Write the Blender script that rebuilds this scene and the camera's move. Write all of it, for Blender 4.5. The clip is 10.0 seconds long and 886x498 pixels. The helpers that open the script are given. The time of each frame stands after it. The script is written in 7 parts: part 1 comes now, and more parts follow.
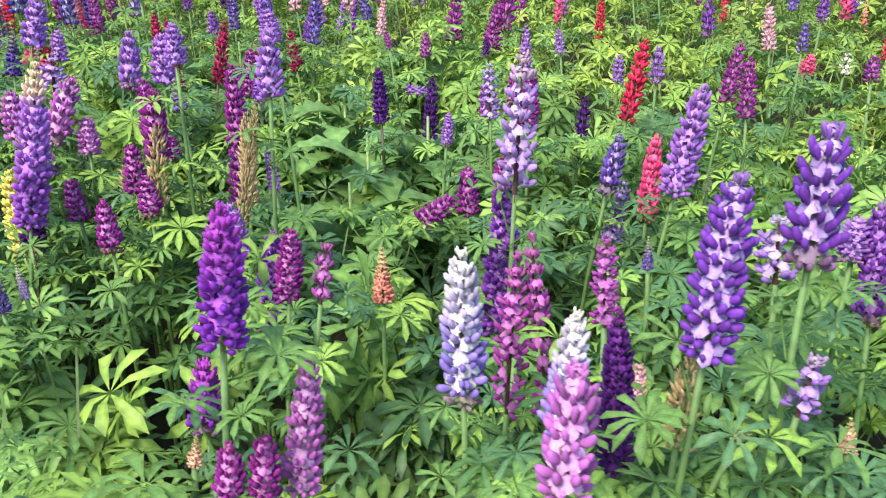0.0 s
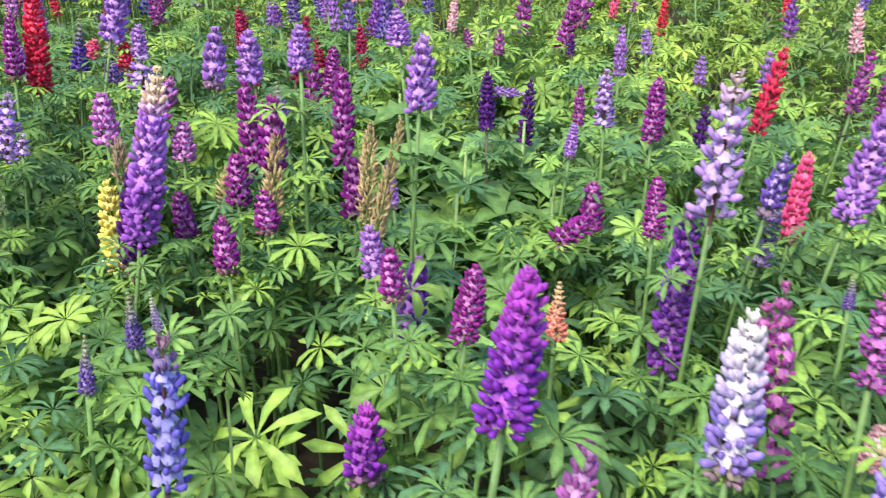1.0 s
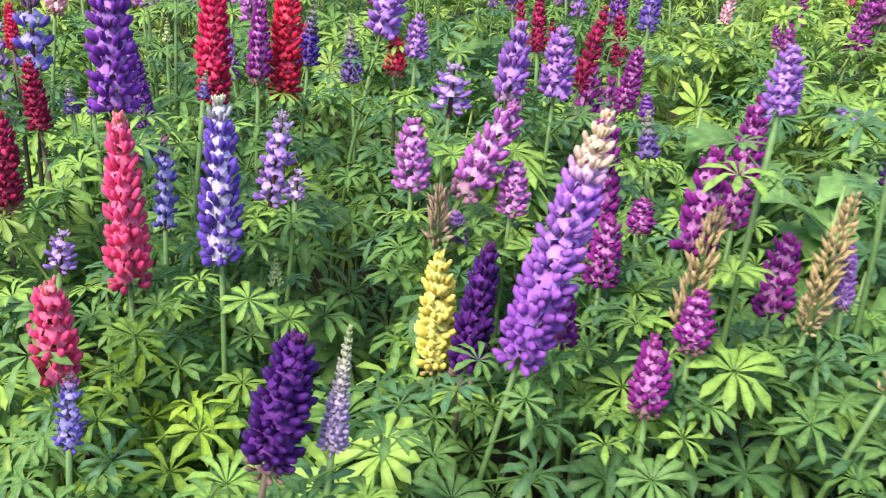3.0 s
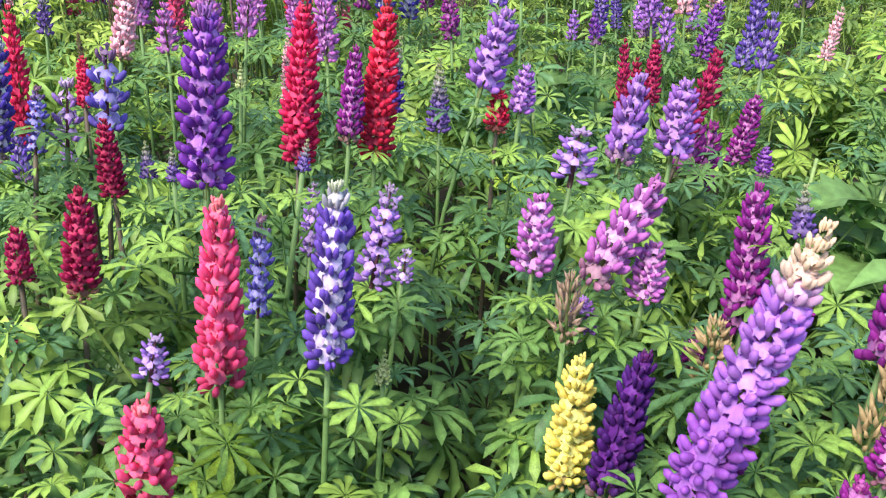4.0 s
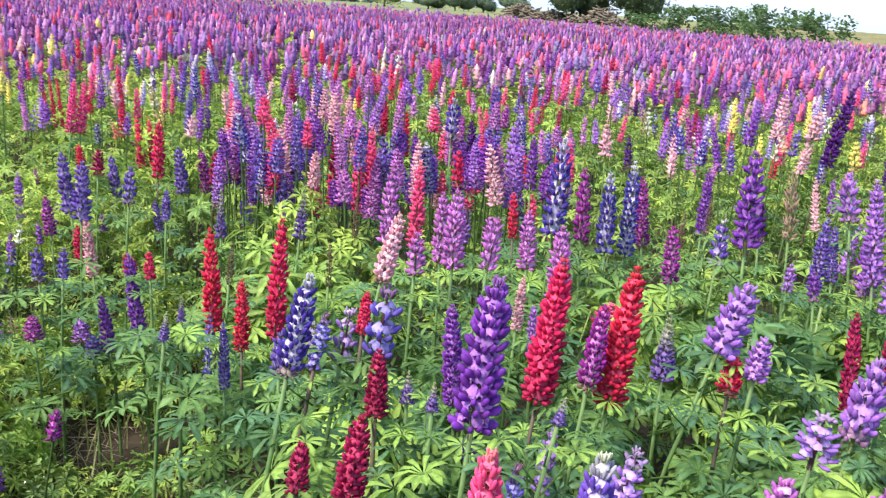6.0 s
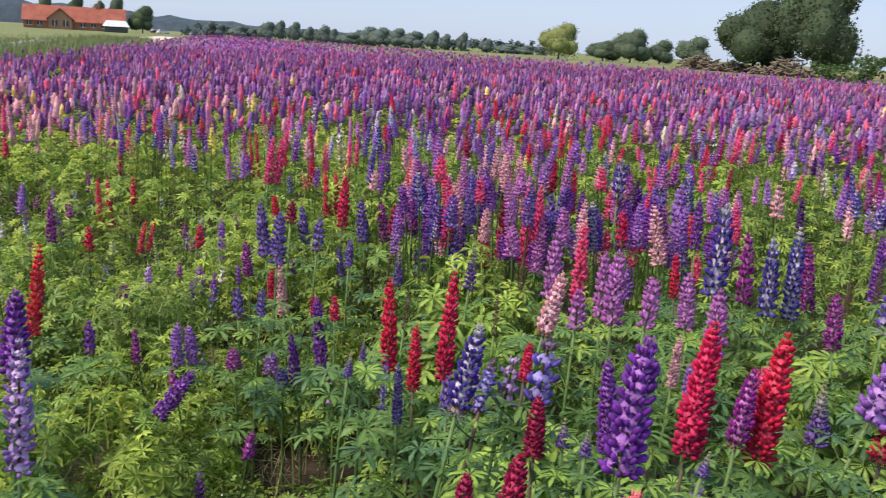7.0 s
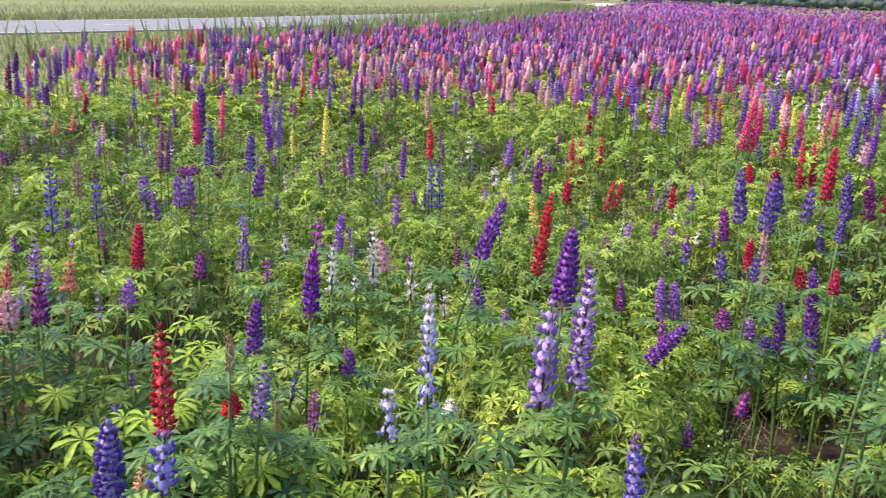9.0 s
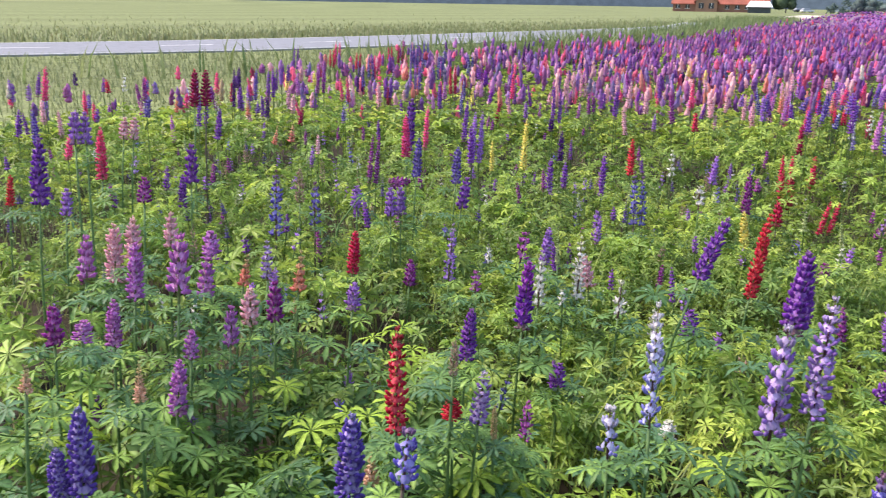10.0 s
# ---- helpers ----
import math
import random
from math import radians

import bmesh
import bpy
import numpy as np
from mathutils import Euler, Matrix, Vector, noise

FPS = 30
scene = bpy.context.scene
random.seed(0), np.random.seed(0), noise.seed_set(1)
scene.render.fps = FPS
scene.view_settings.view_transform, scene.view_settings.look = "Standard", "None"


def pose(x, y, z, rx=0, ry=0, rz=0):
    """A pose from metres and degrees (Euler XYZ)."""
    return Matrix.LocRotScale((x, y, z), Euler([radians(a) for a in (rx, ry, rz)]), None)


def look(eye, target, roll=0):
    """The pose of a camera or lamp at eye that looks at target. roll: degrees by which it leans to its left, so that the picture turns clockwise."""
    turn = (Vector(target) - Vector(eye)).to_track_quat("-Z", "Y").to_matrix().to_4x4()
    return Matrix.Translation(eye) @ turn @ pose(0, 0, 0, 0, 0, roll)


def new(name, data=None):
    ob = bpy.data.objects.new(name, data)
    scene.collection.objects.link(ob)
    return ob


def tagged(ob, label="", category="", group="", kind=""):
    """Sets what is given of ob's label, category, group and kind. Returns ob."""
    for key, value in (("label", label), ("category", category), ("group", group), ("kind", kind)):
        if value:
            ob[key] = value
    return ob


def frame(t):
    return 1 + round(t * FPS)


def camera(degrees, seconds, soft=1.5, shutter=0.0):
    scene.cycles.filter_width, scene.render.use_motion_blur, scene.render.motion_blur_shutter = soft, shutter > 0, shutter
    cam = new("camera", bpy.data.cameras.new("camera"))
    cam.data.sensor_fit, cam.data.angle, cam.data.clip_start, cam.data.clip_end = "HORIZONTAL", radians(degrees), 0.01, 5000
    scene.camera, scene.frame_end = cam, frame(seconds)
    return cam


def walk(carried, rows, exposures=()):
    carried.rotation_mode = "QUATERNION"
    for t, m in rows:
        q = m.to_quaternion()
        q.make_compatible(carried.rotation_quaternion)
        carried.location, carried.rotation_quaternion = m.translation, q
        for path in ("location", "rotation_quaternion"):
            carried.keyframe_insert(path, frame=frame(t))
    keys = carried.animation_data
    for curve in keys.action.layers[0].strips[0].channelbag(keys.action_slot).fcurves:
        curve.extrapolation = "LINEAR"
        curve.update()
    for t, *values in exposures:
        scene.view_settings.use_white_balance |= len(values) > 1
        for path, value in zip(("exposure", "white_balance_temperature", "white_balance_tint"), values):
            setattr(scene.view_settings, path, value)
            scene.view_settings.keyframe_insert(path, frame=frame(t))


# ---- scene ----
# the camera and its walk: seconds, eye, turn to the left, look up, lean
LENS = 54.1
cam = camera(LENS, 10.0, soft=1.1, shutter=0.2)
PATH = [
    (0, 0.779, 0.049, 1.518, 9.68, -24.76, -0.64),
    (0.5, 0.589, 0.071, 1.535, 7.17, -25.24, -0.63),
    (1, 0.453, 0.154, 1.528, 8.74, -25.69, 0.52),
    (1.5, 0.266, 0.310, 1.544, 11.75, -25.18, 2.13),
    (2, 0.084, 0.394, 1.547, 12.08, -25.37, 2.12),
    (2.5, -0.098, 0.509, 1.525, 11.80, -27.25, 1.34),
    (3, -0.257, 0.632, 1.463, 12.02, -28.08, 1.95),
    (3.2, -0.312, 0.681, 1.443, 13.26, -27.92, 1.75),
    (4.3, -0.479, 0.799, 1.516, 14.17, -27.34, 1.46),
    (4.5, -0.501, 0.797, 1.536, 14.94, -26.61, 1.33),
    (5, -0.531, 0.775, 1.585, 18.28, -23.30, 1.92),
    (5.5, -0.563, 0.717, 1.609, 22.19, -18.32, 3.06),
    (5.7, -0.576, 0.701, 1.610, 23.27, -17.18, 3.65),
    (6.8, -0.462, 0.550, 1.678, 35.03, -13.31, 3.03),
    (7, -0.468, 0.523, 1.683, 37.19, -13.25, 3.21),
    (7.5, -0.474, 0.462, 1.668, 43.44, -14.28, 3.72),
    (8, -0.499, 0.385, 1.647, 51.44, -16.07, 3.20),
    (8.5, -0.535, 0.290, 1.667, 59.88, -16.90, 1.98),
    (9, -0.558, 0.225, 1.665, 64.80, -16.59, 1.91),
    (9.5, -0.561, 0.163, 1.671, 71.11, -16.22, 1.43),
    (10, -0.564, 0.104, 1.670, 77.03, -15.92, 0.92),
]


def stand(x, y, z, yaw, pitch, roll):
    yaw, pitch = radians(yaw), radians(pitch)
    ahead = Vector((-math.sin(yaw) * math.cos(pitch), math.cos(yaw) * math.cos(pitch), math.sin(pitch)))
    eye = Vector((x, y, z))
    return look(eye, eye + ahead, roll)


walk(cam, [(row[0], stand(*row[1:])) for row in PATH],
     exposures=[(0.0, 1.12, 6500, 11), (3.0, 1.1, 6500, 13), (4.5, 1.15, 6450, 15), (5.7, 1.24, 6450, 16), (6.8, 0.55, 6850, 19), (7.5, 0.23, 7050, 22), (8.0, 0.45, 7050, 23), (8.6, 0.93, 6900, 24), (10.0, 0.92, 6650, 23)])

# daylight under a bright, thinly clouded sky
SUN_HEIGHT, SUN_TURN = 52.0, 205.0
world = bpy.data.worlds.new("sky")
scene.world = world
world.use_nodes = True
wn, wl = world.node_tree.nodes, world.node_tree.links
wn.clear()
sky = wn.new("ShaderNodeTexSky")
sky.sky_type, sky.sun_disc = "NISHITA", False
sky.sun_elevation, sky.sun_rotation = radians(SUN_HEIGHT), radians(SUN_TURN)
sky.air_density, sky.dust_density = 1.0, 0.6
veil = wn.new("ShaderNodeMix")
veil.data_type = "RGBA"
veil.inputs[0].default_value = 0.8
veil.inputs[7].default_value = (2.15, 3.12, 4.5, 1)
wl.new(sky.outputs[0], veil.inputs[6])
wback = wn.new("ShaderNodeBackground")
wback.inputs[1].default_value = 0.15
wout = wn.new("ShaderNodeOutputWorld")
wl.new(veil.outputs[2], wback.inputs[0])
wl.new(wback.outputs[0], wout.inputs[0])
sun = new("sun", bpy.data.lights.new("sun", "SUN"))
sun.data.energy, sun.data.angle, sun.data.color = 3.5, radians(20), (1.0, 0.93, 0.8)
sun.matrix_world = look((0, 0, 30), (30 * math.sin(radians(SUN_TURN)) * -math.cos(radians(SUN_HEIGHT)),
                                     30 * math.cos(radians(SUN_TURN)) * -math.cos(radians(SUN_HEIGHT)),
                                     30 - 30 * math.sin(radians(SUN_HEIGHT))))

# ---- materials ----


def tinted(name, rough=0.5, through_light=0.0, grain=60.0, amount=0.25, bump=0.0, spread=0.0, spec=0.4):
    """A surface whose base colour is the mesh's own colour layer, broken up by two scales of noise."""
    mat = bpy.data.materials.new(name)
    mat.use_nodes = True
    nodes, links = mat.node_tree.nodes, mat.node_tree.links
    nodes.clear()
    out, bsdf = nodes.new("ShaderNodeOutputMaterial"), nodes.new("ShaderNodeBsdfPrincipled")
    layer = nodes.new("ShaderNodeAttribute")
    layer.attribute_name = "Col"
    place = nodes.new("ShaderNodeTexCoord")
    fine, wide = nodes.new("ShaderNodeTexNoise"), nodes.new("ShaderNodeTexNoise")
    fine.inputs["Scale"].default_value, wide.inputs["Scale"].default_value = grain, grain / 9
    fine.inputs["Detail"].default_value = wide.inputs["Detail"].default_value = 2
    both = nodes.new("ShaderNodeMath")
    both.operation = "ADD"
    span = nodes.new("ShaderNodeMapRange")
    span.inputs[1].default_value, span.inputs[2].default_value = 0.7, 1.3
    span.inputs[3].default_value, span.inputs[4].default_value = 1 - amount, 1 + amount
    shift = nodes.new("ShaderNodeHueSaturation")
    links.new(place.outputs["Object"], fine.inputs["Vector"])
    links.new(place.outputs["Object"], wide.inputs["Vector"])
    links.new(fine.outputs[0], both.inputs[0])
    links.new(wide.outputs[0], both.inputs[1])
    links.new(both.outputs[0], span.inputs[0])
    links.new(span.outputs[0], shift.inputs["Value"])
    links.new(layer.outputs["Color"], shift.inputs["Color"])
    if spread:
        info, hue = nodes.new("ShaderNodeObjectInfo"), nodes.new("ShaderNodeMapRange")
        hue.inputs[3].default_value, hue.inputs[4].default_value = 0.5 - spread, 0.5 + spread
        links.new(info.outputs["Random"], hue.inputs[0])
        links.new(hue.outputs[0], shift.inputs["Hue"])
    links.new(shift.outputs[0], bsdf.inputs["Base Color"])
    bsdf.inputs["Roughness"].default_value = rough
    bsdf.inputs["Specular IOR Level"].default_value = spec
    if bump:
        relief = nodes.new("ShaderNodeBump")
        relief.inputs["Strength"].default_value, relief.inputs["Distance"].default_value = bump, 0.004
        links.new(fine.outputs[0], relief.inputs["Height"])
        links.new(relief.outputs[0], bsdf.inputs["Normal"])
    if through_light:
        glow, mix = nodes.new("ShaderNodeBsdfTranslucent"), nodes.new("ShaderNodeMixShader")
        mix.inputs[0].default_value = through_light
        links.new(shift.outputs[0], glow.inputs["Color"])
        links.new(bsdf.outputs[0], mix.inputs[1])
        links.new(glow.outputs[0], mix.inputs[2])
        links.new(mix.outputs[0], out.inputs[0])
    else:
        links.new(bsdf.outputs[0], out.inputs[0])
    return mat


PETAL = tinted("petal", rough=0.6, through_light=0.3, grain=160, amount=0.22, spread=0.006, spec=0.25)
LEAF = tinted("lupin_leaf", rough=0.5, through_light=0.36, grain=45, amount=0.4, spec=0.32)
STEM = tinted("stem", rough=0.6, grain=70, amount=0.25, bump=0.2)
SOIL = tinted("soil", rough=0.95, grain=22, amount=0.5, bump=0.8, spec=0.1)
ASPHALT = tinted("asphalt", rough=0.85, grain=30, amount=0.2, bump=0.3, spec=0.3)
PAINT = tinted("paint", rough=0.7, grain=12, amount=0.2)
BRICK = tinted("brick", rough=0.85, grain=3, amount=0.25)
TILE = tinted("roof_tile", rough=0.8, grain=4, amount=0.3, bump=0.3)
BARK = tinted("bark", rough=0.9, grain=8, amount=0.4, bump=0.6)
GLASS = tinted("dark_glass", rough=0.12, grain=2, amount=0.1, spec=0.6)
CROWN = tinted("tree_leaf", rough=0.75, through_light=0.35, grain=1.5, amount=0.22, spec=0.12)
METAL = tinted("car_paint", rough=0.3, grain=2, amount=0.05, spec=0.6)


class Heap:
    """Gathers vertices, faces and colours of one mesh."""

    def __init__(self):
        self.v, self.f, self.c, self.n = [], [], [], 0

    def add(self, verts, faces, cols):
        verts = np.asarray(verts, float)
        self.v.append(verts)
        self.f.extend([tuple(i + self.n for i in face) for face in faces])
        cols = np.asarray(cols, float)
        self.c.append(np.broadcast_to(cols, (len(verts), 3)) if cols.ndim == 1 else cols)
        self.n += len(verts)

    def many(self, verts, faces, turns, places, cols):
        """The same shape many times: turns (k,3,3), places (k,3), cols (k,m,3) or (k,3)."""
        k, m = len(places), len(verts)
        if not k:
            return
        self.v.append((np.einsum("kij,mj->kmi", turns, verts) + places[:, None]).reshape(-1, 3))
        starts = self.n + m * np.arange(k)
        for face in faces:
            self.f.append(starts[:, None] + np.array(face)[None])
        cols = cols if cols.ndim == 3 else np.repeat(cols[:, None], m, 1)
        self.c.append(cols.reshape(-1, 3))
        self.n += k * m

    def mesh(self, name, mat, smooth=True):
        data = bpy.data.meshes.new(name)
        faces = []
        for f in self.f:
            faces.extend(f.tolist() if isinstance(f, np.ndarray) else [f])
        data.from_pydata(np.concatenate(self.v).tolist(), [], faces)
        layer = data.color_attributes.new("Col", "FLOAT_COLOR", "POINT")
        cols = np.concatenate(self.c)
        layer.data.foreach_set("color", np.c_[cols, np.ones(len(cols))].astype(np.float32).ravel())
        data.polygons.foreach_set("use_smooth", [smooth] * len(data.polygons))
        data.materials.append(mat)
        data.update()
        return data


def part(name, data, parent=None, label=""):
    ob = new(name, data)
    ob.parent = parent
    return tagged(ob, label) if label else ob


def turn_z(a):
    c, s, o = np.cos(a), np.sin(a), np.zeros_like(a)
    return np.stack([np.stack([c, -s, o], -1), np.stack([s, c, o], -1), np.stack([o, o, o + 1], -1)], -2)


def turn_y(a):
    c, s, o = np.cos(a), np.sin(a), np.zeros_like(a)
    return np.stack([np.stack([c, o, s], -1), np.stack([o, o + 1, o], -1), np.stack([-s, o, c], -1)], -2)


def turn_x(a):
    c, s, o = np.cos(a), np.sin(a), np.zeros_like(a)
    return np.stack([np.stack([o + 1, o, o], -1), np.stack([o, c, -s], -1), np.stack([o, s, c], -1)], -2)


def tube(heap, points, radii, sides, col):
    """A tapered tube along points."""
    points = np.asarray(points, float)
    rings = []
    for i, p in enumerate(points):
        d = points[min(i + 1, len(points) - 1)] - points[max(i - 1, 0)]
        d = d / (np.linalg.norm(d) + 1e-9)
        a = np.cross(d, (0.31, 0.95, 0.05))
        a /= np.linalg.norm(a) + 1e-9
        b = np.cross(d, a)
        ang = np.arange(sides) * 2 * np.pi / sides
        rings.append(p + radii[i] * (np.cos(ang)[:, None] * a + np.sin(ang)[:, None] * b))
    faces = [(i * sides + j, i * sides + (j + 1) % sides, (i + 1) * sides + (j + 1) % sides, (i + 1) * sides + j)
             for i in range(len(points) - 1) for j in range(sides)]
    faces.append(tuple((len(points) - 1) * sides + j for j in range(sides)))
    heap.add(np.concatenate(rings), faces, col)


def box(heap, lo, hi, col):
    (a, b, c), (d, e, f) = lo, hi
    v = [(a, b, c), (d, b, c), (d, e, c), (a, e, c), (a, b, f), (d, b, f), (d, e, f), (a, e, f)]
    heap.add(v, [(3, 2, 1, 0), (4, 5, 6, 7), (0, 1, 5, 4), (1, 2, 6, 5), (2, 3, 7, 6), (3, 0, 4, 7)], col)

# ---- the plan ----
HUB = (-0.5, 0.5)  # about where the camera stands


def polar(x, y):
    dx, dy = np.asarray(x) - HUB[0], np.asarray(y) - HUB[1]
    return np.degrees(np.arctan2(-dx, dy)), np.hypot(dx, dy)


def near_reach(az):
    """How far the singly built lupins reach in a direction."""
    return np.interp(az, [-60, -35, -4, 10, 23, 37, 45, 50, 58, 61, 72, 85, 95, 105],
                     [4.4, 4.4, 4.0, 4.3, 4.5, 4.6, 4.8, 5.6, 6.4, 7.6, 8.4, 8.8, 8.4, 7.6])


def in_field(x, y):
    left = np.interp(x, [-215, -62, -50, -26, -22, -19, -17, -15.3, -14, -12.6, -11.4, -10.6, -9.6, -8.4, -7, 6], [165, 42.5, 34, 14.5, 10, 6, 3.4, 2.2, 1.3, 0.6, 0.0, -1.0, -2.2, -4.0, -6, -12])
    right = np.interp(x, [-220, -50, -24, -8, 12], [176, 69, 54, 45, 36])
    return (y > left) & (y < right) & (x < 9) & (x > -215)


def canopy(x, y):
    """Height of the leaves: tall on the near side, low and thin in the open patch to the west."""
    az, r = polar(x, y)
    low = np.clip((az - 38) / 14, 0, 1) * np.clip((r - 0.9) / 1.2, 0, 1) * np.clip((near_reach(az) + 0.5 - r) / 1.5, 0, 1)
    wave = 0.07 * np.sin(4.3 * x + 1.7 * y + 1.2 * np.sin(2.2 * y)) + 0.06 * np.sin(5.9 * y - 3.1 * x)
    wave = wave + 0.13 * low * np.sin(2.6 * x + 1.3 * np.sin(2.1 * y)) * np.sin(2.9 * y + 1.1 * np.sin(2.3 * x))
    # the trodden line through the open patch
    s = np.clip(((x + 3.4) * 1.5 + (y - 3.2) * -1.2) / 3.69, 0, 1)
    path = np.clip(1.6 - np.hypot(x + 3.4 - 1.5 * s, y - 3.2 + 1.2 * s) / 0.3, 0, 1)
    west = np.clip((az - 45) / 20, 0, 1) * np.clip((r - 6) / 3, 0, 1)
    return np.maximum(0.1, (0.79 - 0.31 * low - 0.22 * np.clip(west - low, 0, 1) + wave) * (1 - 0.5 * path))


def bare(x, y):
    """True on the patches of open soil."""
    x, y = np.asarray(x), np.asarray(y)
    one = ((x + 2.75) / 0.34) ** 2 + ((y - 2.62) / 0.22) ** 2 < 1
    two = ((x + 3.35) / 0.35) ** 2 + ((y - 2.05) / 0.2) ** 2 < 1
    three = ((x + 2.7) / 0.3) ** 2 + ((y - 1.05) / 0.16) ** 2 < 1
    return one | two | three


# ---- ground, road, distance ----
rng = np.random.default_rng(7)


def sheet(name, xs, ys, height, colour, mat):
    heap = Heap()
    gx, gy = np.meshgrid(xs, ys)
    gz = height(gx, gy)
    v = np.stack([gx, gy, gz], -1).reshape(-1, 3)
    w, h = len(xs), len(ys)
    idx = np.arange(w * h).reshape(h, w)
    faces = np.stack([idx[:-1, :-1], idx[:-1, 1:], idx[1:, 1:], idx[1:, :-1]], -1).reshape(-1, 4)
    heap.v.append(v)
    heap.f.append(faces)
    heap.c.append(colour(gx, gy).reshape(-1, 3))
    heap.n = len(v)
    return new(name, heap.mesh(name, mat))


def ground_colour(x, y):
    az = polar(x, y)[0]
    inside = (in_field(x, y) & (az > -67) & (az < 125))[..., None]
    soil = np.array([0.045, 0.036, 0.026])
    grass = np.where((x > -60)[..., None] & (y > 30)[..., None], np.array([0.19, 0.175, 0.075]), np.array([0.185, 0.21, 0.09])) * (1 + 0.12 * np.sin(0.35 * x + 0.21 * y))[..., None]
    far = (np.hypot(x, y)[..., None] > 45) & (x[..., None] > -215)
    crop = np.where(far, np.array([0.24, 0.09, 0.26]), soil)
    return np.where(inside, crop, grass)


xs = np.r_[-900, -600, -400, -300, -240, np.arange(-200, -60, 5), np.arange(-60, -12, 1.0), np.arange(-12, 6, 0.2), np.arange(6, 40, 3), 60, 120, 300, 900]
ys = np.r_[-900, -300, -120, -60, -30, np.arange(-20, -4, 1.0), np.arange(-4, 8, 0.2), np.arange(8, 70, 1.5), np.arange(70, 210, 6), 260, 400, 600, 900]
tagged(sheet("ground", xs, ys, lambda x, y: 0.02 * np.sin(3.1 * x) * np.sin(2.7 * y) * (np.hypot(x, y) < 14), ground_colour, SOIL),
       "brown field soil and grass reaching flat to the horizon", "ground", kind="structure")

# the road past the field, with its worn edge lines, and the pale farm track
ROAD_MID = [(-27.5, -60), (-28.5, -20), (-30.8, -7), (-33.2, -1.5), (-37.0, 4.5), (-43.0, 12.5), (-50.0, 20.5), (-57, 29), (-66, 37), (-80, 46)]


def strip(name, mids, half, z, colour, mat):
    mids = np.array(mids, float)
    steps = np.linspace(0, len(mids) - 1, 12 * len(mids))
    pts = np.stack([np.interp(steps, range(len(mids)), mids[:, k]) for k in (0, 1)], -1)
    d = np.gradient(pts, axis=0)
    d /= np.linalg.norm(d, axis=1)[:, None]
    side = np.stack([d[:, 1], -d[:, 0]], -1)
    half = np.interp(steps, range(len(mids)), np.broadcast_to(half, len(mids)))[:, None]
    a, b = pts + side * half, pts - side * half
    heap = Heap()
    n = len(pts)
    flat = lambda p, k: np.c_[p, np.full(n, k)]
    v = np.concatenate([flat(a, z), flat(b, z), flat(a, z - 0.06), flat(b, z - 0.06)])
    faces = []
    for i in range(n - 1):
        faces += [(i, i + 1, n + i + 1, n + i), (2 * n + i, 2 * n + i + 1, i + 1, i), (n + i, n + i + 1, 3 * n + i + 1, 3 * n + i)]
    heap.add(v, faces, colour)
    return new(name, heap.mesh(name, mat, smooth=False))


def offset(mids, by):
    mids = np.array(mids, float)
    d = np.gradient(mids, axis=0)
    d /= np.linalg.norm(d, axis=1)[:, None]
    return mids + by * np.stack([d[:, 1], -d[:, 0]], -1)


road = tagged(strip("road", ROAD_MID, 3.6, 0.05, (0.215, 0.22, 0.235), ASPHALT), "grey asphalt country road beside the flower field", "road", kind="structure")
for by in (3.35, -3.35):
    part("edge_line", strip("edge_line", offset(ROAD_MID, by), 0.07, 0.056, (0.5, 0.5, 0.48), PAINT).data, road, "worn white painted line")
    bpy.data.objects.remove([o for o in scene.objects if o.name.startswith("edge_line") and o.parent is None][0])
mid = np.array(ROAD_MID)
dash = Heap()
for s in np.arange(1.0, 5.5, 0.9):
    p = np.array([np.interp(s, range(len(mid)), mid[:, k]) for k in (0, 1)])
    q = np.array([np.interp(s + 0.3, range(len(mid)), mid[:, k]) for k in (0, 1)])
    d = (q - p) / np.linalg.norm(q - p)
    w = np.array([d[1], -d[0]]) * 0.07
    dash.add([(*(p + w), 0.057), (*(p - w), 0.057), (*(q - w), 0.057), (*(q + w), 0.057)], [(0, 1, 2, 3)], (0.75, 0.75, 0.72))
part("centre_line", dash.mesh("centre_line", PAINT, False), road, "dashed white painted line")
tagged(strip("track", [(-58, 34), (-76, 47), (-95, 62), (-128, 86), (-165, 116)], [0.6, 1.6, 2.4, 2.6, 2.2], 0.062, (0.62, 0.56, 0.45), SOIL), "pale sandy farm track along the field edge", "track", kind="structure")

# ---- grasses ----


def blades(name, xs, ys, heights, widths, colours, label, category, bend=0.35, base=0.0):
    n = len(xs)
    heap = Heap()
    a, tilt = rng.uniform(0, 2 * np.pi, n), rng.normal(0, bend, n)
    u = np.stack([np.cos(a), np.sin(a), 0 * a], -1) * widths[:, None]
    lean = np.stack([-np.sin(a), np.cos(a), 0 * a], -1) * (tilt * heights)[:, None]
    foot = np.stack([xs, ys, np.full(n, base)], -1)
    up = np.stack([0 * a, 0 * a, heights], -1)
    v = np.stack([foot - u, foot + u, foot + 0.55 * up + 0.3 * lean + 0.7 * u, foot + 0.55 * up + 0.3 * lean - 0.7 * u, foot + up + lean], 1)
    heap.v.append(v.reshape(-1, 3))
    s = 5 * np.arange(n)[:, None]
    heap.f += [s + np.array([[0, 1, 2, 3]]), s + np.array([[3, 2, 4]])]
    heap.c.append(np.repeat(colours, 5, 0))
    heap.n = 5 * n
    return tagged(new(name, heap.mesh(name, LEAF)), label, category, kind="stuff")


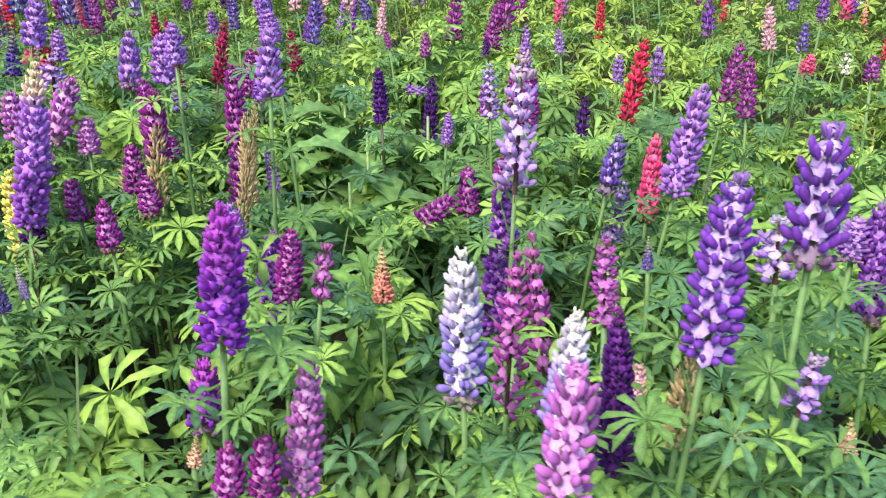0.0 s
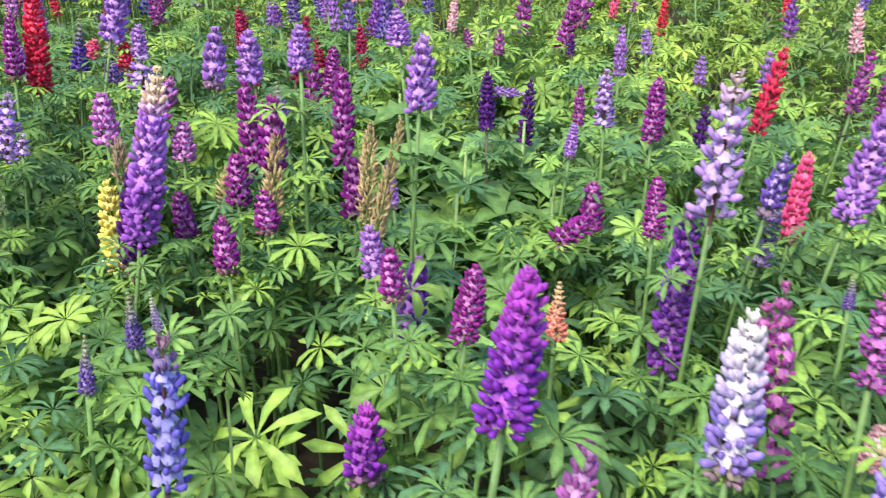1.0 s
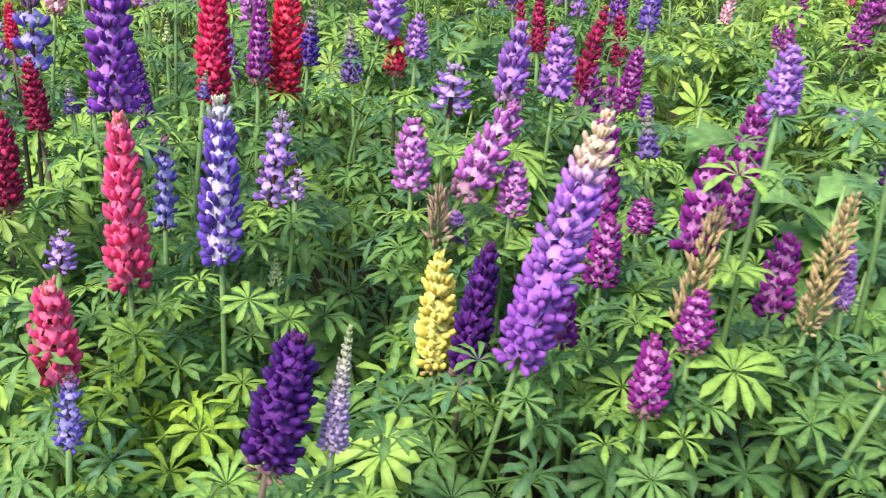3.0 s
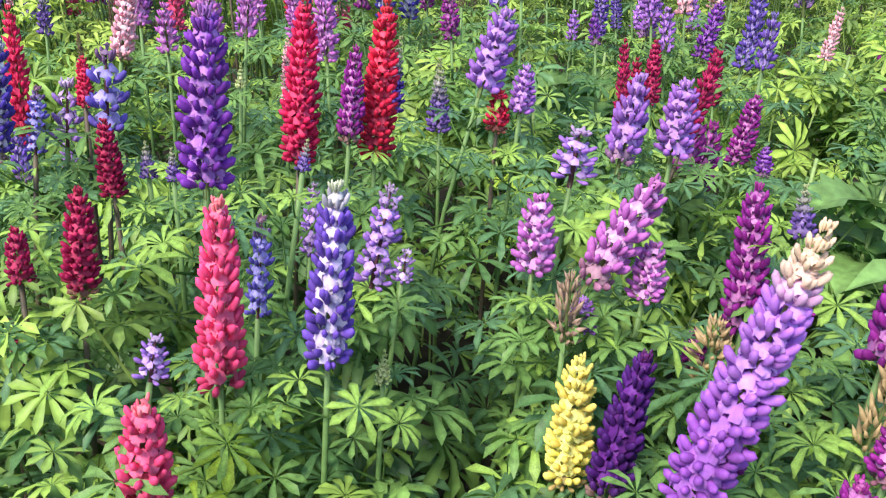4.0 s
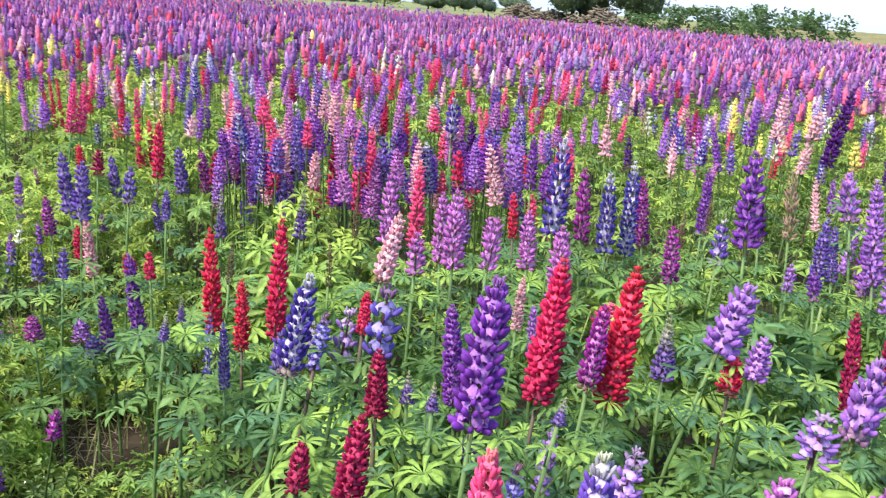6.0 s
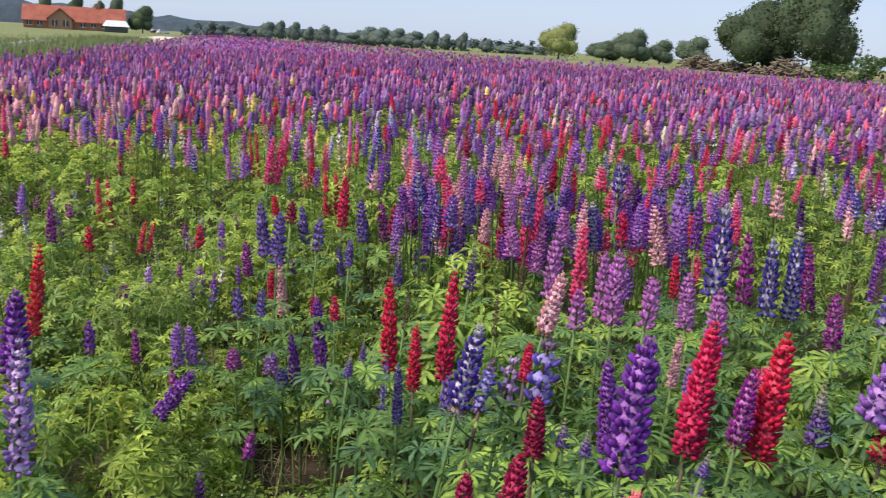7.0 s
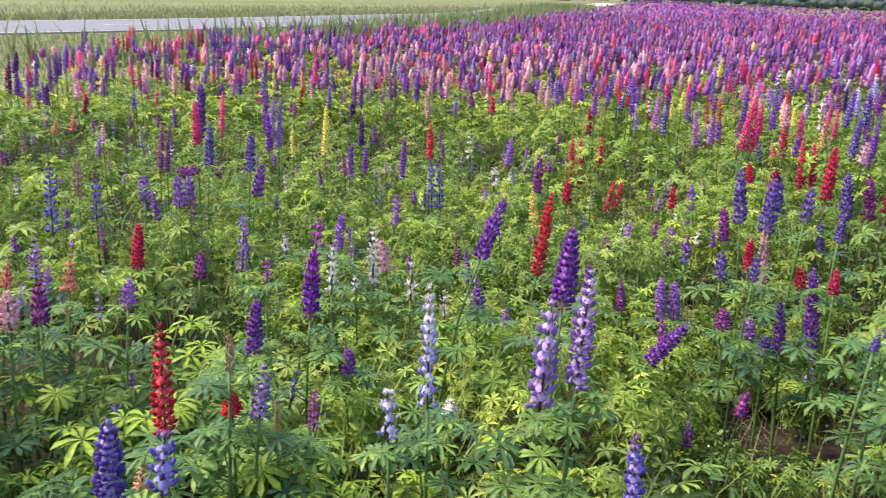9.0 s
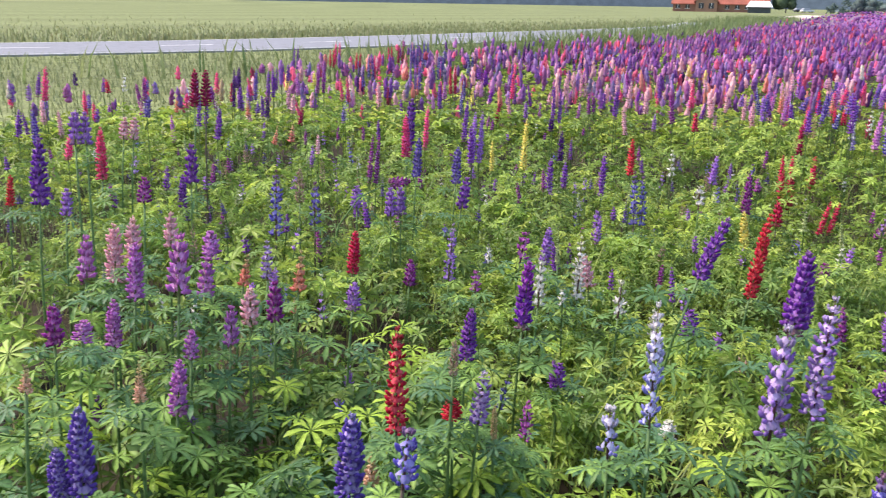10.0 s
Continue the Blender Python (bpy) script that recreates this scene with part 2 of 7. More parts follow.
def mixed(n, *cols, jitter=0.2):
    cols = np.array(cols)
    w = rng.dirichlet(np.ones(len(cols)) * 0.7, n)
    return (w @ cols) * (1 + jitter * rng.uniform(-1, 1, (n, 1)))


# verge between the field and the road, and the meadow beyond it
n = 60000
vx, vy = rng.uniform(-36, -6, n), rng.uniform(-14, 18, n)
near_road = np.min([np.hypot(vx - p[0], vy - p[1]) for p in offset(np.stack([np.interp(np.linspace(0, 9, 120), range(10), mid[:, k]) for k in (0, 1)], -1), 0)], axis=0)
keep = ~in_field(vx, vy) & (near_road > 4.1) & (near_road < 24) & (vx > np.interp(vy, mid[:, 1], mid[:, 0]))
vx, vy = vx[keep], vy[keep]
blades("verge_grass", vx, vy, rng.uniform(0.05, 0.26, len(vx)) * rng.uniform(0.5, 1.2, len(vx)), rng.uniform(0.004, 0.012, len(vx)), mixed(len(vx), (0.2, 0.24, 0.1), (0.25, 0.265, 0.125), (0.16, 0.2, 0.08), jitter=0.08), "long pale green verge grass beside the field", "grass", bend=0.7)
n = 16000
ox = -19 - 50 * rng.uniform(0, 1, n) ** 1.3
oy = np.interp(ox, [-62, -50, -26, -22, -19], [42.5, 34, 14.5, 10, 6]) - rng.gamma(1.4, 1.1, n) - 0.3
keep = ~in_field(ox, oy)
ox, oy = ox[keep], oy[keep]
n = len(ox)
rise = np.clip((-ox - 16.5) / 4.5, 0.45, 1)
blades("bank_grass", ox, oy, rng.uniform(0.5, 1.12, n) * rise, rng.uniform(0.02, 0.05, n), mixed(n, (0.2, 0.27, 0.09), (0.27, 0.3, 0.13), (0.12, 0.19, 0.06)), "tall rank grass and weeds along the field edge", "grass", bend=0.45)
n = 21000
t = rng.uniform(0.5, 8.5, n)
far_side = 4.2 + rng.gamma(1.3, 10, n)
mx = np.interp(t, range(10), offset(mid, -1)[:, 0]) - 0.86 * far_side
my = np.interp(t, range(10), mid[:, 1]) + 0.5 * far_side
lane = np.stack([np.interp(np.linspace(0, 9, 180), range(10), mid[:, k]) for k in (0, 1)], -1)
off_road = (np.min(np.hypot(mx[:, None] - lane[None, :, 0], my[:, None] - lane[None, :, 1]), 1) > 4.0) & ~in_field(mx, my)
mx, my, far_side = mx[off_road], my[off_road], far_side[off_road]
n = len(mx)
hedge_row = (far_side < 7.5)
blades("meadow_grass", mx, my, np.where(hedge_row, rng.uniform(0.2, 0.6, n) * rng.uniform(0.4, 1, n), rng.uniform(0.1, 0.3, n)), rng.uniform(0.01, 0.035, n), mixed(n, (0.22, 0.255, 0.11), (0.29, 0.28, 0.14), (0.18, 0.22, 0.09), jitter=0.1), "tall pale meadow grass across the road", "grass", bend=0.7)
# trodden grass at the edge where the walk is made
n = 9000
az, r = rng.uniform(126, 284, n), np.sqrt(rng.uniform(0.3, 30, n))
ex, ey = HUB[0] - r * np.sin(np.radians(az)), HUB[1] + r * np.cos(np.radians(az))
blades("edge_grass", ex, ey, rng.uniform(0.03, 0.14, n), rng.uniform(0.002, 0.005, n), mixed(n, (0.17, 0.22, 0.08), (0.23, 0.25, 0.11), (0.14, 0.18, 0.07)), "short trodden green grass at the field edge", "grass", bend=0.7)
# weeds and grass in the open patch of the field
n = 6500
az, r = rng.uniform(40, 118, n), np.sqrt(rng.uniform(0.9, 68, n))
gx, gy = HUB[0] - r * np.sin(np.radians(az)), HUB[1] + r * np.cos(np.radians(az))
keep = in_field(gx, gy) & (~bare(gx, gy) | (rng.uniform(0, 1, n) < 0.3))
gx, gy = gx[keep], gy[keep]
blades("field_grass", gx, gy, rng.uniform(0.1, 0.38, len(gx)), rng.uniform(0.002, 0.005, len(gx)), mixed(len(gx), (0.17, 0.27, 0.06), (0.28, 0.34, 0.1), (0.36, 0.33, 0.17)), "thin green grass and weeds between the lupins", "grass", bend=0.5)

# low small-leaved weeds with tiny white flowers in the open patch
n = 42000
az, r = rng.uniform(38, 112, n), np.sqrt(rng.uniform(0.8, 48, n))
wx, wy = HUB[0] - r * np.sin(np.radians(az)), HUB[1] + r * np.cos(np.radians(az))
patchy = np.sin(3.7 * wx + 2 * np.sin(2.9 * wy)) * np.sin(4.1 * wy + 1.5 * np.sin(3.1 * wx))
lush = (polar(wx, wy)[0] > 84) & (polar(wx, wy)[1] < 5)
keep = in_field(wx, wy) & ~lush & (~bare(wx, wy) | (rng.uniform(0, 1, n) < 0.35)) & (patchy > -0.35 + rng.uniform(-0.3, 0.3, n))
wx, wy = wx[keep], wy[keep]
n = len(wx)
heap = Heap()
size = rng.uniform(0.011, 0.026, n)
turns = turn_z(rng.uniform(0, 6.28, n)) @ turn_y(rng.normal(0, 0.5, n)) @ turn_x(rng.normal(0, 0.4, n)) * size[:, None, None]
wz = rng.uniform(0.03, 0.36, n) + 0.14 * (np.hypot(wx - HUB[0], wy - HUB[1]) > 2.8)
white = rng.uniform(0, 1, n) < 0.07
cols = np.where(white[:, None], np.array([[0.75, 0.75, 0.68]]), mixed(n, (0.17, 0.28, 0.06), (0.27, 0.38, 0.09), (0.09, 0.17, 0.05)))
turns[white] *= 0.35
wz[white] += 0.04
shape = np.array([(-0.1, 0, 0), (0.4, -0.3, 0.1), (0.5, 0, 0), (0.4, 0.3, 0.1), (1.0, 0, -0.1)])
heap.many(shape, [(0, 1, 2), (0, 2, 3), (1, 4, 2), (2, 4, 3)], turns, np.stack([wx, wy, wz], -1), cols)
tagged(new("chickweed", heap.mesh("chickweed", LEAF)), "low bright green weeds with tiny white flowers", "weeds", kind="stuff")
# dry stalks on the bare soil
n = 420
k = rng.integers(0, 3, n)
cx0, cy0 = np.array([-2.75, -3.35, -2.7])[k], np.array([2.62, 2.05, 1.05])[k]
heap = Heap()
for i in range(n):
    a, l = rng.uniform(0, 6.28), rng.uniform(0.03, 0.14)
    x, y, z = cx0[i] + rng.normal(0, 0.26), cy0[i] + rng.normal(0, 0.15), rng.uniform(0.015, 0.05)
    tube(heap, [(x, y, z), (x + l * math.cos(a), y + l * math.sin(a), z + rng.uniform(-0.01, 0.03))], [0.0016, 0.001], 3, np.array((0.26, 0.21, 0.14)) * rng.uniform(0.6, 1.2))
tagged(new("dry_stalks", heap.mesh("dry_stalks", STEM)), "dry straw-coloured stalks lying on bare soil", "stalks", kind="stuff")

# ---- lupin leaves ----


def leaf_shape(count, detail, seed):
    """A palmate leaf of unit radius: lance-shaped leaflets folded along the midrib, drooping outward."""
    r = np.random.default_rng(seed)
    v, f, shade = [], [], []
    cup = r.uniform(-0.15, 0.42)
    for i in range(count):
        a = 2 * np.pi * (i + 0.5 + r.uniform(-0.18, 0.18)) / count
        size = 0.72 + 0.28 * abs(math.cos((a) / 2)) + r.uniform(-0.06, 0.06)
        droop, rise = r.uniform(0.0, 0.42) - 0.3 * cup, r.uniform(0.1, 0.3) + cup
        wide = r.uniform(0.108, 0.138)
        base = len(v)
        if detail == 1:
            for s, w in ((0.03, 0.0), (0.58, 1.0), (0.58, -1.0), (1.0, 0.0)):
                ww, along = 1.15 * wide * w, s * size
                v.append((along * math.cos(a) + ww * math.sin(a), along * math.sin(a) - ww * math.cos(a), rise * s - (droop + rise) * s * s + 0.35 * abs(ww)))
            shade += [1.1, 1.0, 1.0, 1.05]
            f += [(base, base + 1, base + 3), (base, base + 3, base + 2)]
            continue
        stations = ((0.4, 0.62), (0.8, 1.0), (1.0, 0.0))
        v.append((0.03 * math.cos(a), 0.03 * math.sin(a), 0.0))
        shade.append(1.2)
        f += [(base, base + 2, base + 1), (base, base + 3, base + 2)]
        base += 1
        for s, w in stations:
            along = s * size
            z = rise * s - (droop + rise) * s * s
            c, q = math.cos(a), math.sin(a)
            if w == 0:
                v.append((along * c, along * q, z))
                shade.append(1.0)
                continue
            ww = wide * w
            lift = 0.35 * ww
            v += [(along * c + ww * q, along * q - ww * c, z + lift), (along * c, along * q, z), (along * c - ww * q, along * q + ww * c, z + lift)]
            shade += [1.0, 1.4, 1.0]
        k = len(stations) - 1
        for j in range(k - 1):
            p = base + 3 * j
            f += [(p, p + 1, p + 4, p + 3), (p + 1, p + 2, p + 5, p + 4)]
        p = base + 3 * (k - 1)
        f += [(p, p + 1, p + 3), (p + 1, p + 2, p + 3)]
    return np.array(v), f, np.array(shade)


GREENS = np.array([(0.062, 0.13, 0.046), (0.108, 0.21, 0.056), (0.165, 0.29, 0.066), (0.074, 0.165, 0.078), (0.27, 0.40, 0.075)])
OLIVE = np.array([(0.165, 0.265, 0.056), (0.25, 0.38, 0.068), (0.335, 0.465, 0.08), (0.19, 0.3, 0.088), (0.42, 0.51, 0.09)])


def leaf_greens(n, fresh=0.12, greens=GREENS):
    pick = rng.choice(5, n, p=[q * (1 - fresh) for q in (0.3, 0.32, 0.24, 0.14)] + [fresh])
    return greens[pick] * rng.uniform(0.75, 1.25, (n, 1))


LEAVES = [leaf_shape(c, 2, 20 + c + 31 * k) for k in (0, 1) for c in (7, 8, 9, 10, 11)]
SMALL_LEAVES = [leaf_shape(c, 1, 40 + c) for c in (6, 7, 8)]
# single leaf meshes for the plants that are built one by one: dark, mid and fresh green
LEAF_MESHES = []
for g, green in enumerate([(0.068, 0.15, 0.05), (0.12, 0.225, 0.06), (0.22, 0.355, 0.07), (0.082, 0.175, 0.076)]):
    for k in (1, 2, 4):
        heap = Heap()
        verts, faces, shade = LEAVES[k]
        heap.add(verts, faces, np.array(green) * shade[:, None])
        tube(heap, [(0, 0, 0.0), (-0.5, 0, -0.45), (-1.3, 0, -1.0)], [0.03, 0.03, 0.035], 4, (0.12, 0.24, 0.06))
        LEAF_MESHES.append(heap.mesh("leaf", LEAF))
FRESH_MESHES = []
for k in (0, 1, 3):
    heap = Heap()
    verts, faces, shade = LEAVES[k]
    heap.add(verts, faces, np.array((0.29, 0.42, 0.05)) * shade[:, None])
    tube(heap, [(0, 0, 0.0), (-0.5, 0, -0.45), (-1.3, 0, -1.0)], [0.03, 0.03, 0.035], 4, (0.2, 0.32, 0.06))
    FRESH_MESHES.append(heap.mesh("leaf", LEAF))


def leaf_bed(name, xs, ys, zs, radii, shapes, label, fresh=0.12, stalks=True, greens=GREENS, turns=None, cols=None):
    heap = Heap()
    n = len(xs)
    which = rng.integers(0, len(shapes), n)
    if turns is None:
        turns = turn_z(rng.uniform(0, 2 * np.pi, n)) @ turn_y(rng.normal(0.12, 0.36, n)) @ turn_x(rng.normal(0, 0.32, n))
        cols = leaf_greens(n, fresh, greens)
    turns = turns * radii[:, None, None]
    places = np.stack([xs, ys, zs], -1)
    for k, (verts, faces, shade) in enumerate(shapes):
        m = which == k
        heap.many(verts, faces, turns[m], places[m], cols[m][:, None] * shade[None, :, None])
    if stalks:
        a = rng.uniform(0, 2 * np.pi, n)
        foot = places + np.stack([0.1 * np.cos(a), 0.1 * np.sin(a), -rng.uniform(0.05, 0.16, n)], -1)
        u = np.stack([-np.sin(a), np.cos(a), 0 * a], -1) * 0.0022
        v = np.stack([places - u, places + u, foot + u, foot - u], 1)
        heap.v.append(v.reshape(-1, 3))
        heap.f.append(heap.n + 4 * np.arange(n)[:, None] + np.arange(4)[None])
        heap.c.append(np.repeat(cols * 0.8, 4, 0))
        heap.n += 4 * n
    return tagged(new(name, heap.mesh(name, LEAF)), label, "foliage", kind="stuff")


# gaps in the foliage where one looks down between the stems
HOLLOWS = np.array([(-2.52, 2.42), (-2.4, 2.32), (-2.6, 2.5), (0.17, 1.81), (-0.15, 1.77), (-1.2, 2.65), (0, 2.17), (-0.21, 1.94), (-0.78, 2.2), (-0.19, 1.63), (-0.69, 2.12), (-1.3, 1.98),
                    (-1.07, 2.12), (-2.25, 2.5), (-1.97, 2.37), (-2.7, 1.2), (-3.1, 0.03), (-2.0, 2.2), (-1.9, 1.97), (-2.1, 2.05), (-0.3, 1.78), (-0.23, 1.7), (0.18, 1.69), (-0.38, 1.64), (-0.06, 1.73), (-3.62, -0.6), (-3.98, -0.24), (-3.3, 0.0), (-1.83, 2.64), (-1.65, 2.69), (-1.33, 2.97), (-0.11, 1.47), (-0.01, 1.43), (0.04, 1.49), (-1.81, 2.3), (-1.91, 2.24), (-3.24, -0.54), (-2.99, -0.34)])


def bushes(spacing, per, az_span, r_span):
    """Leafy lupin plants on a loose grid: domes of leaves that lean outward, with gaps between the plants.
    Gives for each leaf its place, the way it faces, its size and its plant's number."""
    reach = r_span[1]
    g = np.arange(-reach, reach, spacing)
    px, py = (q.ravel() for q in np.meshgrid(g, g))
    px = px + HUB[0] + rng.uniform(-0.45, 0.45, len(px)) * spacing
    py = py + HUB[1] + rng.uniform(-0.45, 0.45, len(py)) * spacing
    az, r = polar(px, py)
    keep = in_field(px, py) & ~bare(px, py) & (r > r_span[0]) & (r < r_span[1]) & (az > az_span[0]) & (az < az_span[1]) & (rng.uniform(0, 1, len(px)) < 0.93)
    px, py = px[keep], py[keep]
    top = canopy(px, py) * rng.uniform(0.8, 1.13, len(px))
    wide = rng.uniform(0.6, 1.0, len(px)) * spacing * np.where(top < 0.55, 0.85, 1.0)
    plant = np.repeat(np.arange(len(px)), per)
    n = len(plant)
    u, a = rng.uniform(0, 1, n) ** 0.6, rng.uniform(0, 2 * np.pi, n)
    x, y = px[plant] + wide[plant] * u * np.cos(a), py[plant] + wide[plant] * u * np.sin(a)
    z = np.maximum(0.06, top[plant] * (1 - 0.3 * u * u) - rng.gamma(1.3, 0.075, n))
    turns = turn_z(a) @ turn_y(0.05 + 0.75 * u + rng.normal(0, 0.28, n)) @ turn_x(rng.normal(0, 0.3, n)) @ turn_z(rng.uniform(0, 6.28, n))
    size = (0.8 + 0.45 * u) * rng.uniform(0.72, 1.2, n) * rng.uniform(0.75, 1.2, len(px))[plant]
    young = (u < 0.45) & (z > 0.86 * top[plant])
    # keep the gaps between the stems open, and the air free round the camera's path
    deep = np.min([np.hypot(x - h[0], y - h[1]) for h in HOLLOWS], axis=0)
    keep = (deep > 0.18) | (z < 0.24)
    open_air = np.min([np.hypot(x - h[0], y - h[1]) for h in ((-0.27, 1.69), (-0.48, 1.79), (-0.38, 1.74))], axis=0)
    keep &= (open_air > 0.15) | (z < 0.6)
    gap = np.min([np.hypot(x - row[1], y - row[2]) + 2.0 * np.maximum(0, row[3] - 0.45 - z) for row in PATH], axis=0)
    keep &= gap > 0.5
    return x[keep], y[keep], z[keep], turns[keep], size[keep], plant[keep], young[keep]


def plant_greens(plant, young, fresh, pale_share):
    """Each plant has a green of its own, paler in the open patch and farther from HUB; its youngest leaves are the
    palest.
    """
    k = plant.max() + 1
    pick = rng.choice(5, k, p=[0.22, 0.31, 0.26, 0.13, 0.08])[plant]
    tone = rng.uniform(0.85, 1.2, (k, 1))[plant]
    single = rng.choice(5, len(plant), p=[0.26, 0.28, 0.22, 0.12, 0.12])
    w = pale_share[:, None]
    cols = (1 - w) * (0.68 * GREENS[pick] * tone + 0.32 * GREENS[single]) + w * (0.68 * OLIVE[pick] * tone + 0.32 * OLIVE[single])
    top = young & (rng.uniform(0, 1, len(plant)) < fresh * (0.5 + 0.5 * pale_share))
    cols[top] = 0.35 * cols[top] + 0.65 * ((1 - w) * GREENS[4] + w * OLIVE[4])[top]
    return cols * rng.uniform(0.8, 1.2, (len(plant), 1))


def open_patch(x, y):
    """True where the lupins stand thin and low among weeds."""
    az, r = polar(x, y)
    return (az > 42) & (r > 1.75) & (r < 5.4) & ((az < 80) | (r > 4.4))


def foliage(bed, leaf, shapes, label, within):
    x, y, z, turns, size, plant, young = bed
    az, r = polar(x, y)
    from_az = np.interp(r, [2.2, 3.2], [50, 36])
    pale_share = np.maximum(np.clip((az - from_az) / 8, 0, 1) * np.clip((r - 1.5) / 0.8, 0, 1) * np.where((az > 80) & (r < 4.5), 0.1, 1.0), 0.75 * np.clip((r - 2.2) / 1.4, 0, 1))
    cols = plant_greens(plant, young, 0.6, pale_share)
    m = within(x, y)
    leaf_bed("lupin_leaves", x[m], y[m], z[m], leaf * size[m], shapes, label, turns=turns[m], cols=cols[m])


foliage(bushes(0.25, 28, (-62, 122), (0.5, 3.3)), 0.074, LEAVES, "dense green palmate lupin leaves covering the ground", lambda x, y: ~open_patch(x, y))
foliage(bushes(0.2, 38, (42, 106), (1.75, 5.4)), 0.042, SMALL_LEAVES, "small yellow-green lupin leaves in the open patch", open_patch)
foliage(bushes(0.3, 18, (-54, 112), (3.3, 9.0)), 0.064, SMALL_LEAVES, "green lupin leaves between the flower spikes", lambda x, y: ~open_patch(x, y))
az = rng.uniform(42, 84, 5000)
r = np.sqrt(rng.uniform(1.75 ** 2, 6.5 ** 2, 5000))
lx, ly = HUB[0] - r * np.sin(np.radians(az)), HUB[1] + r * np.cos(np.radians(az))
keep = in_field(lx, ly) & ~bare(lx, ly)
lx, ly = lx[keep], ly[keep]
leaf_bed("lupin_leaves", lx, ly, 0.04 + canopy(lx, ly) * rng.uniform(0.0, 0.55, len(lx)), rng.uniform(0.02, 0.036, len(lx)), SMALL_LEAVES, "small green young lupin leaves low in the open patch", fresh=0.25, greens=OLIVE)
n = 15000
az, r = rng.uniform(-12, 108, n), 8.5 + 40 * rng.uniform(0, 1, n) ** 1.8
lx, ly = HUB[0] - r * np.sin(np.radians(az)), HUB[1] + r * np.cos(np.radians(az))
keep = in_field(lx, ly)
lx, ly, r = lx[keep], ly[keep], r[keep]
leaf_bed("lupin_leaves", lx, ly, rng.uniform(0.3, 0.58, len(lx)), 0.09 + 0.0035 * r, [leaf_shape(5, 1, 77)], "green lupin leaves deep in the field", fresh=0.3, stalks=False, greens=OLIVE)

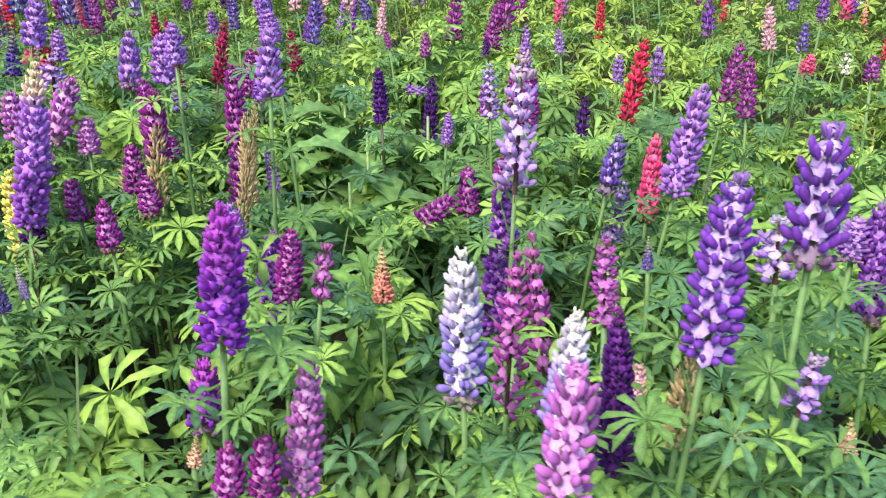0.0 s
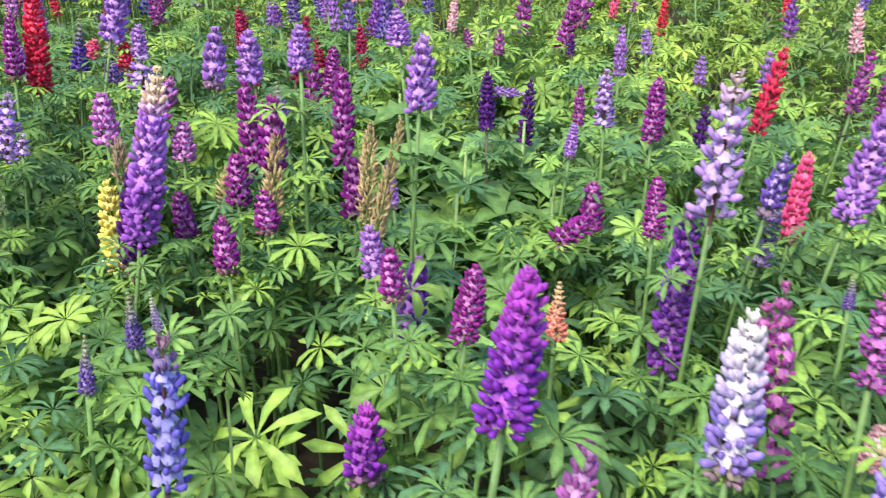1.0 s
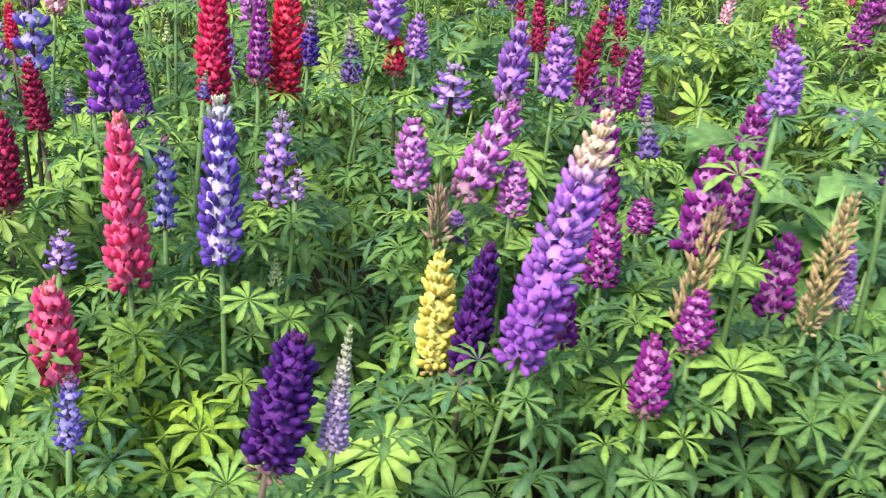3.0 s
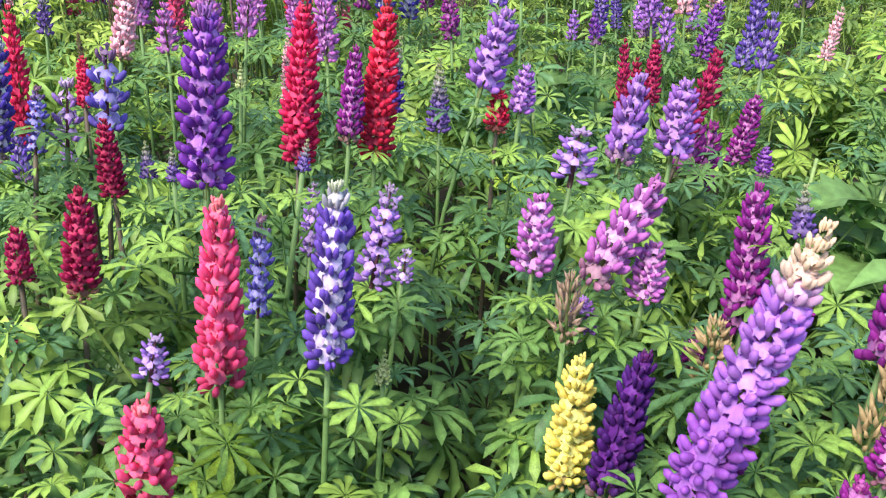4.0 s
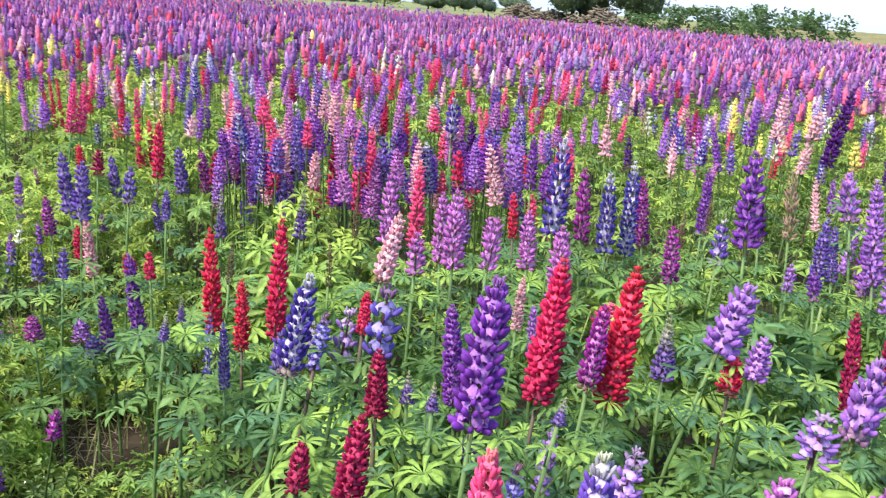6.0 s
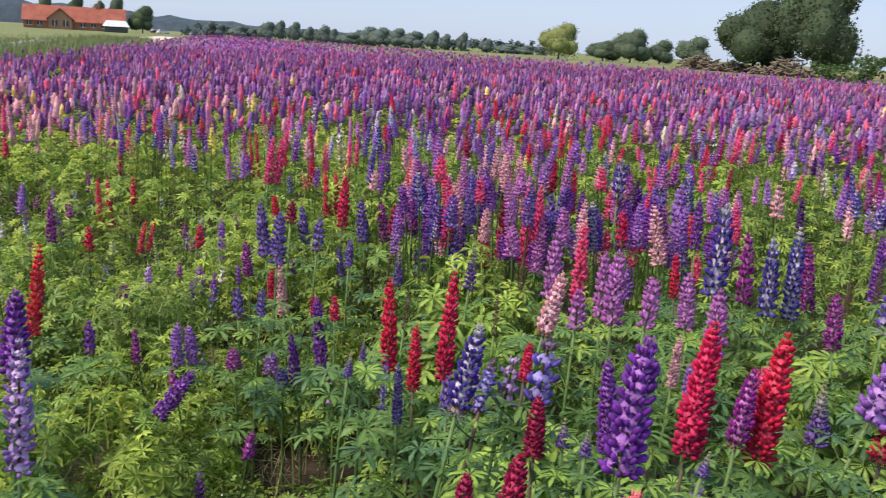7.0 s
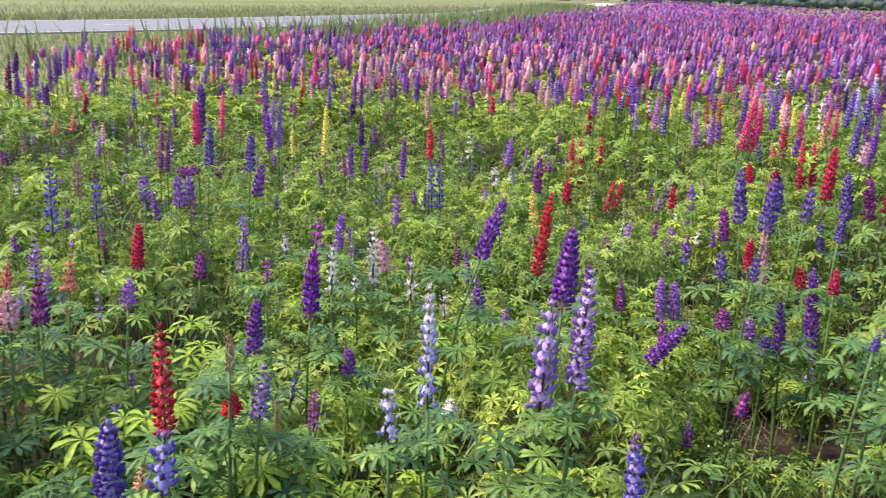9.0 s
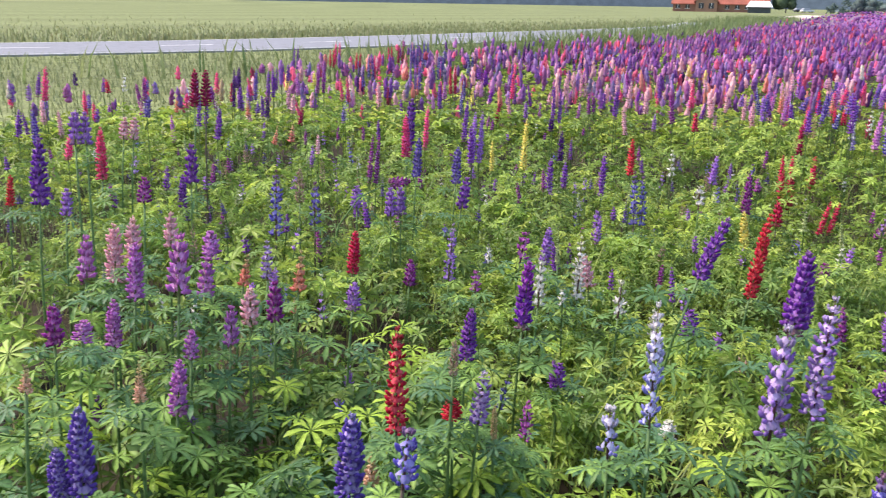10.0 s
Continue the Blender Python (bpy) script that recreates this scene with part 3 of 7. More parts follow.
# ---- lupin flower spikes ----
# wing colour, banner colour, bud colour, habit, words
KINDS = {
    "p": ((0.18, 0.04, 0.37), (0.40, 0.19, 0.55), (0.33, 0.14, 0.4), "full", "deep violet"),
    "v": ((0.17, 0.05, 0.42), (0.55, 0.42, 0.74), (0.3, 0.16, 0.45), "full", "violet and white"),
    "pm": ((0.19, 0.03, 0.40), (0.36, 0.1, 0.52), (0.42, 0.07, 0.45), "full", "violet with a magenta top"),
    "pb": ((0.07, 0.035, 0.3), (0.2, 0.1, 0.45), (0.33, 0.36, 0.16), "bud", "dark blue half-open"),
    "d": ((0.065, 0.012, 0.16), (0.13, 0.025, 0.24), (0.12, 0.02, 0.12), "full", "very dark purple"),
    "m": ((0.29, 0.025, 0.27), (0.6, 0.24, 0.54), (0.33, 0.03, 0.22), "full", "magenta purple"),
    "mq": ((0.36, 0.06, 0.34), (0.55, 0.2, 0.5), (0.4, 0.1, 0.3), "loose", "pink-magenta, half faded"),
    "ml": ((0.5, 0.15, 0.5), (0.72, 0.4, 0.68), (0.5, 0.15, 0.42), "full", "pink-mauve"),
    "l": ((0.34, 0.15, 0.57), (0.54, 0.33, 0.7), (0.45, 0.25, 0.55), "full", "pale lilac"),
    "lv": ((0.3, 0.17, 0.52), (0.56, 0.43, 0.68), (0.5, 0.42, 0.55), "loose", "lilac-blue"),
    "lc": ((0.42, 0.17, 0.62), (0.56, 0.3, 0.72), (0.75, 0.6, 0.36), "full", "mauve with a cream top"),
    "lx": ((0.4, 0.24, 0.58), (0.58, 0.42, 0.64), (0.55, 0.4, 0.4), "loose", "fading lilac"),
    "lq": ((0.33, 0.17, 0.58), (0.5, 0.35, 0.66), (0.4, 0.3, 0.4), "loose", "sparse lilac"),
    "b": ((0.13, 0.07, 0.40), (0.42, 0.34, 0.62), (0.2, 0.2, 0.36), "full", "blue-violet"),
    "bq": ((0.13, 0.1, 0.48), (0.35, 0.33, 0.66), (0.22, 0.1, 0.12), "loose", "sparse blue"),
    "w": ((0.3, 0.2, 0.62), (0.8, 0.74, 0.8), (0.74, 0.76, 0.45), "full", "white and lilac-blue"),
    "wv": ((0.16, 0.08, 0.48), (0.68, 0.6, 0.8), (0.62, 0.66, 0.42), "full", "blue and white"),
    "wb": ((0.06, 0.04, 0.33), (0.74, 0.7, 0.82), (0.6, 0.6, 0.6), "full", "dark blue and white"),
    "wl": ((0.3, 0.28, 0.66), (0.62, 0.6, 0.78), (0.5, 0.5, 0.42), "loose", "pale blue sparse"),
    "w2": ((0.74, 0.7, 0.66), (0.8, 0.78, 0.7), (0.6, 0.64, 0.4), "loose", "white"),
    "r": ((0.66, 0.022, 0.09), (0.74, 0.08, 0.17), (0.62, 0.06, 0.08), "full", "bright red"),
    "rq": ((0.5, 0.014, 0.05), (0.66, 0.1, 0.13), (0.3, 0.03, 0.04), "loose", "dark red, half faded"),
    "c": ((0.34, 0.01, 0.075), (0.5, 0.05, 0.13), (0.36, 0.02, 0.06), "full", "dark crimson"),
    "k": ((0.88, 0.085, 0.26), (0.88, 0.17, 0.33), (0.88, 0.27, 0.28), "full", "coral pink"),
    "rk": ((0.5, 0.02, 0.1), (0.74, 0.22, 0.26), (0.6, 0.1, 0.1), "full", "rose red and pale pink"),
    "t": ((0.64, 0.028, 0.05), (0.78, 0.12, 0.12), (0.6, 0.1, 0.05), "full", "orange red"),
    "o": ((0.76, 0.24, 0.18), (0.8, 0.4, 0.3), (0.6, 0.5, 0.25), "bud", "salmon"),
    "n": ((0.8, 0.4, 0.48), (0.85, 0.6, 0.62), (0.76, 0.5, 0.42), "full", "pale pink"),
    "y": ((0.88, 0.72, 0.17), (0.9, 0.8, 0.27), (0.84, 0.74, 0.2), "full", "bright yellow"),
    "s": ((0.5, 0.36, 0.19), (0.4, 0.36, 0.2), (0.4, 0.3, 0.18), "pods", "brown seed pods"),
    "st": ((0.16, 0.1, 0.07), (0.2, 0.12, 0.09), (0.14, 0.09, 0.06), "pods", "dry dark pods"),
    "sx": ((0.36, 0.25, 0.17), (0.4, 0.22, 0.3), (0.34, 0.3, 0.16), "pods", "faded brown pods"),
    "u": ((0.45, 0.52, 0.22), (0.5, 0.55, 0.3), (0.4, 0.5, 0.18), "bud", "unopened green bud"),
    "uo": ((0.74, 0.42, 0.28), (0.76, 0.5, 0.36), (0.5, 0.5, 0.2), "bud", "unopened cream and salmon bud"),
    "up": ((0.14, 0.08, 0.32), (0.26, 0.18, 0.42), (0.42, 0.46, 0.2), "bud", "young purple bud"),
    "ul": ((0.42, 0.3, 0.55), (0.52, 0.42, 0.6), (0.46, 0.5, 0.24), "bud", "young lilac bud"),
}

for code in ("p", "v", "pm", "pb", "b", "bq", "d", "wv", "wb", "l", "lv", "lq"):
    first, second, *rest = KINDS[code]
    KINDS[code] = ((first[0] * 1.06, first[1], first[2] * 0.98), (second[0] * 1.04, second[1], second[2] * 0.98), *rest)


def floret_shape(detail):
    """A pea flower of unit length pointing along x: a narrow puffed pouch with a banner folded back above it.
    The third answer says what each vertex belongs to: 0 pouch, 1 banner edge, 2 banner heart, 3 pouch base."""
    sides = (4, 4, 5)[detail]
    rings = {2: ((0.0, 0.09, 0.0), (0.5, 0.225, 0.0), (0.9, 0.2, 0.05)), 1: ((0.0, 0.1, 0.0), (0.62, 0.265, 0.03)), 0: ((0.1, 0.28, 0.0),)}[detail]
    v, f, kind = [], [], []
    for i, (x, r, z) in enumerate(rings):
        for j in range(sides):
            a = 2 * np.pi * (j + 0.5 * (i % 2)) / sides + 0.3
            v.append((x, 0.92 * r * math.cos(a), z + 0.9 * r * math.sin(a)))
            kind.append(3 if i == 0 and detail else 0)
    for i in range(len(rings) - 1):
        for j in range(sides):
            f.append((i * sides + j, i * sides + (j + 1) % sides, (i + 1) * sides + (j + 1) % sides, (i + 1) * sides + j))
    v.append((1.07, 0, 0.1) if detail else (1.12, 0, 0.2))
    kind.append(0)
    last = (len(rings) - 1) * sides
    f += [(last + j, last + (j + 1) % sides, len(v) - 1) for j in range(sides)]
    b = len(v)
    if detail == 2:
        v += [(0.1, 0, 0.12), (0.5, 0.2, 0.3), (0.5, -0.2, 0.3), (0.5, 0, 0.5), (0.22, 0.46, 0.5), (0.22, -0.46, 0.5), (0.22, 0.2, 0.86), (0.22, -0.2, 0.86)]
        kind += [2, 2, 2, 2, 1, 1, 1, 1]
        f += [(b, b + 1, b + 3), (b, b + 3, b + 2), (b + 1, b + 4, b + 3), (b + 2, b + 3, b + 5), (b + 4, b + 6, b + 3), (b + 3, b + 7, b + 5), (b + 6, b + 7, b + 3)]
    else:
        v += [(0.1, 0, 0.1), (0.4, 0.36, 0.5), (0.4, -0.36, 0.5), (0.25, 0, 0.9)]
        kind += [2, 1, 1, 1]
        f += [(b, b + 1, b + 3), (b, b + 3, b + 2)]
    return np.array(v), f, np.array(kind)


FLORETS = [floret_shape(0), floret_shape(1), floret_shape(2)]


def pod_shape():
    v = [(0, 0.09, 0), (0, -0.09, 0), (0.15, 0, 0.1), (0.5, 0.16, 0.1), (0.5, -0.16, 0.1), (0.45, 0, 0.3), (0.5, 0, -0.08), (1.05, 0, 0.42)]
    f = [(0, 3, 5, 2), (1, 2, 5, 4), (0, 6, 3), (1, 4, 6), (3, 7, 5), (4, 5, 7), (3, 6, 7), (4, 7, 6)]
    return np.array(v), f, np.array([0, 0, 1, 0, 0, 1, 0, 0])


def spike_heap(heap, code, length, radius, detail, seed, foot=(0, 0, 0), axis=None):
    """Whorls of florets round an upright axis; buds toward the tip. Adds to heap."""
    r = np.random.default_rng(seed)
    wing, banner, bud, habit, _ = (np.array(q) if isinstance(q, tuple) else q for q in KINDS[code])
    gap = {2: 0.0136, 1: 0.015, 0: 0.02}[detail] * (radius / 0.03) ** 0.5
    per = {2: 10, 1: 7, 0: 5}[detail]
    if habit == "loose":
        gap, per = gap * 1.55, per - 2
    whorls = max(4, int(length / gap))
    s = np.repeat((np.arange(whorls) + 0.5) / whorls, per)
    n = len(s)
    a = np.tile(2 * np.pi * np.arange(per) / per, whorls) + np.repeat(np.arange(whorls) * (np.pi / per + 0.035) + r.uniform(0, 6.28), per) + r.normal(0, 0.1, n)
    z = s * length + r.normal(0, 0.12 * gap, n)
    open_to = {"full": 0.8 if code[0] == "w" or code == "lc" else 0.87, "loose": 0.7, "pods": 0.95, "bud": 0.38}[habit]
    young = np.clip((s - open_to) / (1 - open_to), 0, 1)
    taper = np.interp(s, [0, 0.06, 0.3, 0.6, 0.85, 1.0], [0.84, 0.98, 1.0, 0.88, 0.62, 0.2])
    if habit == "bud":
        taper = np.interp(s, [0, 0.1, 0.4, 0.7, 1.0], [0.95, 1.0, 0.7, 0.45, 0.16])
    size = radius * {2: 0.76, 1: 0.8, 0: 0.9}[detail] * taper ** 0.7 * (1 - 0.2 * young) * r.uniform(0.84, 1.16, n)
    if habit == "loose":
        keep = r.uniform(0, 1, n) < np.interp(s, [0, 0.5, 1], [0.75, 0.8, 1.0])
    elif habit == "pods":
        size *= 1.15
        keep = r.uniform(0, 1, n) < 0.8
    else:
        keep = r.uniform(0, 1, n) < 0.97
    lift = np.interp(s, [0, 0.12, 0.5, 0.85, 1.0], [0.05, 0.35, 0.55, 0.8, 1.2]) + r.normal(0, 0.13, n)
    if habit == "pods":
        lift = np.interp(s, [0, 1], [0.35, 0.8]) + r.normal(0, 0.3, n)
    inner = radius * {2: 0.42, 1: 0.36, 0: 0.3}[detail] * taper
    places = np.stack([inner * np.cos(a), inner * np.sin(a), z], -1)
    turns = turn_z(a) @ turn_y(-lift) @ turn_x(r.normal(0, 0.35, n)) * size[:, None, None]
    verts, faces, kind = pod_shape() if habit == "pods" else FLORETS[detail]
    shade = r.uniform(0.78, 1.22, (n, 1, 1))
    palette = np.stack([wing, 0.55 * wing + 0.45 * banner, np.clip(banner * 1.12, 0, 0.88), 0.7 * wing + 0.3 * banner])[kind]
    cols = palette[None] * shade
    mix = (young ** 0.7)[:, None, None]
    cols = cols * (1 - mix) + bud[None, None] * mix * shade
    if code in ("pm",):
        up = np.clip((s - 0.45) / 0.3, 0, 1)[:, None, None]
        cols = cols * (1 - 0.75 * up) + np.array([0.42, 0.06, 0.46]) * 0.75 * up * shade
    if code == "lc":
        up = np.clip((s - 0.72) / 0.1, 0, 1)[:, None, None]
        cols = cols * (1 - 0.85 * up) + np.array([0.76, 0.58, 0.4]) * 0.85 * up * shade
    if code == "lc":
        low = np.clip((0.5 - s) / 0.25, 0, 1)[:, None, None]
        cols = cols * (1 - 0.6 * low) + np.array([0.27, 0.05, 0.46]) * 0.6 * low * shade
    if code in ("w", "wl"):
        up = np.clip((s - 0.35) / 0.4, 0, 1)[:, None, None]
        cols = cols * (1 - 0.7 * up) + np.array([0.76, 0.7, 0.72]) * 0.7 * up * shade
    if code in ("r", "k", "c", "m", "rk"):
        down = np.clip((0.3 - s) / 0.3, 0, 1)[:, None, None]
        cols = cols * (1 - 0.3 * down)
    if habit == "full" and seed % 3 == 1:
        # the lowest flowers have withered
        old = np.clip((0.13 - s) / 0.08, 0, 1)[:, None, None]
        cols = cols * (1 - 0.75 * old) + np.array([0.26, 0.17, 0.1]) * 0.75 * old * shade
        turns = turns * (1 - 0.3 * old)
    m = keep
    turns, places, cols = turns[m], places[m], cols[m]
    if axis is not None:
        turns, places = axis[None] @ turns, places @ axis.T + np.array(foot)
    heap.many(verts, faces, turns, places, np.clip(cols, 0, 0.9))


SPIKES = {}
SIZES = {"short": (0.10, 0.028), "medium": (0.17, 0.03), "long": (0.27, 0.032)}


def spike_mesh(code, shape, detail, variant):
    key = (code, shape, detail, variant)
    if key not in SPIKES:
        length, radius = SIZES[shape]
        heap = Heap()
        tube(heap, [(0, 0, -0.01), (0, 0, 0.5 * length), (0, 0, 0.97 * length)], [0.004, 0.0032, 0.0012], 5,
             (0.12, 0.05, 0.06) if KINDS[code][3] == "loose" else (0.16, 0.2, 0.07))
        spike_heap(heap, code, length, radius, detail, hash_of(key))
        SPIKES[key] = heap.mesh("flower_spike", PETAL)
    return SPIKES[key]


def hash_of(key):
    return sum(ord(ch) * (i + 3) for i, ch in enumerate("".join(str(k) for k in key)))


count = 0
EDGE = Heap()


def lupin(code, x, y, z, dx, dy, dz, wide):
    """One lupin: its flower spike stands from (x, y, z) along (dx, dy, dz), on a stem that comes up out of the ground, with leaves."""
    global count
    count += 1
    r = random.Random(count)
    away = math.hypot(x - HUB[0], y - HUB[1])
    length = math.sqrt(dx * dx + dy * dy + dz * dz)
    ratio = length / max(wide, 0.015)
    shape = "short" if ratio < 2.7 else "medium" if ratio < 4.2 else "long"
    detail = 2 if away < 2.1 else 1
    if away > 5.3:
        axis = np.array(Vector((dx, dy, dz)).normalized().to_track_quat("Z", "Y").to_matrix())
        spike_heap(EDGE, code, length, wide / 2.45, 0, count, (x, y, z), axis)
        tube(EDGE, [(x - 0.3 * dx, y - 0.3 * dy, 0.05), (x, y, z), (x + 0.9 * dx, y + 0.9 * dy, z + 0.9 * dz)], [0.005, 0.004, 0.001], 3, (0.12, 0.2, 0.06))
        return None
    words = KINDS[code][4]
    habit = KINDS[code][3]
    if habit == "pods":
        label = "withered lupin with %s on a leafy stem" % words
    elif habit == "bud":
        label = "young lupin with an %s spike" % words if words[0] in "aeiou" else "young lupin with a %s spike" % words
    else:
        label = "lupin with %s %s flower spike" % ("a tall" if length > 0.22 else "a short" if length < 0.12 else "a", words)
    lean = Vector((dx, dy, dz)).normalized()
    foot = Vector((x, y, 0)) - Vector((lean.x, lean.y, 0)) * min(0.5, 0.5 * z)
    plant = tagged(new("lupin"), label, "lupin", group="lupins in the field")
    plant.empty_display_size = 0.05
    plant.location = foot
    part_spike = part("flower_spike", spike_mesh(code, shape, detail, count % 2), plant, words + " florets in whorls")
    l0, r0 = SIZES[shape]
    k = wide / 2 / r0 / 1.1
    part_spike.matrix_local = Matrix.LocRotScale(Vector((x, y, z)) - foot, lean.to_track_quat("Z", "Y") @ Euler((0, 0, r.uniform(0, 6.28))).to_quaternion(), (k, k, length / l0))
    heap = Heap()
    a, b, c = np.array((0, 0, -0.03)), np.array(Vector((x, y, z)) - foot), np.array(lean)
    pts = [(1 - s) ** 2 * a + 2 * s * (1 - s) * (b - c * 0.45 * z) + s * s * b for s in (0, 0.25, 0.5, 0.75, 1)]
    dark = code in ("bq", "c", "r", "d")
    tube(heap, pts, [0.006, 0.0055, 0.005, 0.0045, 0.004], 6, (0.09, 0.07, 0.045) if dark and r.random() < 0.6 else (0.11, 0.2, 0.06))
    part("stem", heap.mesh("stem", STEM), plant)
    for j in range(r.choice((6, 7, 8)) if away < 3.8 else 3):
        s = r.uniform(0.4, 0.93) * min(1.0, 0.85 / z)
        p = Vector((1 - s) ** 2 * a + 2 * s * (1 - s) * (b - c * 0.45 * z) + s * s * b)
        size = r.uniform(0.05, 0.082) * (0.72 if s > 0.84 else 1.0) * (0.75 if z < 0.55 else 1.0)
        spin = r.uniform(0, 6.28)
        turn = Euler((r.uniform(-0.2, 0.2), r.uniform(-0.15, 0.4), spin))
        leaf = part("leaf", LEAF_MESHES[r.choice((0, 0, 1, 1, 1, 2, 3, 3)) * 3 + r.randrange(3)], plant)
        way = Vector((math.cos(spin), math.sin(spin), 0.75)) * size * 1.15
        leaf.matrix_local = Matrix.LocRotScale(p + way, turn, (size, size, size))
    # small fresh leaves close under the flowers
    for j in range(4 if away < 3.2 else 1):
        s = r.uniform(0.86, 0.97)
        p = Vector((1 - s) ** 2 * a + 2 * s * (1 - s) * (b - c * 0.45 * z) + s * s * b)
        size, spin = r.uniform(0.036, 0.056), 1.6 * j + r.uniform(0, 1.2)
        leaf = part("leaf", LEAF_MESHES[r.choice((1, 1, 2, 3)) * 3 + r.randrange(3)], plant)
        leaf.matrix_local = Matrix.LocRotScale(p + Vector((math.cos(spin), math.sin(spin), 0.5)) * size * 1.1, Euler((r.uniform(-0.3, 0.3), r.uniform(-0.3, 0.4), spin)), (size, size, size))
    return plant


def broad_weed(x, y, z, seed, leaves=13):
    """A tall weed with long jagged pale green leaves."""
    r = random.Random(seed)
    plant = tagged(new("sow_thistle"), "tall weed with long jagged pale green leaves", "weed", group="tall weeds among the lupins")
    plant.location = (x, y, 0)
    heap = Heap()
    tube(heap, [(0, 0, -0.02), (0.01, 0.01, 0.5 * z), (0.02, 0, z + 0.08)], [0.009, 0.007, 0.004], 7, (0.2, 0.3, 0.1))
    part("stem", heap.mesh("stem", STEM), plant)
    for k in range(leaves):
        heap = Heap()
        long, wide = r.uniform(0.14, 0.26), r.uniform(0.025, 0.042)
        a, up = 2.4 * k + r.uniform(-0.4, 0.4), r.uniform(0.2, 1.0)
        h = z * (0.55 + 0.45 * k / leaves)
        green = np.array((0.16, 0.29, 0.085)) * r.uniform(0.75, 1.15)
        v, f, c = [], [], []
        for i in range(10):
            s = i / 9
            w = wide * (0.35 + 1.1 * math.sin(math.pi * min(1, 0.12 + 0.88 * s)) ** 0.7) * (1.25 if i % 2 else 0.8) * (1 if i < 9 else 0.05)
            z0 = long * (s * up - 0.75 * up * s ** 2.2 - 0.12 * s * s)
            for q in (-1, 0, 1):
                v.append((s * long * 0.95, q * w, z0 + abs(q) * w * 0.3 + r.uniform(-0.003, 0.003)))
                c.append(green * (1.35 if q == 0 else 1.0))
        for i in range(9):
            p = 3 * i
            f += [(p, p + 1, p + 4, p + 3), (p + 1, p + 2, p + 5, p + 4)]
        heap.add(v, f, c)
        leaf = part("leaf", heap.mesh("leaf", LEAF), plant)
        leaf.matrix_local = pose(0.01, 0, h, 0, 0, math.degrees(a))
    return plant


for k, (wx0, wy0, wz0) in enumerate([(0.16, 2.32, 0.72), (0.02, 2.6, 0.78), (0.3, 2.5, 0.72), (0.4, 2.2, 0.66), (0.17, 2.08, 0.66), (-0.1, 2.72, 0.72), (-0.62, 3.35, 0.75), (0.08, 3.55, 0.75), (-0.78, 3.1, 0.7)]):
    broad_weed(wx0, wy0, wz0, 70 + k)


def young_lupin(x, y, top, seed, leaf_size=0.078):
    """A bushy rosette of fresh leaves without a flower."""
    r = random.Random(seed)
    plant = tagged(new("young_lupin"), "flowerless young lupin with fresh yellow-green leaves", "lupin", group="young lupins without flowers")
    plant.location = (x, y, 0)
    for k in range(9):
        a, up = 2.4 * k + r.uniform(-0.3, 0.3), r.uniform(0.55, 1.0)
        reach = 0.05 + 0.13 * (1 - up) + r.uniform(0, 0.05)
        size = leaf_size * r.uniform(0.76, 1.22)
        leaf = part("leaf", FRESH_MESHES[r.randrange(3)], plant)
        leaf.matrix_local = Matrix.LocRotScale(Vector((math.cos(a) * reach, math.sin(a) * reach, top * up)), Euler((r.uniform(-0.2, 0.2), r.uniform(0.0, 0.5), a)), (size, size, size))
    heap = Heap()
    tube(heap, [(0, 0, -0.03), (0.01, 0, 0.5 * top), (0, 0.01, 0.85 * top)], [0.007, 0.006, 0.004], 5, (0.16, 0.28, 0.07))
    part("stem", heap.mesh("stem", STEM), plant)
    return plant


for k, (px0, py0) in enumerate([(-3.26, 0.18), (-2.84, 0.2), (-3.0, 0.45), (-2.8, -0.1), (-3.12, -0.55), (-3.43, -0.46), (-2.57, 0.73), (-3.73, 0.65), (-2.92, 0.27), (-3.27, -0.54), (-4.42, 0.19), (-2.52, 0.99), (-2.44, 1.4)]):
    young_lupin(px0, py0, 0.42 if k % 2 else 0.48, 500 + k)

for k, (px0, py0) in enumerate([(-1.09, 1.72), (-1.01, 1.61), (-0.86, 1.5), (-0.76, 1.37), (-1.04, 1.51), (-0.84, 1.3), (-0.65, 1.45), (-1.0, 1.87), (-0.71, 2.72), (-1.83, 3.05)]):
    young_lupin(px0, py0, 0.62 + 0.04 * (k % 3), 700 + k, 0.056)

# the lupins round the camera, one by one
lupin('ml', 0.78, 0.70, 0.96, 0.005, -0.000, 0.148, 0.056)
lupin('w', 0.77, 0.83, 0.92, 0.013, 0.000, 0.170, 0.048)
lupin('d', 0.84, 0.94, 0.81, -0.009, 0.001, 0.224, 0.047)
lupin('ml', 0.47, 0.83, 0.82, 0.022, 0.008, 0.184, 0.046)
lupin('m', 0.40, 0.78, 0.82, 0.009, 0.005, 0.094, 0.040)
lupin('m', 0.44, 0.79, 0.83, 0.008, 0.004, 0.094, 0.042)
lupin('v', 0.92, 0.88, 1.02, 0.011, -0.002, 0.207, 0.062)
lupin('s', 0.91, 0.93, 0.86, 0.005, -0.001, 0.128, 0.046)
lupin('v', 1.03, 0.96, 1.09, 0.000, -0.000, 0.165, 0.065)
lupin('lv', 1.04, 1.13, 0.99, -0.008, 0.002, 0.096, 0.057)
lupin('l', 1.17, 1.26, 0.97, 0.000, -0.000, 0.067, 0.053)
lupin('p', 1.21, 1.25, 0.87, -0.016, 0.006, 0.194, 0.049)
lupin('l', 0.96, 1.70, 0.89, 0.035, -0.004, 0.224, 0.067)
lupin('k', 0.93, 1.94, 0.73, 0.006, -0.001, 0.211, 0.051)
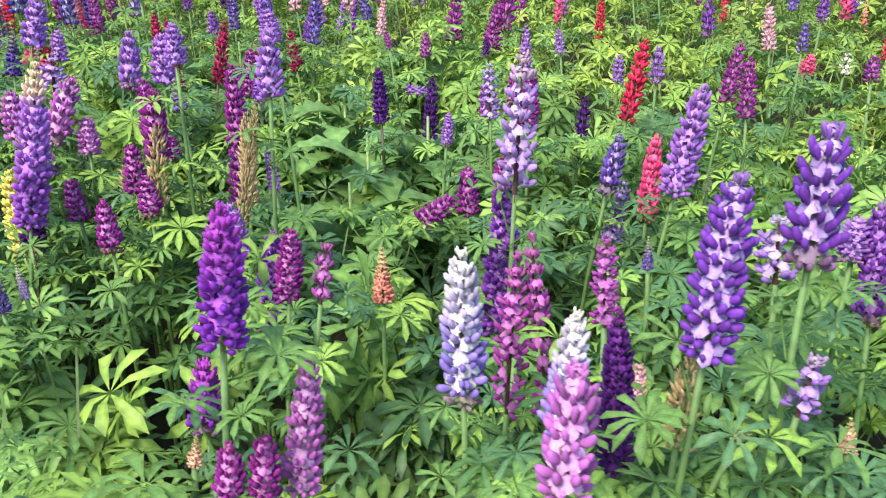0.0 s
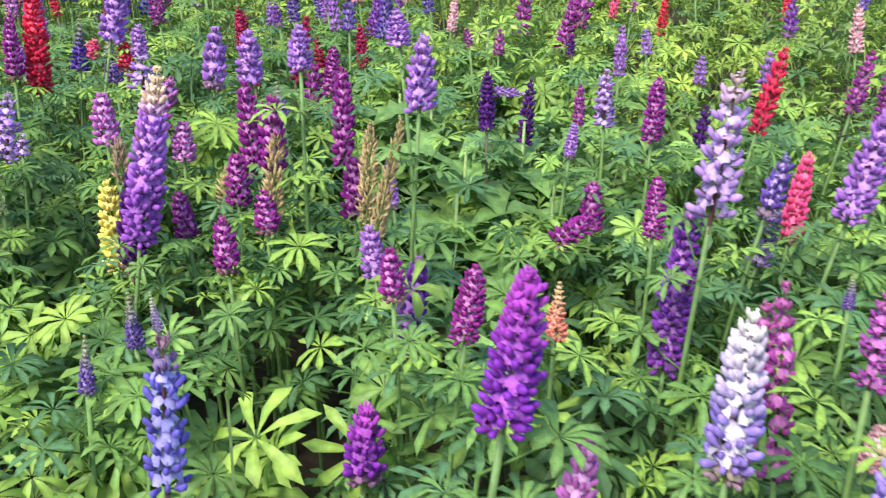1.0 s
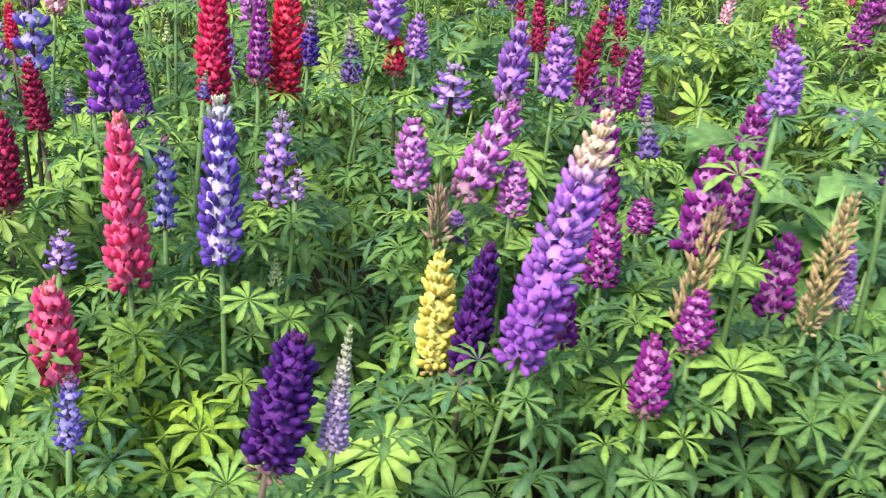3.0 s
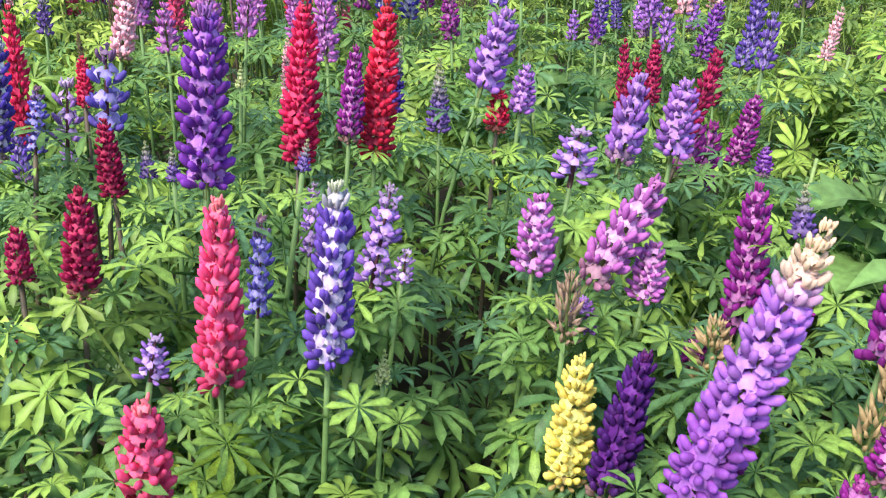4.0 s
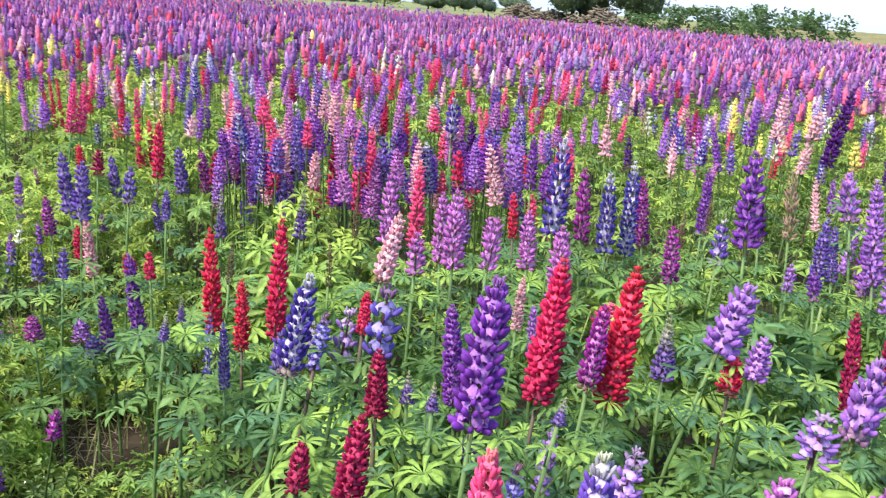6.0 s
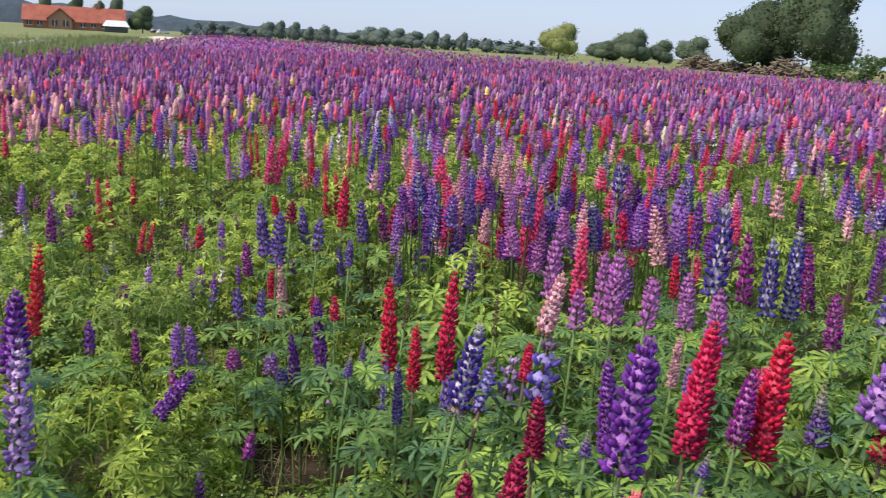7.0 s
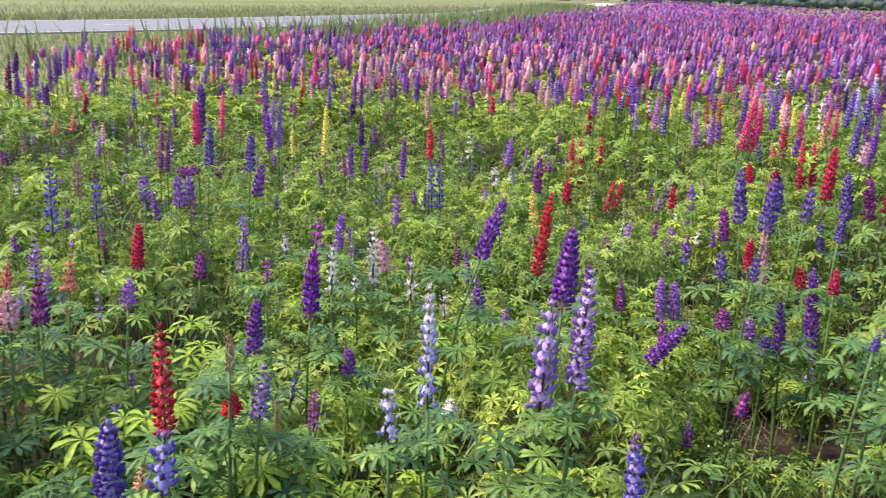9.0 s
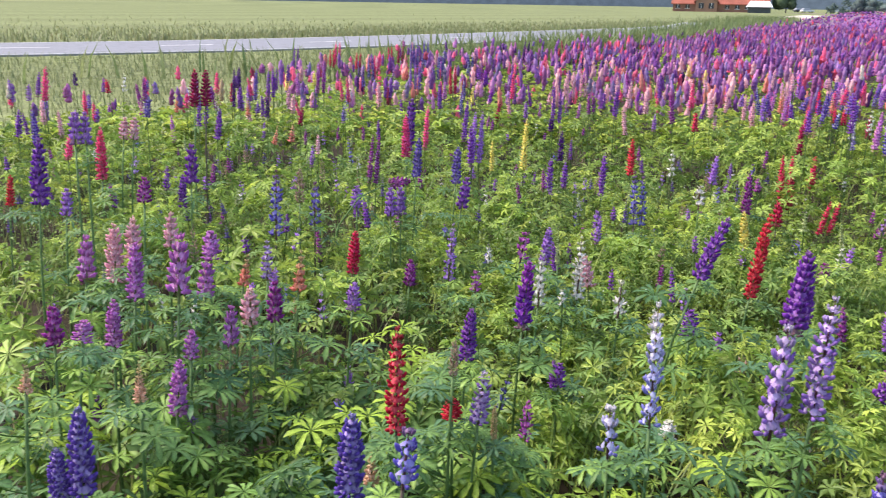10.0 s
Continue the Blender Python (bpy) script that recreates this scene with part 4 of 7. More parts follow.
lupin('b', 0.83, 1.76, 0.86, 0.020, -0.001, 0.127, 0.048)
lupin('lv', 0.85, 1.84, 0.72, 0.023, -0.001, 0.146, 0.049)
lupin('r', 0.88, 2.20, 0.89, 0.032, -0.002, 0.208, 0.055)
lupin('d', 0.32, 2.53, 0.72, 0.010, 0.002, 0.193, 0.050)
lupin('m', 0.47, 2.68, 0.72, -0.002, -0.000, 0.144, 0.044)
lupin('m', 0.54, 2.81, 0.73, 0.004, 0.000, 0.141, 0.051)
lupin('m', 0.64, 2.17, 0.87, 0.001, 0.000, 0.155, 0.051)
lupin('m', 0.51, 2.00, 0.70, -0.000, -0.000, 0.123, 0.055)
lupin('m', 0.62, 1.71, 0.83, -0.002, -0.000, 0.123, 0.044)
lupin('m', 0.43, 1.77, 0.77, 0.075, 0.036, 0.049, 0.056)
lupin('mq', 0.69, 1.11, 0.76, 0.010, 0.001, 0.262, 0.057)
lupin('mq', 0.82, 1.07, 0.94, -0.006, 0.000, 0.131, 0.042)
lupin('u', 0.98, 0.93, 0.88, 0.013, -0.003, 0.042, 0.028)
lupin('uo', 1.11, 0.95, 0.86, -0.004, 0.001, 0.051, 0.023)
lupin('lq', 1.04, 0.93, 0.92, 0.009, -0.003, 0.082, 0.048)
lupin('n', 0.87, 1.14, 0.77, 0.007, -0.001, 0.072, 0.033)
lupin('m', 1.18, 2.27, 0.89, -0.010, 0.002, 0.156, 0.051)
lupin('m', 1.15, 2.43, 0.89, 0.020, -0.003, 0.158, 0.051)
lupin('k', 1.43, 2.81, 0.88, 0.012, -0.003, 0.063, 0.058)
lupin('w2', 1.67, 3.28, 0.77, 0.003, -0.001, 0.088, 0.054)
lupin('m', 1.51, 2.44, 0.95, -0.004, 0.001, 0.070, 0.050)
lupin('d', 0.77, 2.32, 0.81, 0.009, 0.000, 0.109, 0.041)
lupin('p', 1.23, 3.60, 0.83, -0.004, 0.001, 0.151, 0.061)
lupin('l', 0.89, 3.33, 0.71, 0.001, -0.000, 0.106, 0.055)
lupin('l', 0.98, 2.67, 0.87, -0.001, 0.000, 0.114, 0.047)
lupin('t', 0.82, 4.26, 0.69, 0.004, -0.000, 0.187, 0.053)
lupin('n', 1.45, 3.50, 0.81, -0.024, 0.005, 0.174, 0.059)
lupin('b', 1.48, 3.12, 0.88, 0.001, -0.000, 0.104, 0.045)
lupin('p', 1.57, 3.30, 0.95, 0.003, -0.001, 0.092, 0.051)
lupin('m', 0.17, 3.27, 0.80, 0.002, 0.000, 0.093, 0.047)
lupin('n', -0.01, 3.31, 0.87, 0.018, 0.004, 0.142, 0.043)
lupin('m', 0.22, 3.61, 0.79, 0.019, 0.003, 0.181, 0.078)
lupin('m', 0.39, 3.46, 0.77, 0.041, 0.004, 0.217, 0.078)
lupin('p', -0.33, 3.41, 0.82, 0.037, 0.012, 0.166, 0.063)
lupin('pm', 0.41, 0.80, 1.03, 0.018, 0.001, 0.168, 0.056)
lupin('lx', 0.67, 1.41, 0.99, 0.008, -0.001, 0.236, 0.070)
lupin('p', 0.64, 1.46, 0.69, 0.009, -0.001, 0.311, 0.067)
lupin('w', 0.65, 0.95, 0.88, -0.003, 0.001, 0.214, 0.060)
lupin('mq', 0.75, 1.11, 0.76, -0.033, 0.010, 0.289, 0.043)
lupin('o', 0.45, 1.35, 0.80, 0.002, 0.000, 0.106, 0.039)
lupin('m', 0.32, 1.24, 0.85, 0.013, 0.002, 0.128, 0.047)
lupin('p', 0.18, 1.48, 0.64, 0.027, 0.005, 0.219, 0.061)
lupin('pm', 0.17, 1.19, 0.60, 0.009, 0.003, 0.147, 0.068)
lupin('bq', 0.05, 0.83, 0.88, 0.017, 0.010, 0.195, 0.052)
lupin('up', -0.20, 1.23, 0.79, 0.001, 0.000, 0.101, 0.030)
lupin('up', -0.23, 1.13, 0.77, 0.009, 0.006, 0.099, 0.027)
lupin('k', -0.95, 1.63, 0.78, 0.021, 0.005, 0.274, 0.066)
lupin('wv', -0.80, 1.64, 0.84, 0.019, 0.004, 0.253, 0.063)
lupin('r', -1.03, 2.10, 0.91, 0.022, 0.013, 0.284, 0.066)
lupin('r', -0.91, 2.16, 0.91, 0.022, 0.011, 0.278, 0.063)
lupin('p', -1.01, 1.75, 1.01, 0.018, 0.013, 0.240, 0.071)
lupin('m', -0.94, 2.11, 0.95, 0.015, 0.008, 0.168, 0.044)
lupin('pb', -0.98, 2.47, 0.89, 0.021, 0.009, 0.160, 0.052)
lupin('l', -0.74, 2.24, 1.03, 0.038, 0.014, 0.136, 0.069)
lupin('r', -0.71, 2.25, 0.95, 0.003, 0.001, 0.080, 0.046)
lupin('l', -0.67, 2.25, 0.99, 0.007, 0.002, 0.085, 0.046)
lupin('lq', -0.55, 2.02, 0.97, 0.007, 0.002, 0.084, 0.072)
lupin('k', -0.95, 1.44, 0.74, 0.013, 0.003, 0.152, 0.064)
lupin('lq', -0.97, 1.51, 0.87, 0.011, 0.009, 0.059, 0.041)
lupin('d', -0.56, 1.24, 0.85, 0.040, 0.009, 0.169, 0.064)
lupin('ul', -0.50, 1.27, 0.87, 0.019, 0.010, 0.146, 0.031)
lupin('y', -0.49, 1.70, 0.66, 0.001, 0.000, 0.212, 0.066)
lupin('lc', -0.35, 1.55, 0.81, 0.075, 0.018, 0.340, 0.072)
lupin('m', -0.30, 1.65, 0.78, -0.008, -0.001, 0.098, 0.047)
lupin('m', -0.18, 1.56, 0.75, -0.003, -0.000, 0.119, 0.053)
lupin('m', -0.26, 1.83, 0.78, 0.003, 0.000, 0.119, 0.056)
lupin('ml', -0.58, 1.88, 0.88, 0.004, 0.001, 0.123, 0.061)
lupin('ml', -0.50, 1.89, 0.87, 0.077, 0.018, 0.163, 0.070)
lupin('l', -0.49, 2.28, 0.90, 0.020, 0.004, 0.170, 0.066)
lupin('l', -0.40, 2.31, 0.92, 0.007, 0.001, 0.138, 0.071)
lupin('c', -0.45, 2.41, 0.98, -0.004, -0.001, 0.122, 0.034)
lupin('c', -0.37, 2.60, 0.85, 0.043, 0.005, 0.194, 0.051)
lupin('m', -0.26, 2.58, 0.82, 0.016, 0.001, 0.149, 0.051)
lupin('m', -0.36, 2.70, 0.70, 0.018, 0.002, 0.178, 0.072)
lupin('p', -0.21, 2.52, 0.82, -0.005, -0.000, 0.062, 0.034)
lupin('l', -0.07, 1.74, 1.11, 0.002, -0.000, 0.087, 0.047)
lupin('m', -0.06, 1.99, 0.83, 0.002, -0.000, 0.229, 0.055)
lupin('m', -0.14, 1.74, 0.90, 0.006, 0.000, 0.157, 0.059)
lupin('s', -0.14, 1.71, 0.80, 0.020, 0.001, 0.191, 0.051)
lupin('m', 0.00, 1.84, 0.76, -0.000, 0.000, 0.141, 0.061)
lupin('s', 0.04, 1.78, 0.78, 0.016, -0.002, 0.225, 0.050)
lupin('l', 0.09, 1.82, 0.80, -0.011, 0.002, 0.113, 0.028)
lupin('m', -0.13, 1.65, 0.80, -0.000, -0.000, 0.095, 0.051)
lupin('l', 0.12, 1.52, 0.79, -0.011, 0.002, 0.104, 0.048)
lupin('s', 0.10, 1.59, 0.82, 0.059, -0.012, 0.258, 0.035)
lupin('l', 0.19, 1.58, 1.09, 0.009, -0.002, 0.130, 0.053)
lupin('m', 0.20, 1.30, 0.87, -0.004, 0.001, 0.092, 0.042)
lupin('l', 0.10, 1.86, 1.14, -0.007, 0.001, 0.068, 0.049)
lupin('d', 0.24, 2.25, 0.85, -0.003, 0.001, 0.148, 0.045)
lupin('l', 0.21, 2.69, 0.83, 0.089, 0.014, -0.008, 0.039)
lupin('m', -0.21, 1.93, 0.83, 0.001, 0.000, 0.063, 0.046)
lupin('sx', -0.52, 1.82, 0.81, 0.002, 0.001, 0.110, 0.048)
lupin('ul', -0.18, 1.27, 0.80, -0.005, -0.001, 0.072, 0.018)
lupin('up', -1.21, 1.92, 0.93, 0.001, 0.001, 0.064, 0.028)
lupin('up', -0.90, 1.82, 1.02, 0.008, 0.005, 0.048, 0.022)
lupin('u', -1.27, 2.37, 0.94, 0.004, 0.003, 0.055, 0.022)
lupin('lq', -0.81, 1.84, 0.84, 0.028, 0.015, 0.162, 0.061)
lupin('bq', -0.94, 1.73, 0.83, 0.014, 0.010, 0.157, 0.041)
lupin('bq', -0.87, 1.34, 0.73, 0.014, 0.013, 0.106, 0.038)
lupin('b', -0.23, 2.71, 0.98, 0.003, 0.000, 0.126, 0.048)
lupin('m', 0.10, 2.98, 0.89, -0.009, 0.001, 0.062, 0.034)
lupin('c', -1.18, 1.68, 0.85, 0.015, 0.012, 0.164, 0.053)
lupin('c', -1.25, 1.88, 0.91, 0.002, 0.001, 0.129, 0.042)
lupin('c', -1.26, 1.66, 0.87, 0.006, 0.005, 0.084, 0.037)
lupin('c', -1.30, 1.66, 0.72, 0.007, 0.006, 0.054, 0.020)
lupin('up', -1.14, 1.88, 0.95, 0.002, 0.001, 0.056, 0.024)
lupin('wb', -1.37, 1.78, 0.99, 0.028, 0.024, 0.185, 0.050)
lupin('bq', -1.39, 1.89, 0.96, 0.017, 0.014, 0.111, 0.039)
lupin('lv', -1.36, 1.93, 0.96, 0.014, 0.011, 0.114, 0.049)
lupin('bq', -1.29, 1.94, 0.98, 0.016, 0.011, 0.148, 0.070)
lupin('r', -1.32, 1.94, 1.03, 0.006, 0.004, 0.083, 0.027)
lupin('n', -1.50, 2.31, 0.99, 0.032, 0.021, 0.167, 0.050)
lupin('ml', -1.54, 2.55, 0.94, 0.004, 0.003, 0.116, 0.057)
lupin('ml', -1.34, 2.55, 0.99, 0.015, 0.007, 0.136, 0.052)
lupin('ml', -1.17, 2.60, 0.94, -0.002, -0.001, 0.188, 0.065)
lupin('c', -0.49, 3.27, 0.66, -0.014, -0.000, 0.183, 0.052)
lupin('c', -0.29, 3.13, 0.77, -0.017, 0.001, 0.151, 0.055)
lupin('m', -0.31, 2.81, 0.65, 0.010, -0.001, 0.175, 0.072)
lupin('ml', -0.42, 1.92, 0.84, 0.006, -0.000, 0.095, 0.055)
lupin('l', -0.50, 1.87, 0.80, -0.003, -0.000, 0.057, 0.044)
lupin('m', -0.27, 1.98, 0.78, -0.016, 0.003, 0.238, 0.061)
lupin('s', -0.31, 1.91, 0.72, -0.003, 0.000, 0.110, 0.072)
lupin('m', -0.32, 2.02, 0.67, -0.008, 0.001, 0.069, 0.045)
lupin('d', -0.44, 1.66, 0.68, 0.029, 0.007, 0.236, 0.060)
lupin('up', -0.21, 2.01, 0.93, -0.010, 0.002, 0.084, 0.040)
lupin('lq', -0.97, 1.99, 0.79, 0.013, 0.005, 0.136, 0.035)
lupin('u', -0.75, 1.71, 0.77, 0.003, 0.001, 0.057, 0.023)
lupin('p', -1.25, 2.21, 0.80, -0.015, -0.007, 0.226, 0.047)
lupin('y', -6.53, 2.07, 0.49, 0.004, 0.013, 0.383, 0.078)
lupin('y', -6.69, 1.88, 0.46, -0.001, -0.005, 0.227, 0.056)
lupin('k', -6.75, 1.38, 0.61, 0.004, 0.022, 0.331, 0.070)
lupin('p', -5.60, 1.04, 0.81, 0.003, 0.023, 0.309, 0.078)
lupin('b', -5.39, 1.05, 0.69, 0.003, 0.016, 0.231, 0.060)
lupin('m', -5.98, 0.86, 0.54, 0.003, 0.027, 0.319, 0.054)
lupin('m', -5.97, 0.90, 0.54, 0.003, 0.027, 0.319, 0.054)
lupin('b', -5.09, 1.21, 0.71, 0.002, 0.012, 0.205, 0.064)
lupin('p', -7.65, 1.90, 0.52, 0.006, 0.027, 0.360, 0.078)
lupin('l', -6.49, 1.67, 0.56, 0.004, 0.018, 0.367, 0.067)
lupin('l', -6.48, 1.72, 0.56, 0.004, 0.018, 0.367, 0.067)
lupin('p', -4.95, 1.21, 0.60, 0.007, 0.031, 0.174, 0.074)
lupin('d', -6.21, 2.23, 0.61, 0.002, 0.005, 0.216, 0.069)
lupin('p', -5.98, 2.07, 0.47, 0.004, 0.012, 0.209, 0.074)
lupin('p', -5.88, 2.14, 0.48, 0.001, 0.004, 0.186, 0.066)
lupin('p', -5.86, 2.40, 0.43, 0.004, 0.009, 0.295, 0.075)
lupin('t', -5.84, 2.59, 0.57, -0.000, -0.000, 0.250, 0.075)
lupin('bq', -4.90, 2.19, 0.48, -0.005, -0.012, 0.314, 0.055)
lupin('bq', -4.88, 2.23, 0.48, -0.005, -0.012, 0.314, 0.055)
lupin('l', -5.02, 2.02, 0.36, 0.001, 0.002, 0.184, 0.070)
lupin('m', -5.22, 2.92, 0.34, -0.002, -0.004, 0.147, 0.054)
lupin('r', -5.63, 3.60, 0.35, -0.010, -0.015, 0.372, 0.075)
lupin('r', -5.60, 3.65, 0.35, -0.010, -0.015, 0.372, 0.075)
lupin('r', -5.82, 3.96, 0.41, 0.001, 0.001, 0.263, 0.076)
lupin('r', -4.86, 3.06, 0.44, -0.000, -0.000, 0.154, 0.068)
lupin('r', -5.09, 3.52, 0.32, 0.027, 0.037, 0.215, 0.058)
lupin('r', -5.06, 3.56, 0.32, 0.027, 0.037, 0.215, 0.058)
lupin('t', -3.45, 2.01, 0.56, 0.022, 0.036, 0.348, 0.062)
lupin('p', -2.83, 1.42, 0.87, 0.031, 0.061, 0.198, 0.057)
lupin('p', -2.34, 1.41, 0.88, 0.007, 0.012, 0.220, 0.064)
lupin('p', -3.17, 2.07, 0.55, 0.001, 0.002, 0.128, 0.048)
lupin('lv', -2.05, 1.27, 0.81, 0.008, 0.012, 0.285, 0.060)
lupin('lv', -2.10, 1.21, 0.74, 0.006, 0.009, 0.278, 0.069)
lupin('wl', -2.24, 0.99, 0.72, -0.001, -0.003, 0.311, 0.049)
lupin('w2', -3.80, 1.43, 0.47, 0.002, 0.005, 0.281, 0.065)
lupin('n', -4.16, 1.63, 0.39, -0.008, -0.022, 0.153, 0.073)
lupin('w2', -3.61, 1.19, 0.52, 0.003, 0.011, 0.224, 0.055)
lupin('l', -3.87, 1.30, 0.61, 0.005, 0.018, 0.166, 0.051)
lupin('lq', -4.20, 0.97, 0.45, 0.003, 0.017, 0.274, 0.062)
lupin('m', -4.16, 0.78, 0.45, 0.001, 0.009, 0.122, 0.058)
lupin('pm', -3.08, 0.95, 0.64, 0.004, 0.016, 0.240, 0.065)
lupin('p', -3.09, 0.77, 0.55, 0.003, 0.013, 0.177, 0.060)
lupin('lv', -2.54, 0.66, 0.61, 0.003, 0.014, 0.151, 0.053)
lupin('rq', -2.34, 0.41, 0.71, 0.000, 0.003, 0.269, 0.054)
lupin('bq', -1.98, 0.36, 0.79, 0.001, 0.012, 0.128, 0.056)
lupin('t', -2.58, 0.60, 0.61, -0.000, -0.001, 0.062, 0.053)
lupin('mq', -2.71, 0.85, 0.45, 0.001, 0.005, 0.132, 0.047)
lupin('p', -2.96, 1.04, 0.49, 0.001, 0.002, 0.084, 0.049)
lupin('wl', -2.26, 0.90, 0.64, -0.001, -0.002, 0.139, 0.055)
lupin('w2', -3.30, 1.53, 0.48, -0.000, -0.000, 0.124, 0.046)
lupin('w2', -2.40, 1.13, 0.59, -0.000, -0.000, 0.058, 0.047)
lupin('r', -4.26, 0.54, 0.49, 0.001, 0.019, 0.199, 0.062)
lupin('l', -3.26, 0.42, 0.68, 0.000, 0.010, 0.099, 0.056)
lupin('p', -3.06, 1.54, 0.59, -0.001, -0.001, 0.095, 0.068)
lupin('sx', -2.54, 0.59, 0.75, 0.001, 0.004, 0.101, 0.027)
lupin('bq', -1.81, 1.27, 0.62, -0.005, -0.006, 0.198, 0.052)
lupin('n', -3.16, 2.96, 0.51, -0.015, -0.015, 0.243, 0.056)
lupin('r', -3.40, 3.11, 0.48, -0.005, -0.005, 0.164, 0.053)
lupin('l', -4.38, 3.59, 0.36, 0.001, 0.001, 0.294, 0.060)
lupin('l', -3.99, 3.14, 0.38, 0.004, 0.005, 0.143, 0.072)
lupin('l', -3.12, 2.40, 0.44, -0.008, -0.009, 0.158, 0.054)
lupin('l', -3.09, 2.44, 0.44, -0.008, -0.009, 0.158, 0.054)
lupin('p', -2.76, 2.06, 0.45, 0.074, 0.089, 0.160, 0.065)
lupin('m', -3.85, 2.64, 0.45, -0.000, -0.000, 0.103, 0.077)
lupin('l', -3.01, 2.76, 0.33, 0.002, 0.002, 0.101, 0.078)
lupin('p', -2.71, 2.62, 0.42, -0.016, -0.015, 0.201, 0.051)
lupin('b', -2.74, 2.58, 0.39, -0.001, -0.001, 0.092, 0.064)
lupin('p', -2.61, 2.66, 0.45, -0.023, -0.020, 0.325, 0.062)
lupin('r', -2.96, 2.97, 0.54, -0.015, -0.014, 0.096, 0.059)
lupin('b', -3.44, 3.60, 0.51, -0.013, -0.012, 0.143, 0.045)
lupin('b', -3.74, 3.36, 0.59, -0.019, -0.020, 0.279, 0.078)
lupin('r', -4.14, 3.79, 0.64, -0.012, -0.012, 0.162, 0.058)
lupin('b', -3.92, 3.81, 0.52, -0.020, -0.020, 0.253, 0.069)
lupin('b', -3.59, 3.92, 0.61, -0.015, -0.013, 0.240, 0.077)
lupin('r', -4.27, 4.33, 0.54, -0.021, -0.019, 0.348, 0.078)
lupin('r', -4.23, 4.38, 0.54, -0.021, -0.019, 0.348, 0.078)
lupin('p', -3.17, 3.89, 0.70, -0.036, -0.026, 0.298, 0.061)
lupin('p', -3.13, 3.92, 0.70, -0.036, -0.026, 0.298, 0.061)
lupin('m', -3.60, 4.11, 0.58, -0.024, -0.020, 0.232, 0.073)
lupin('r', -6.10, 5.20, 0.49, -0.020, -0.022, 0.422, 0.059)
lupin('r', -6.07, 5.24, 0.49, -0.020, -0.022, 0.422, 0.059)
lupin('r', -6.04, 5.28, 0.49, -0.020, -0.022, 0.422, 0.059)
lupin('k', -7.91, -1.41, 0.87, -0.005, 0.026, 0.268, 0.078)
lupin('p', -4.25, -0.72, 0.85, -0.005, 0.023, 0.273, 0.078)
lupin('t', -5.48, -1.14, 0.58, -0.005, 0.018, 0.170, 0.048)
lupin('n', -3.48, -0.34, 0.75, -0.001, 0.010, 0.201, 0.071)
lupin('n', -3.41, -0.27, 0.85, -0.001, 0.010, 0.135, 0.062)
lupin('n', -3.73, -0.18, 0.79, -0.001, 0.009, 0.134, 0.057)
lupin('ml', -3.58, -0.45, 0.73, -0.003, 0.014, 0.159, 0.065)
lupin('ml', -3.30, -0.26, 0.75, -0.002, 0.014, 0.184, 0.060)
lupin('ml', -3.09, -0.11, 0.82, -0.001, 0.015, 0.189, 0.076)
lupin('ml', -3.49, -0.03, 0.81, -0.000, 0.006, 0.103, 0.069)
lupin('ml', -3.36, -0.05, 0.72, -0.001, 0.015, 0.138, 0.063)
lupin('m', -3.03, -0.45, 0.71, -0.001, 0.006, 0.121, 0.060)
lupin('ml', -2.95, -0.36, 0.75, -0.002, 0.009, 0.065, 0.062)
lupin('ml', -3.21, -0.32, 0.63, -0.001, 0.009, 0.153, 0.055)
lupin('ml', -3.07, 0.03, 0.66, -0.000, 0.010, 0.129, 0.051)
lupin('ml', -2.99, -0.08, 0.66, -0.000, 0.006, 0.090, 0.049)
lupin('ml', -2.90, -0.12, 0.53, -0.002, 0.017, 0.171, 0.057)
lupin('uo', -2.71, -0.19, 0.67, -0.000, 0.004, 0.118, 0.037)
lupin('uo', -2.57, -0.42, 0.78, -0.002, 0.007, 0.072, 0.036)
lupin('o', -3.61, 0.07, 0.67, -0.000, 0.022, 0.126, 0.049)
lupin('n', -3.15, 0.09, 0.69, -0.000, 0.005, 0.122, 0.070)
lupin('m', -3.28, 0.17, 0.65, 0.000, 0.005, 0.140, 0.059)
lupin('o', -3.51, 0.26, 0.67, 0.001, 0.016, 0.158, 0.060)
lupin('lv', -3.83, 0.16, 0.62, 0.000, 0.006, 0.163, 0.057)
lupin('b', -2.33, -0.27, 0.64, -0.002, 0.008, 0.205, 0.057)
lupin('b', -2.35, -0.32, 0.61, -0.000, 0.002, 0.135, 0.048)
lupin('b', -2.17, 0.28, 0.67, 0.001, 0.010, 0.187, 0.063)
lupin('p', -5.12, -0.18, 0.74, -0.001, 0.013, 0.210, 0.078)
lupin('p', -5.38, -0.25, 0.56, -0.001, 0.012, 0.187, 0.055)
lupin('m', -3.92, -0.28, 0.92, -0.001, 0.007, 0.099, 0.059)
lupin('k', -5.57, -0.68, 0.69, -0.002, 0.014, 0.293, 0.068)
lupin('k', -5.92, -0.91, 0.74, -0.004, 0.020, 0.151, 0.066)
lupin('l', -4.24, -0.56, 1.09, -0.001, 0.004, 0.135, 0.053)
lupin('l', -4.25, -0.52, 1.09, -0.001, 0.004, 0.135, 0.053)
lupin('n', -5.49, -0.54, 0.92, -0.002, 0.015, 0.122, 0.063)
lupin('n', -5.50, -0.49, 0.92, -0.002, 0.015, 0.122, 0.063)
lupin('c', -5.70, -0.17, 1.07, -0.001, 0.012, 0.208, 0.068)
lupin('c', -5.71, -0.11, 1.07, -0.001, 0.012, 0.208, 0.068)
lupin('d', -9.11, 0.01, 0.67, -0.000, 0.018, 0.370, 0.060)
